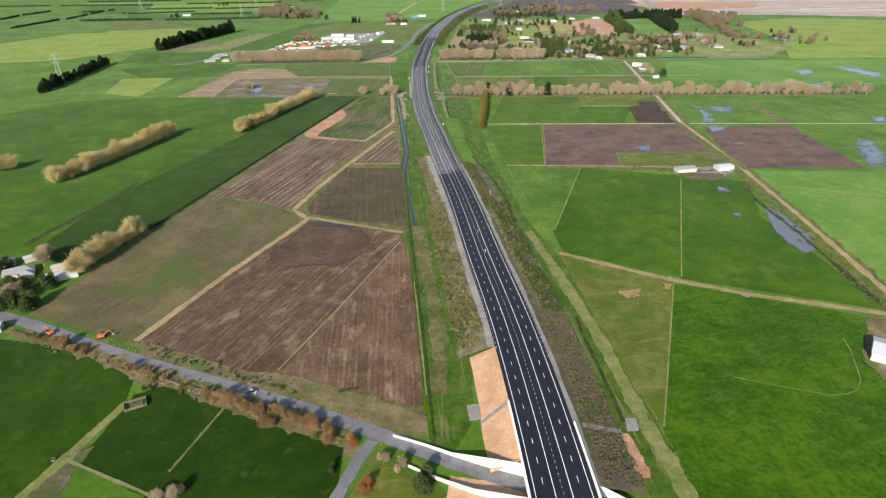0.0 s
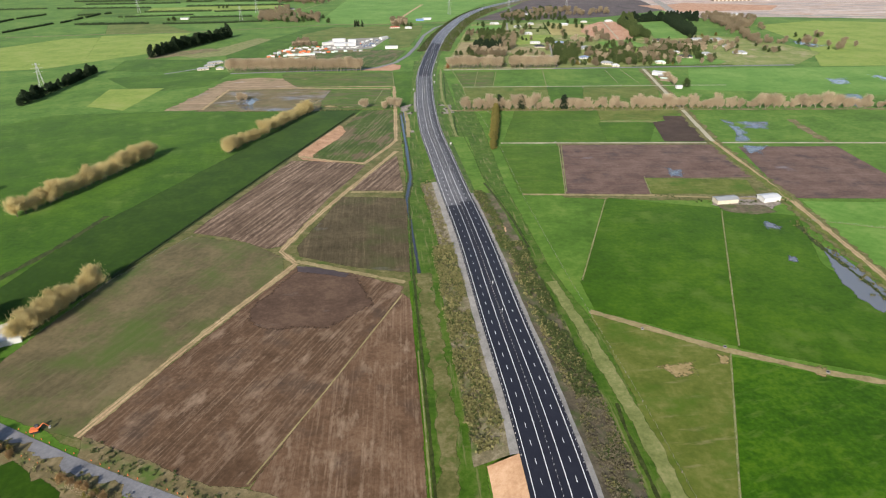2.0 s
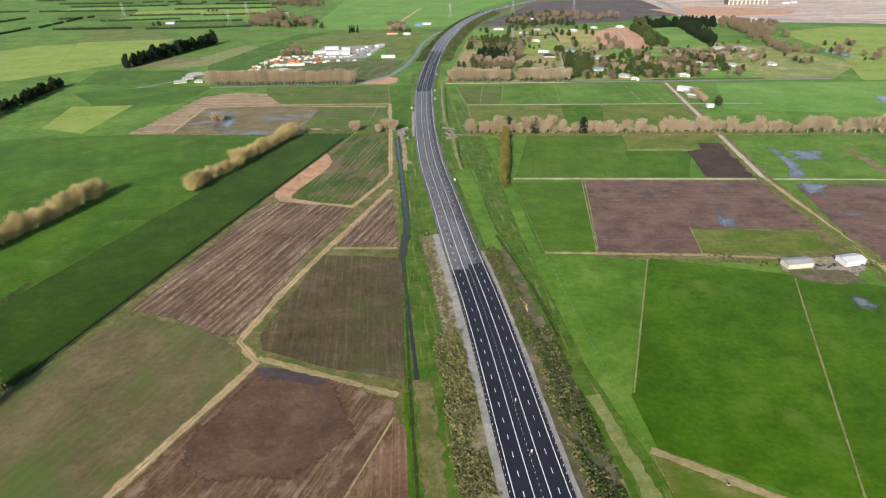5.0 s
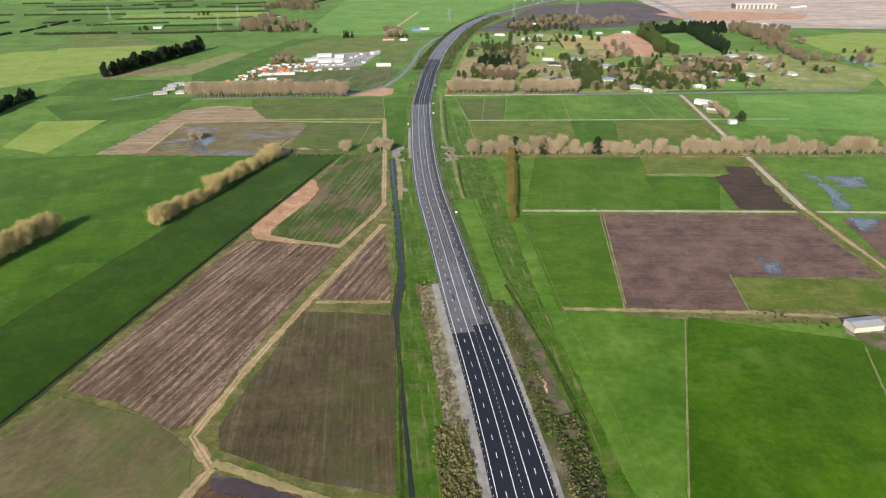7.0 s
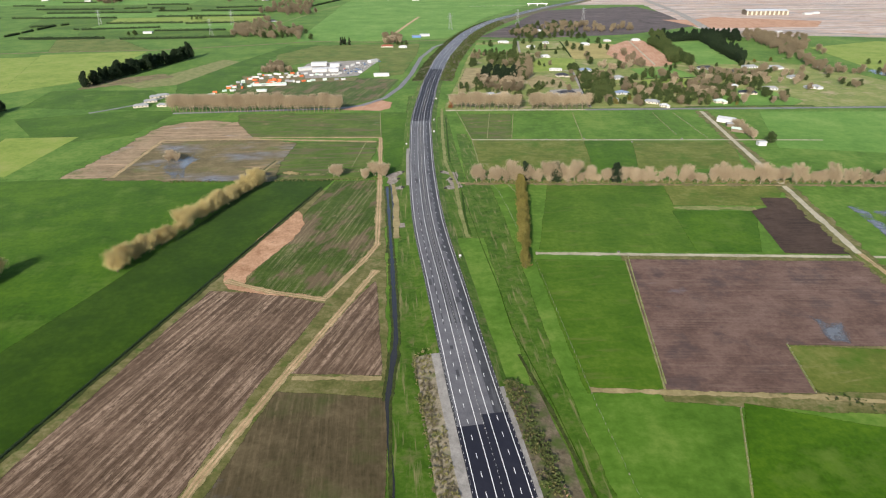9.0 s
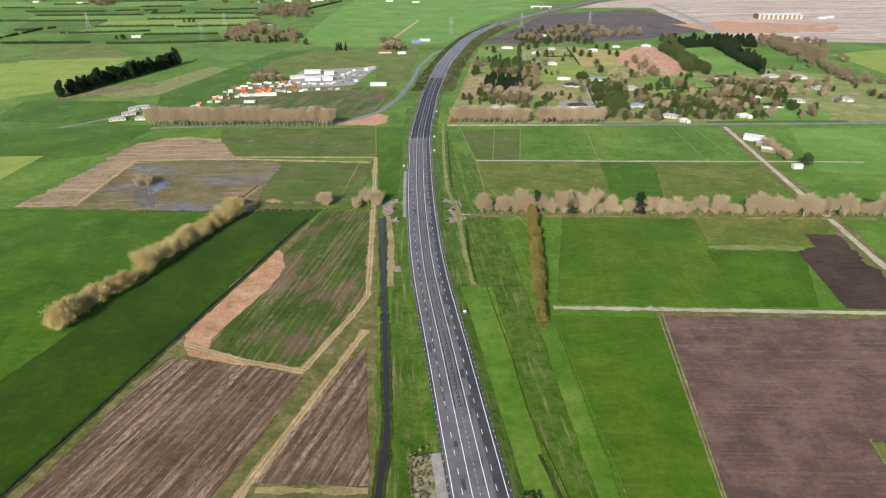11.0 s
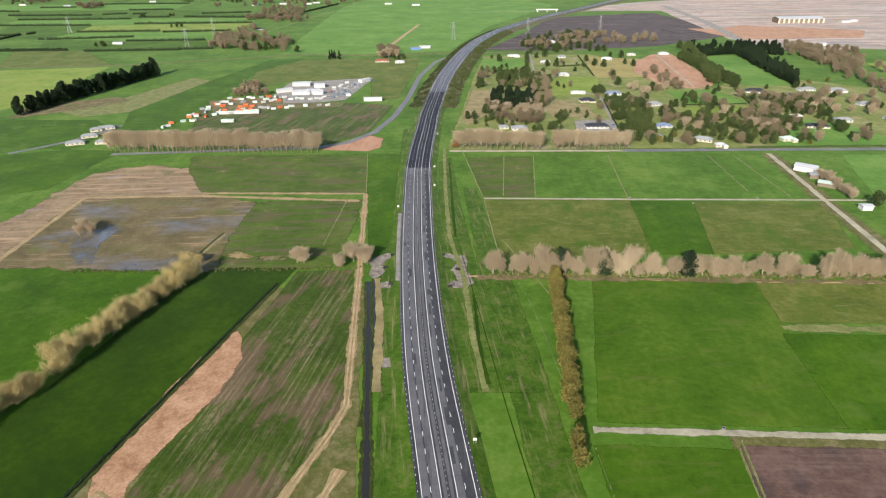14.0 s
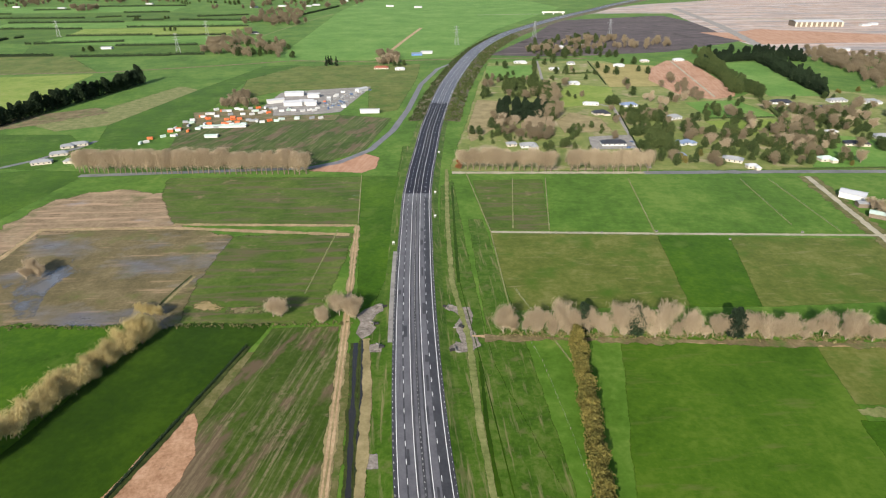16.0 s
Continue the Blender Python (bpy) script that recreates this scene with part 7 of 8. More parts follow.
field("bare_strip", [(-135.7, 1077.3), (-94.7, 1127.9), (-77.3, 1112.7), (-78.4, 1082.1), (-87.6, 1071.2)], CLAY_FAR, 0.1, "bare brown gravel turning area", 1.0, "bare ground")
strip("side_road", [(12.6, 1675.5), (-24.2, 1598.0), (-48.0, 1467.0), (-58.5, 1308.3), (-70.1, 1210.8), (-87.4, 1139.0), (-113.0, 1099.8), (-139.7, 1083.9), (-347.2, 1067.7)], 7.5, LANE, 0.14, "pale grey side road", 0.08, "road")
strip("railway", [(-1025.4, 1556.8), (-766.5, 1591.1), (-595.8, 1596.3), (-403.0, 1655.5), (-290.8, 1696.0), (-142.6, 1673.8), (0.5, 1694.8), (156.0, 1696.7), (256.6, 1683.4)], 9, ROUGH, 0.1, "brown railway corridor", 0.3, "railway")
strip("street", [(-456.2, 1073.8), (-436.9, 1092.7), (-417.5, 1114.4), (-395.8, 1157.2), (-390.7, 1182.0)], 6, LANE, 0.12, "narrow country road", 0.1, "road")
strip("farm_track", [(-365.4, 2580.7), (-403.2, 2373.9), (-445.5, 2080.1), (-461.8, 1911.7)], 5, DRY_GREEN, 0.12, "pale farm track")
strip("farm_track", [(-74.9, 2179.9), (-103.8, 1952.2), (-121.7, 1791.3)], 8, TRACK, 0.12, "sandy farm track")
strip("farm_track", [(83.1, 2491.1), (279.5, 2501.4), (349.0, 2510.1)], 7, STONE_TRACK, 0.12, "pale farm track")
for pts in ([(-953.1, 1960.0), (-939.7, 1958.9)], [(-933.0, 1958.4), (-743.6, 1987.9)], [(-743.4, 1766.2), (-552.4, 1773.2)], [(-555.3, 1780.4), (-486.7, 1782.4)], [(-989.0, 1790.4), (-788.8, 1783.1)], [(-728.0, 1916.1), (-550.2, 1918.8)], [(-1108.8, 2028.0), (-1051.1, 2052.2)], [(-1043.5, 2061.5), (-1032.5, 2080.8)], [(-1303.6, 2264.2), (-979.3, 2244.9)], [(-934.7, 2092.8), (-725.5, 2095.0)],
            [(-709.0, 2072.6), (-544.0, 2089.1)], [(-1283.5, 2410.5), (-941.4, 2403.1)], [(-1097.7, 2546.3), (-1031.0, 2572.6)], [(-1003.6, 2552.3), (-965.1, 2564.8)], [(-937.5, 2447.8), (-847.4, 2453.3)], [(-798.2, 2447.8), (-565.4, 2406.6)], [(-871.3, 2272.1), (-540.3, 2264.4)], [(-1086.4, 2707.7), (-934.9, 2708.1)], [(-1470.3, 2838.3), (-1342.1, 2843.0)], [(-1583.7, 2711.4), (-1459.3, 2696.2)],
            [(-1398.7, 2963.7), (-971.6, 2951.8)], [(-1398.9, 2547.5), (-1125.8, 2532.9)], [(-779.5, 2543.0), (-631.7, 2577.5)], [(-464.6, 2506.0), (-389.8, 2846.9)]):
    hedge(pts, 6.0, 4.5, DARK_HEDGE, "long clipped dark shelter hedge", 8, 1.4, group="shelter hedges")
for pts in ([(-1247.1, 1846.5), (-1253.5, 1948.6)], [(-1254.4, 1964.1), (-1232.1, 2074.8)], [(-1086.0, 1640.0), (-1064.6, 1821.2)], [(-1050.3, 1832.8), (-1049.9, 1889.3)], [(-1052.9, 1904.5), (-1051.3, 1949.5)], [(-1050.7, 1965.0), (-1053.5, 2047.0)], [(-1229.4, 1562.6), (-1165.7, 1719.7)], [(-1518.0, 2269.0), (-1349.0, 2281.1)], [(-973.0, 1781.9), (-787.2, 1782.6)], [(-1558.8, 1835.2), (-1441.5, 2039.7)], [(-1736.1, 2171.1), (-1532.8, 2232.1)]):
    hedge(pts, 6.0, 4.5, DARK_HEDGE, "long clipped dark shelter hedge", 8, 1.4, group="shelter hedges")
for pts, cover in (([(-747.4, 1773.3), (-486.7, 1782.4), (-399.1, 1643.8), (-598.5, 1601.7)], PASTURE), ([(-898.7, 1790.9), (-750.8, 1773.6), (-608.6, 1602.3), (-806.8, 1593.5)], OLIVE), ([(-933.0, 1958.4), (-743.6, 1987.9), (-728.0, 1916.1), (-550.2, 1918.8), (-491.7, 1789.9), (-747.4, 1773.3), (-855.8, 1794.9)], LUSH_LIGHT), ([(-931.8, 2092.5), (-544.0, 2089.1), (-467.2, 1929.2), (-732.3, 1924.9), (-938.7, 1967.7)], BRIGHT), ([(-1205.3, 2254.6), (-979.3, 2244.9), (-934.7, 2092.8), (-958.9, 1969.4), (-1102.0, 1981.0)], LUSH_LIGHT),
                   ([(-971.4, 2244.1), (-540.3, 2264.4), (-547.6, 2100.1), (-938.0, 2103.6)], YELLOW), ([(-1284.8, 2425.3), (-565.4, 2406.6), (-544.2, 2277.8), (-978.4, 2257.3), (-1247.0, 2271.2)], BRIGHT), ([(-1500.6, 2701.2), (-934.9, 2708.1), (-608.1, 2557.1), (-569.9, 2422.3), (-1295.1, 2441.3)], LUSH_LIGHT), ([(-1922.4, 3011.8), (-971.6, 2951.8), (-943.4, 2729.0), (-1640.5, 2737.6)], BRIGHT)):
    field("paddock", pts, cover, 0.05, "distant green paddock between shelter hedges", 2.0, step=30)
wood(FAR_BARE, [(-490.6, 1818.8), (-485.5, 1872.4), (-468.1, 1912.2), (-471.1, 1983.4), (-435.5, 1926.6), (-388.0, 1864.8), (-361.8, 1809.2), (-494.0, 2105.9), (-505.9, 2054.5), (-363.9, 1862.9)], "leafless tree round a farmstead", 4, 9, (0.9, 1.4))
wood(EVERGREEN, [(-471.9, 1912.5), (-384.7, 1789.2), (-342.3, 1822.6), (-361.8, 1766.5), (-424.9, 1792.1)], "dark evergreen round a farmstead", 3, 7, (0.8, 1.2))
wood(FAR_BARE, [(-503.1, 2355.8), (-477.6, 2382.1), (-544.3, 2389.4), (-447.3, 2321.7), (-560.8, 2362.0)], "leafless tree in a far grove", 6, 16, (1.0, 1.6))
wood(FAR_BARE, [(-1263.7, 2790.5), (-1324.2, 2884.5), (-1266.4, 2833.0)], "leafless tree in a far grove", 6, 18, (1.2, 1.8))
wood(EVERGREEN, [(-927.2, 2462.2), (-848.7, 2485.0), (-724.8, 2184.0), (-752.5, 1846.0), (-1744.3, 3138.4), (-1001.8, 3030.4), (-906.5, 3068.3)], "dark evergreen in far fields", 3, 8, (0.9, 1.4))
for x, y in [(-220.1, 1638.0), (-212.0, 1643.1), (-202.0, 1636.8), (-218.1, 1649.3)]:
    tree(CONIFER, x, y, 1.15, 1.0, "tall dark conifer beside the railway", group="railway conifers")
tree(EVERGREEN, *(-300.3, 1728.5), 1.6, 0.9, "broad dark evergreen beside the railway")
grove(BARE, [(-132.5, 1655.3), (-111.7, 1671.7), (-100.2, 1653.2)], "leafless tree round a farmhouse", "farmhouse trees", 3, 6, (0.9, 1.3))
grove(EVERGREEN, [(-90.5, 1629.6)], "dark evergreen by a farmhouse", "farmhouse trees", 3, 5, (0.8, 1.1))
tree_row(BARE, [(-301.6, 1344.0), (-261.6, 1348.6)], 7, "brown leafless tree beside a yard", "yard trees", (0.7, 0.9), 4)
house(*(-120.5, 1604.1), 24, 10, 0, ROOF_RED, CREAM, "red-roofed farmhouse beside the railway line")
house(*(-87.9, 1591.4), 16, 9, 0, ROOF_WHITE, WHITE, "white-roofed farm cottage with pale cream walls")
shed(*(-48.2, 1764.5), 22, 12, 0, label="white farm shed by the railway")
shed(*(-66.0, 1745.2), 20, 12, 0, ROOF_BLUE, BLUE, "blue farm shed by the railway")
shed(*(-725.9, 1875.1), 22, 10, 0, label="white farm shed in far fields")
house(*(-479.8, 2104.6), 22, 12, 20, ROOF_DARK, WHITE, "dark-roofed farmhouse among bare trees")
house(*(-482.1, 1880.2), 22, 12, 20, ROOF_DARK, CREAM, "dark-roofed farmhouse among bare trees")
for p, w, tn in (((-403.6, 1105.2), 18, 20), ((-402.4, 1132.2), 16, 25), ((-400.3, 1165.5), 18, 25), ((-408.0, 1157.6), 12, 25), ((-376.2, 1107.9), 12, 5)):
    house(*p, w, 8, tn, ROOF_GREY, CREAM, "grey-roofed house beside a country road", group="roadside houses")
wood(FAR_BARE, [(-1635.9, 3020.8), (-1644.8, 3123.9), (-1605.4, 3172.1), (-731.0, 2848.9), (-673.3, 2933.6), (-555.1, 2869.9), (-463.2, 2812.3), (-405.1, 2943.6), (-1239.2, 3172.6), (-1129.6, 3184.1), (-1348.0, 3161.2)], "leafless tree in distant gardens", 6, 40, (1.1, 1.8))
wood(EVERGREEN, [(-1823.5, 3261.4), (-1608.1, 3257.6), (-1470.5, 3265.7), (-1008.1, 3165.4), (-820.4, 3004.0), (-544.8, 3014.5), (-444.0, 3051.8), (-324.5, 3144.2), (-707.8, 3147.3)], "dark evergreen in distant gardens", 5, 45, (1.2, 1.9))
for p in ((-1614.3, 2969.7)), ((-1401.9, 2894.9)), ((-689.2, 2843.2)), ((-597.0, 2875.8)), ((-481.2, 2906.2)), ((-207.7, 2821.5)), ((-106.6, 2763.5)), ((-503.1, 2862.7)), ((-403.6, 3072.6)), ((-1152.1, 3052.3)):
    shed(*p, 26, 12, 0, label="distant white-roofed farm building", group="distant buildings")
for p in (((-947.4, 2083.5)), ((-567.2, 2030.0)), ((-548.5, 1808.4)), ((182.8, 1945.9)), ((353.1, 1968.3)), ((11.4, 1873.6)), ((-591.7, 971.3))):
    pylon(*p, 20)

# depot yard
field("yard", [(-247.9, 1325.8), (-244.4, 1417.7), (-199.0, 1434.5), (-123.0, 1454.5), (-145.2, 1303.2), (-171.8, 1292.7), (-233.0, 1284.0)], GRAVEL, 0.1, "grey gravel depot yard", 1.0, "paving")
field("yard", [(-328.5, 1305.3), (-236.7, 1325.3), (-226.0, 1283.7), (-142.4, 1285.8), (-145.8, 1263.9), (-246.3, 1257.4), (-302.5, 1244.1)], ROUGH, 0.1, "bare clay storage yard", 1.0, "paving")
for p, w, d, tn in (((-223.0, 1401.8), 26, 12, 4), ((-211.4, 1343.1), 24, 14, 6), ((-195.3, 1348.8), 18, 13, 8), ((-238.9, 1357.4), 22, 9, 30), ((-193.5, 1389.6), 16, 10, 0), ((-187.2, 1342.0), 14, 12, 5), ((-131.7, 1423.4), 18, 8, 50), ((-105.1, 1295.6), 24, 6, 0)):
    shed(*p, w, d, tn, label="large white-roofed depot shed", high=4.5, group="depot sheds")
for p, w in (((-277.4, 1233.1), 34), ((-254.2, 1234.7), 24), ((-268.1, 1192.9), 14)):
    shed(*p, w, 6, 3, ROOF_GREEN, WHITE, "long pale green tunnel shed beside the yard", 2.6, "tunnel sheds")
paints = [(WHITE, "white steel shipping container in a yard"), (ORANGE, "orange steel shipping container in a yard"), (ROOF_GREEN, "pale green steel shipping container in a yard"), (ROOF_GREY, "grey steel shipping container in a yard")]
for spots, weights in (([(-218.9, 1312.4), (-206.6, 1305.9), (-188.5, 1305.1), (-173.4, 1361.0), (-170.5, 1388.4), (-160.9, 1402.4), (-141.7, 1327.3), (-175.2, 1310.4), (-236.7, 1325.3), (-240.9, 1313.3)], (6, 1, 1, 3)),
                       ([(-309.2, 1281.6), (-304.6, 1298.4), (-289.9, 1286.4), (-290.4, 1309.5), (-281.3, 1315.1), (-256.8, 1293.5), (-250.2, 1307.8), (-263.3, 1268.7), (-273.8, 1269.2), (-253.1, 1257.7), (-296.3, 1264.7), (-262.8, 1326.5), (-237.7, 1301.3), (-299.7, 1315.9)], (3, 4, 1, 2)),
                       ([(-288.9, 1243.6), (-272.0, 1242.9), (-263.5, 1247.7), (-247.8, 1262.7), (-232.6, 1256.8), (-220.3, 1261.6), (-207.8, 1266.5), (-188.3, 1271.1), (-168.5, 1275.7), (-270.4, 1237.8), (-248.4, 1242.0), (-295.1, 1224.1)], (4, 1, 3, 2)), ([(-336.6, 1171.6), (-327.7, 1190.6), (-323.3, 1213.2), (-320.2, 1229.9), (-307.9, 1215.0), (-312.0, 1201.3), (-312.7, 1244.5), (-322.1, 1260.4)], (4, 1, 2, 2))):
    for x, y in spots:
        for _ in range(2):
            paint, what = rng.choices(paints, weights)[0]
            container(x + rng.gauss(0, 4), y + rng.gauss(0, 5), rng.choice((5, 8, 95, 40)), paint, what)
for i in range(64):
    f, g = rng.random(), rng.random()
    (ax, ay), (bx, by) = (-166.5, 1322.2), (-132.6, 1431.1)
    car(ax + (bx - ax) * f + rng.uniform(-14, 14), ay + (by - ay) * f + rng.uniform(-12, 12), 0.05, rng.choice((20, 110, 25)), rng.choice((WHITE, SILVER, WHITE, BLUE)), "parked vehicle in the depot yard", group="depot vehicles")
for x, y in [(183.5, 1157.7), (183.6, 1149.5), (174.8, 1138.0), (167.5, 1136.3), (179.3, 1137.9), (78.2, 1129.7), (82.0, 1137.2), (232.5, 1160.1), (242.6, 1163.9)]:
    car(x, y, 0.05, rng.uniform(0, 180), rng.choice((WHITE, SILVER, BLUE)), "parked car outside a house", group="house cars")

# lane: traffic, works and bushes
car(-88.5, 220.6, 0.13, -18, WHITE, "white car on the grey lane")
lane_axis = [p for p in lane_pts if -190 < p[0] < -25]
for i, (x, y) in enumerate(lane_axis[::1]):
    for side, chance in ((4.6, 0.75), (-4.6, 0.45)):
        if rng.random() < chance:
            cone = thing("traffic_cone", x + 0.3 * side, y + side, 0.0, 0, "orange traffic cone with a white band", "traffic cone", "lane cones")
            cv, cf = [], []
            tube(cv, cf, (0, 0, 0.03), (0, 0, 0.9), 0.24, 0.05, 8)
            piece("body", cv, cf, ORANGE, cone)
            bm = bmesh.new()
            box(bm, -0.3, 0.3, -0.3, 0.3, 0, 0.05)
            part("base", bm, RUBBER, cone)


def digger(x, y, turn, label):
    ob = thing("excavator", x, y, 0.1, turn, label, "excavator", "lane machines")
    for sy in (-1.1, 1.1):
        bm = bmesh.new()
        box(bm, -1.9, 1.9, sy - 0.3, sy + 0.3, 0, 0.8)
        bmesh.ops.bevel(bm, geom=bm.edges[:], offset=0.2, segments=2, affect="EDGES")
        part("track", bm, RUBBER, ob)
    bm = bmesh.new()
    box(bm, -2.0, 1.4, -1.3, 1.3, 0.9, 2.0)
    bmesh.ops.bevel(bm, geom=bm.edges[:], offset=0.15, segments=2, affect="EDGES")
    part("body", bm, ORANGE, ob)
    bm = bmesh.new()
    box(bm, 0.0, 1.5, 0.2, 1.2, 2.0, 3.0)
    part("cab", bm, glass, ob)
    v, f = [], []
    tube(v, f, (1.2, -0.3, 1.6), (3.8, -0.3, 4.0), 0.25, 0.2, 4)
    tube(v, f, (3.8, -0.3, 4.0), (5.6, -0.3, 1.6), 0.2, 0.15, 4)
    piece("boom", v, f, ORANGE, ob)
    bm = bmesh.new()
    box(bm, 5.2, 6.0, -0.8, 0.2, 0.8, 1.7)
    part("bucket", bm, STEEL, ob)


digger(*(-209.4, 270.4), 150, "orange excavator parked on the lane verge")
digger(*(-180.1, 266.5), 20, "orange excavator parked beside the field")
grove(GOLDEN, [(-87.9, 211.9), (-78.1, 208.0), (-71.3, 205.3), (-50.5, 191.3), (-122.6, 223.5), (-136.2, 231.2), (-193.9, 258.4), (-186.7, 255.8), (-216.1, 266.5), (-108.0, 219.2)], "golden-brown bush beside the lane", "lane bushes", 3, 2.2, (0.35, 0.7))
grove(LANE_BUSH, [(-191.7, 259.8), (-74.2, 201.9), (-81.7, 207.4), (-46.7, 189.6)], "russet-twigged bush beside the lane", "lane bushes", 2, 2.0, (0.35, 0.5))
grove(RUSSET, [(-36.9, 186.3), (-31.3, 165.9), (-202.6, 263.6), (-29.9, 163.2)], "russet-leaved bush beside the lane", "lane bushes", 2, 1.5, (0.4, 0.65))
grove(EVERGREEN, [(-9.9, 168.2), (-7.0, 164.1), (-11.9, 162.8)], "dark green evergreen beside the lane", "lane trees", 2, 2.0, (0.5, 0.8))
grove(EVERGREEN, [(-140.7, 223.1), (-43.9, 174.5)], "small dark green bush beside the lane", "lane trees", 2, 1.2, (0.2, 0.35))
grove(BARE, [(-19.8, 171.7), (-106.3, 160.8), (-98.9, 160.7), (-22.9, 178.4)], "leafless tree beside the lane", "lane trees", 2, 1.6, (0.3, 0.5))
grove(EVERGREEN, [(-254.1, 313.7), (-265.3, 320.7), (-237.7, 297.6), (-250.9, 298.0), (-244.1, 294.8), (-237.4, 319.8), (-282.7, 342.5)], "dark evergreen round the houses", "house trees", 3, 3, (0.8, 1.2))
grove(BARE, [(-251.5, 304.1), (-262.7, 361.2), (-260.5, 350.8)], "leafless tree near the houses", "house trees", 2, 2, (0.7, 0.95))
tree_row(WILLOW, [(-183.2, 832.4), (-171.4, 828.5)], 4, "pale leafless tree beside the field", "ditch trees", (0.5, 0.7))
grove(BARE, [(-105.7, 827.3), (-77.2, 824.0), (-68.1, 826.8), (-62.7, 826.7)], "leafless tree beside the drain", "ditch trees", 3, 2.5, (0.7, 1.0))
grove(BARE, [(-268.2, 875.7), (-272.7, 877.3)], "leafless tree in the wet field", "ditch trees", 2, 3, (0.6, 0.9))
hedge([(-41.2, 221.5), (-48.7, 219.7)], 1.2, 2.0, SHRUB_GREEN, "low green bramble hedge", 10, 0.6)
scrub("margin_scrub", [(x + rng.gauss(0, 2.2), y + rng.gauss(0, 2.2), 0.1) for x, y, *_ in along([(-152.7, 257.3), (-127.8, 244.9), (-93.2, 230.9), (-69.5, 220.2)], 0.9)], SHRUB_GREEN, "weedy green scrub beside the field", 0.8)
hedge([(-149.3, 236.6), (-129.1, 226.9), (-114.1, 221.7), (-93.5, 213.5)], 1.8, 3.0, BARE_TWIGS, "low leafless brown hedge beside the lane", 30, 0.4)
hedge([(-92.4, 214.3), (-76.5, 206.5), (-65.4, 200.7), (-44.2, 188.9)], 2.2, 3.0, RUSSET_TWIGS, "russet twiggy hedge beside the lane", 34, 0.4)
tree_row(LANE_BUSH, [(-107.7, 217.5), (-89.4, 210.6), (-72.1, 204.1), (-50.8, 195.2)], 4.0, "russet leafless bush beside the lane", "lane bushes", (0.32, 0.5), 1.5)
tree_row(LANE_BUSH, [(-154.4, 239.4), (-132.8, 230.1)], 5.0, "russet leafless bush beside the lane", "lane bushes", (0.25, 0.38), 1.2)
tree_row(LANE_BUSH, [(-201.7, 260.1), (-182.5, 252.6)], 5.0, "russet leafless bush beside the lane", "lane bushes", (0.28, 0.4), 1.2)
scrub("lane_scrub", [(x + rng.gauss(0, 2.4), y + rng.gauss(0, 2.4), 0.1) for x, y, *_ in along([(-216.3, 267.8), (-180.9, 253.3), (-147.4, 237.9), (-117.5, 224.9), (-90.2, 213.0), (-65.1, 202.3)], 0.8)], SHRUB, "brown scrub along the lane verge", 0.9)
hedge([(-231.5, 272.1), (-211.3, 263.3), (-189.1, 254.9)], 2.0, 3.0, RUSSET_TWIGS, "russet twiggy hedge beside the lane", 30, 0.4)
scrub("drive_scrub", [(x + rng.gauss(0, 3.5), y + rng.gauss(0, 3.5), 0.1) for x, y, *_ in along([(248.8, 468.8), (247.3, 377.0), (244.4, 338.2), (242.2, 281.4)], 1.5)], SHRUB, "brown scrub beside the farm drive", 1.0)
scrub("drive_scrub", [(x + rng.gauss(0, 2.0), y + rng.gauss(0, 2.0), 0.1) for x, y, *_ in along([(163.1, 526.7), (206.7, 505.0), (263.2, 509.7)], 1.2)], SHRUB_GREEN, "green scrub along the race", 0.9)
scrub("ditch_scrub", [(x + rng.gauss(0, 1.0), y + rng.gauss(0, 1.0), 0.1) for x, y, *_ in along([(-254.4, 816.7), (-192.3, 817.0), (-105.3, 817.0), (-62.4, 819.8)], 1.2)], SHRUB, "brown scrub along the field ditch", 0.9)
strip("windbreak_track", [(4.0, 806.5), (60.0, 803.0), (153.8, 797.0), (279.0, 791.6)], 2.0, TRACK, 0.1, "thin bare earth track beside the windbreak", 0.5, "track")
strip("windbreak_verge", [(10.6, 804.6), (153.8, 798.5), (279.0, 793.2), (542.5, 777.5)], 5.0, ROUGH, 0.1, "brown bare ground under the windbreak", 0.8, "verge")
scrub("windbreak_scrub", [(x + rng.gauss(0, 1.6), y + rng.gauss(0, 1.6), 0.1) for x, y, *_ in along([(20.5, 807.9), (218.3, 801.4), (311.8, 798.3)], 0.8)], SHRUB, "brown undergrowth of the windbreak", 1.4)
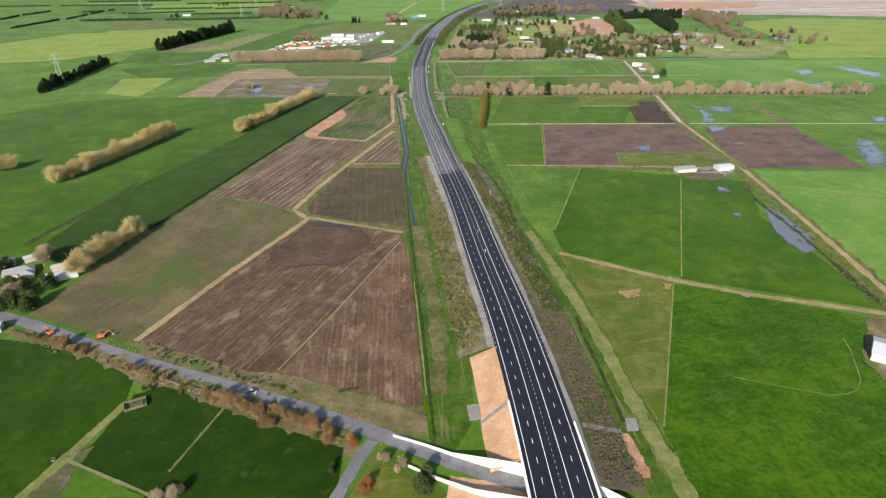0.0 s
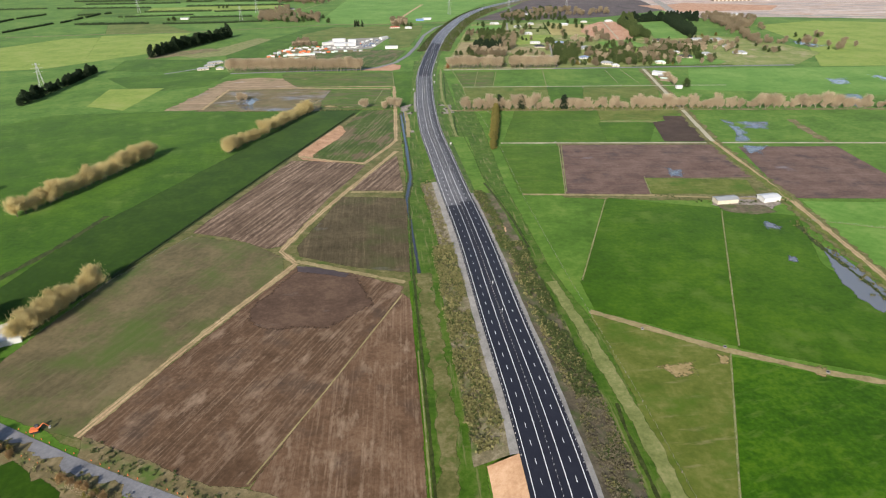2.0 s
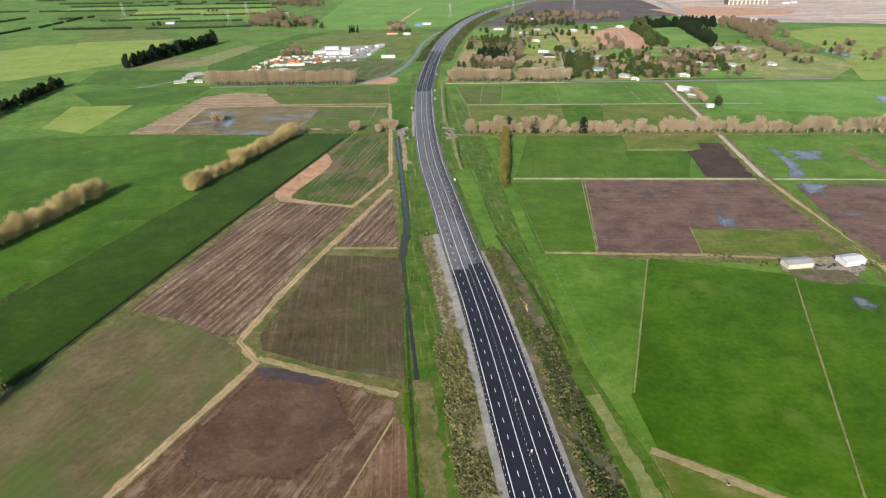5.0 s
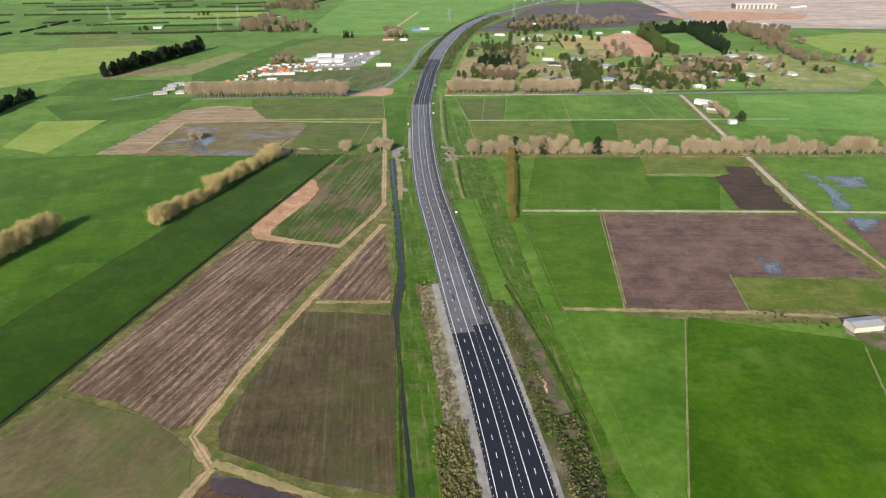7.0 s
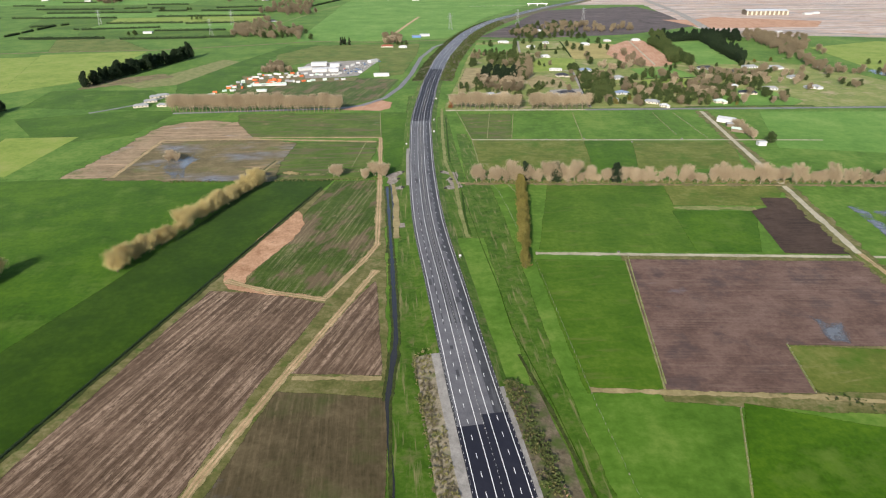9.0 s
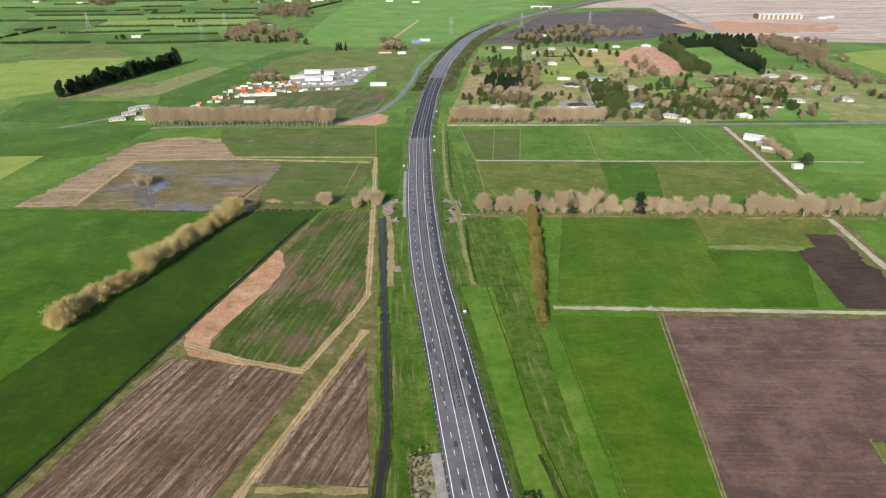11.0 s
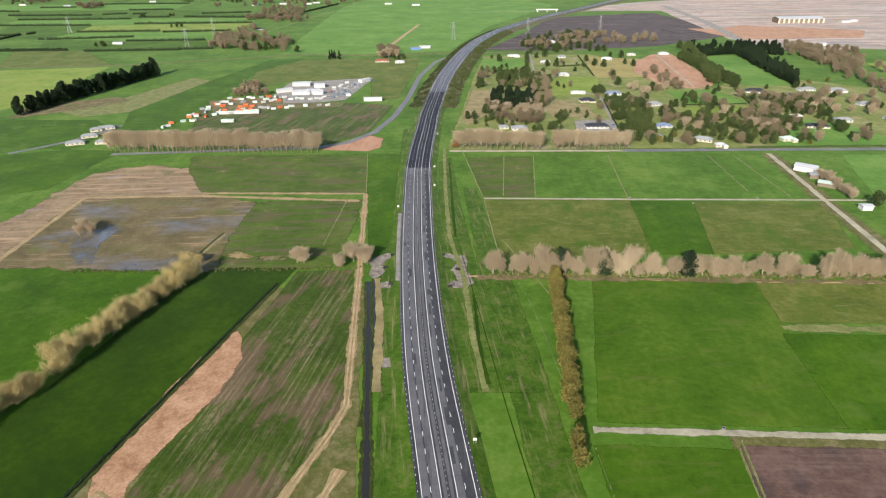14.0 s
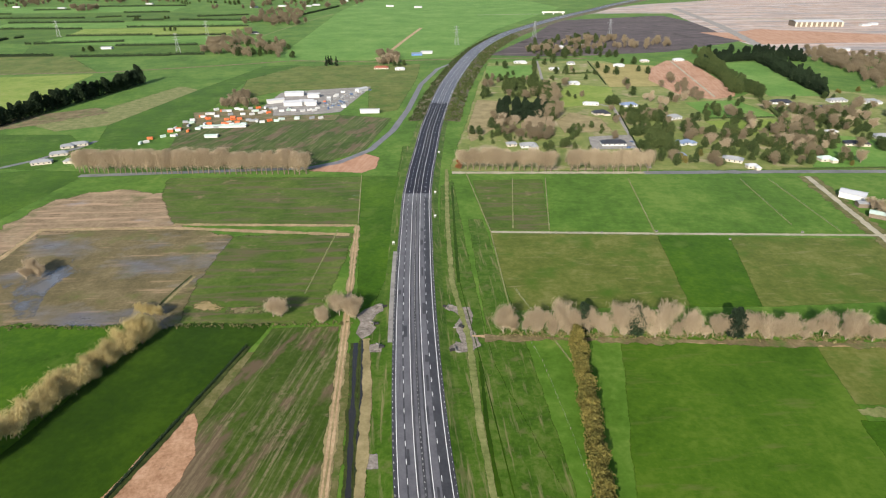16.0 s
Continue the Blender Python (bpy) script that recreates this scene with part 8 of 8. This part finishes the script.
# signs and boards beside the expressway
def sign(x, y, z, turn, w, label):
    ob = thing("road_sign", x, y, 0, turn, label, "road sign", "expressway signs")
    bm = bmesh.new()
    for s in (-1, 1):
        box(bm, s * w * 0.35 - 0.06, s * w * 0.35 + 0.06, 0.08, 0.2, z - 0.2, z + 2.0)
    part("posts", bm, STEEL, ob)
    bm = bmesh.new()
    box(bm, -w / 2, w / 2, -0.04, 0.06, z + 1.4, z + 2.7)
    part("board", bm, WHITE, ob)


# the last two, in the median, are added to stand in for glints
for y, d in ((660, 14.2), (960, 14.5), (915, -15.0), (1120, 14.0), (1010, 15.0), (350, 0.8), (381, 0.8)):
    x, yy, z = spot(S(y), d)
    sign(x, yy, z, 3, 0.6 if abs(d) < 2 else 1.6, "small white board, two standing for median glints")


def trough(x, y, wide, label):
    """A round concrete stock trough."""
    ob = thing("stock_trough", x, y, 0.05, 0, label, "trough", "stock troughs")
    v, f, n = [], [], 16
    for r, z in ((wide / 2, 0.0), (wide / 2, 0.7), (wide / 2 - 0.12, 0.7), (wide / 2 - 0.15, 0.15)):
        v += [(r * math.cos(6.2832 * i / n), r * math.sin(6.2832 * i / n), z) for i in range(n)]
    f = [(k * n + i, k * n + (i + 1) % n, (k + 1) * n + (i + 1) % n, (k + 1) * n + i) for k in range(3) for i in range(n)] + [tuple(3 * n + i for i in range(n))]
    piece("basin", v, f, STONE_GREY, ob)
    piece("water", [(p[0], p[1], 0.5) for p in v[2 * n:3 * n]], [tuple(range(n))], water, ob)


for x, y in [(108.8, 670.7), (587.2, 1408.5)] + [(101.7, 934.9), (141.2, 936.0), (187.8, 921.9), (243.1, 932.0)] + [(176.5, 299.0), (100.1, 337.1), (136.6, 320.0), (-157.7, 181.2)]:
    trough(x, y, rng.uniform(1.5, 2.0), "round concrete stock trough in a paddock")
ax, ay = (280.4, 2484.1)
overpass = thing("overpass", ax, ay, 0, -4, "white concrete overpass across the far expressway", "bridge")
bm = bmesh.new()
box(bm, -5, 62, -5, 5, 6.0, 7.5)
part("deck", bm, CONCRETE_WHITE, overpass)
for px in (0, 28, 57):
    bm = bmesh.new()
    box(bm, px - 1, px + 1, -4, 4, 0, 6.2)
    part("pier", bm, CONCRETE, overpass)
bm = bmesh.new()
box(bm, -5, 62, -5.3, -4.98, 7.0, 8.4)
part("parapet", bm, CONCRETE_WHITE, overpass)
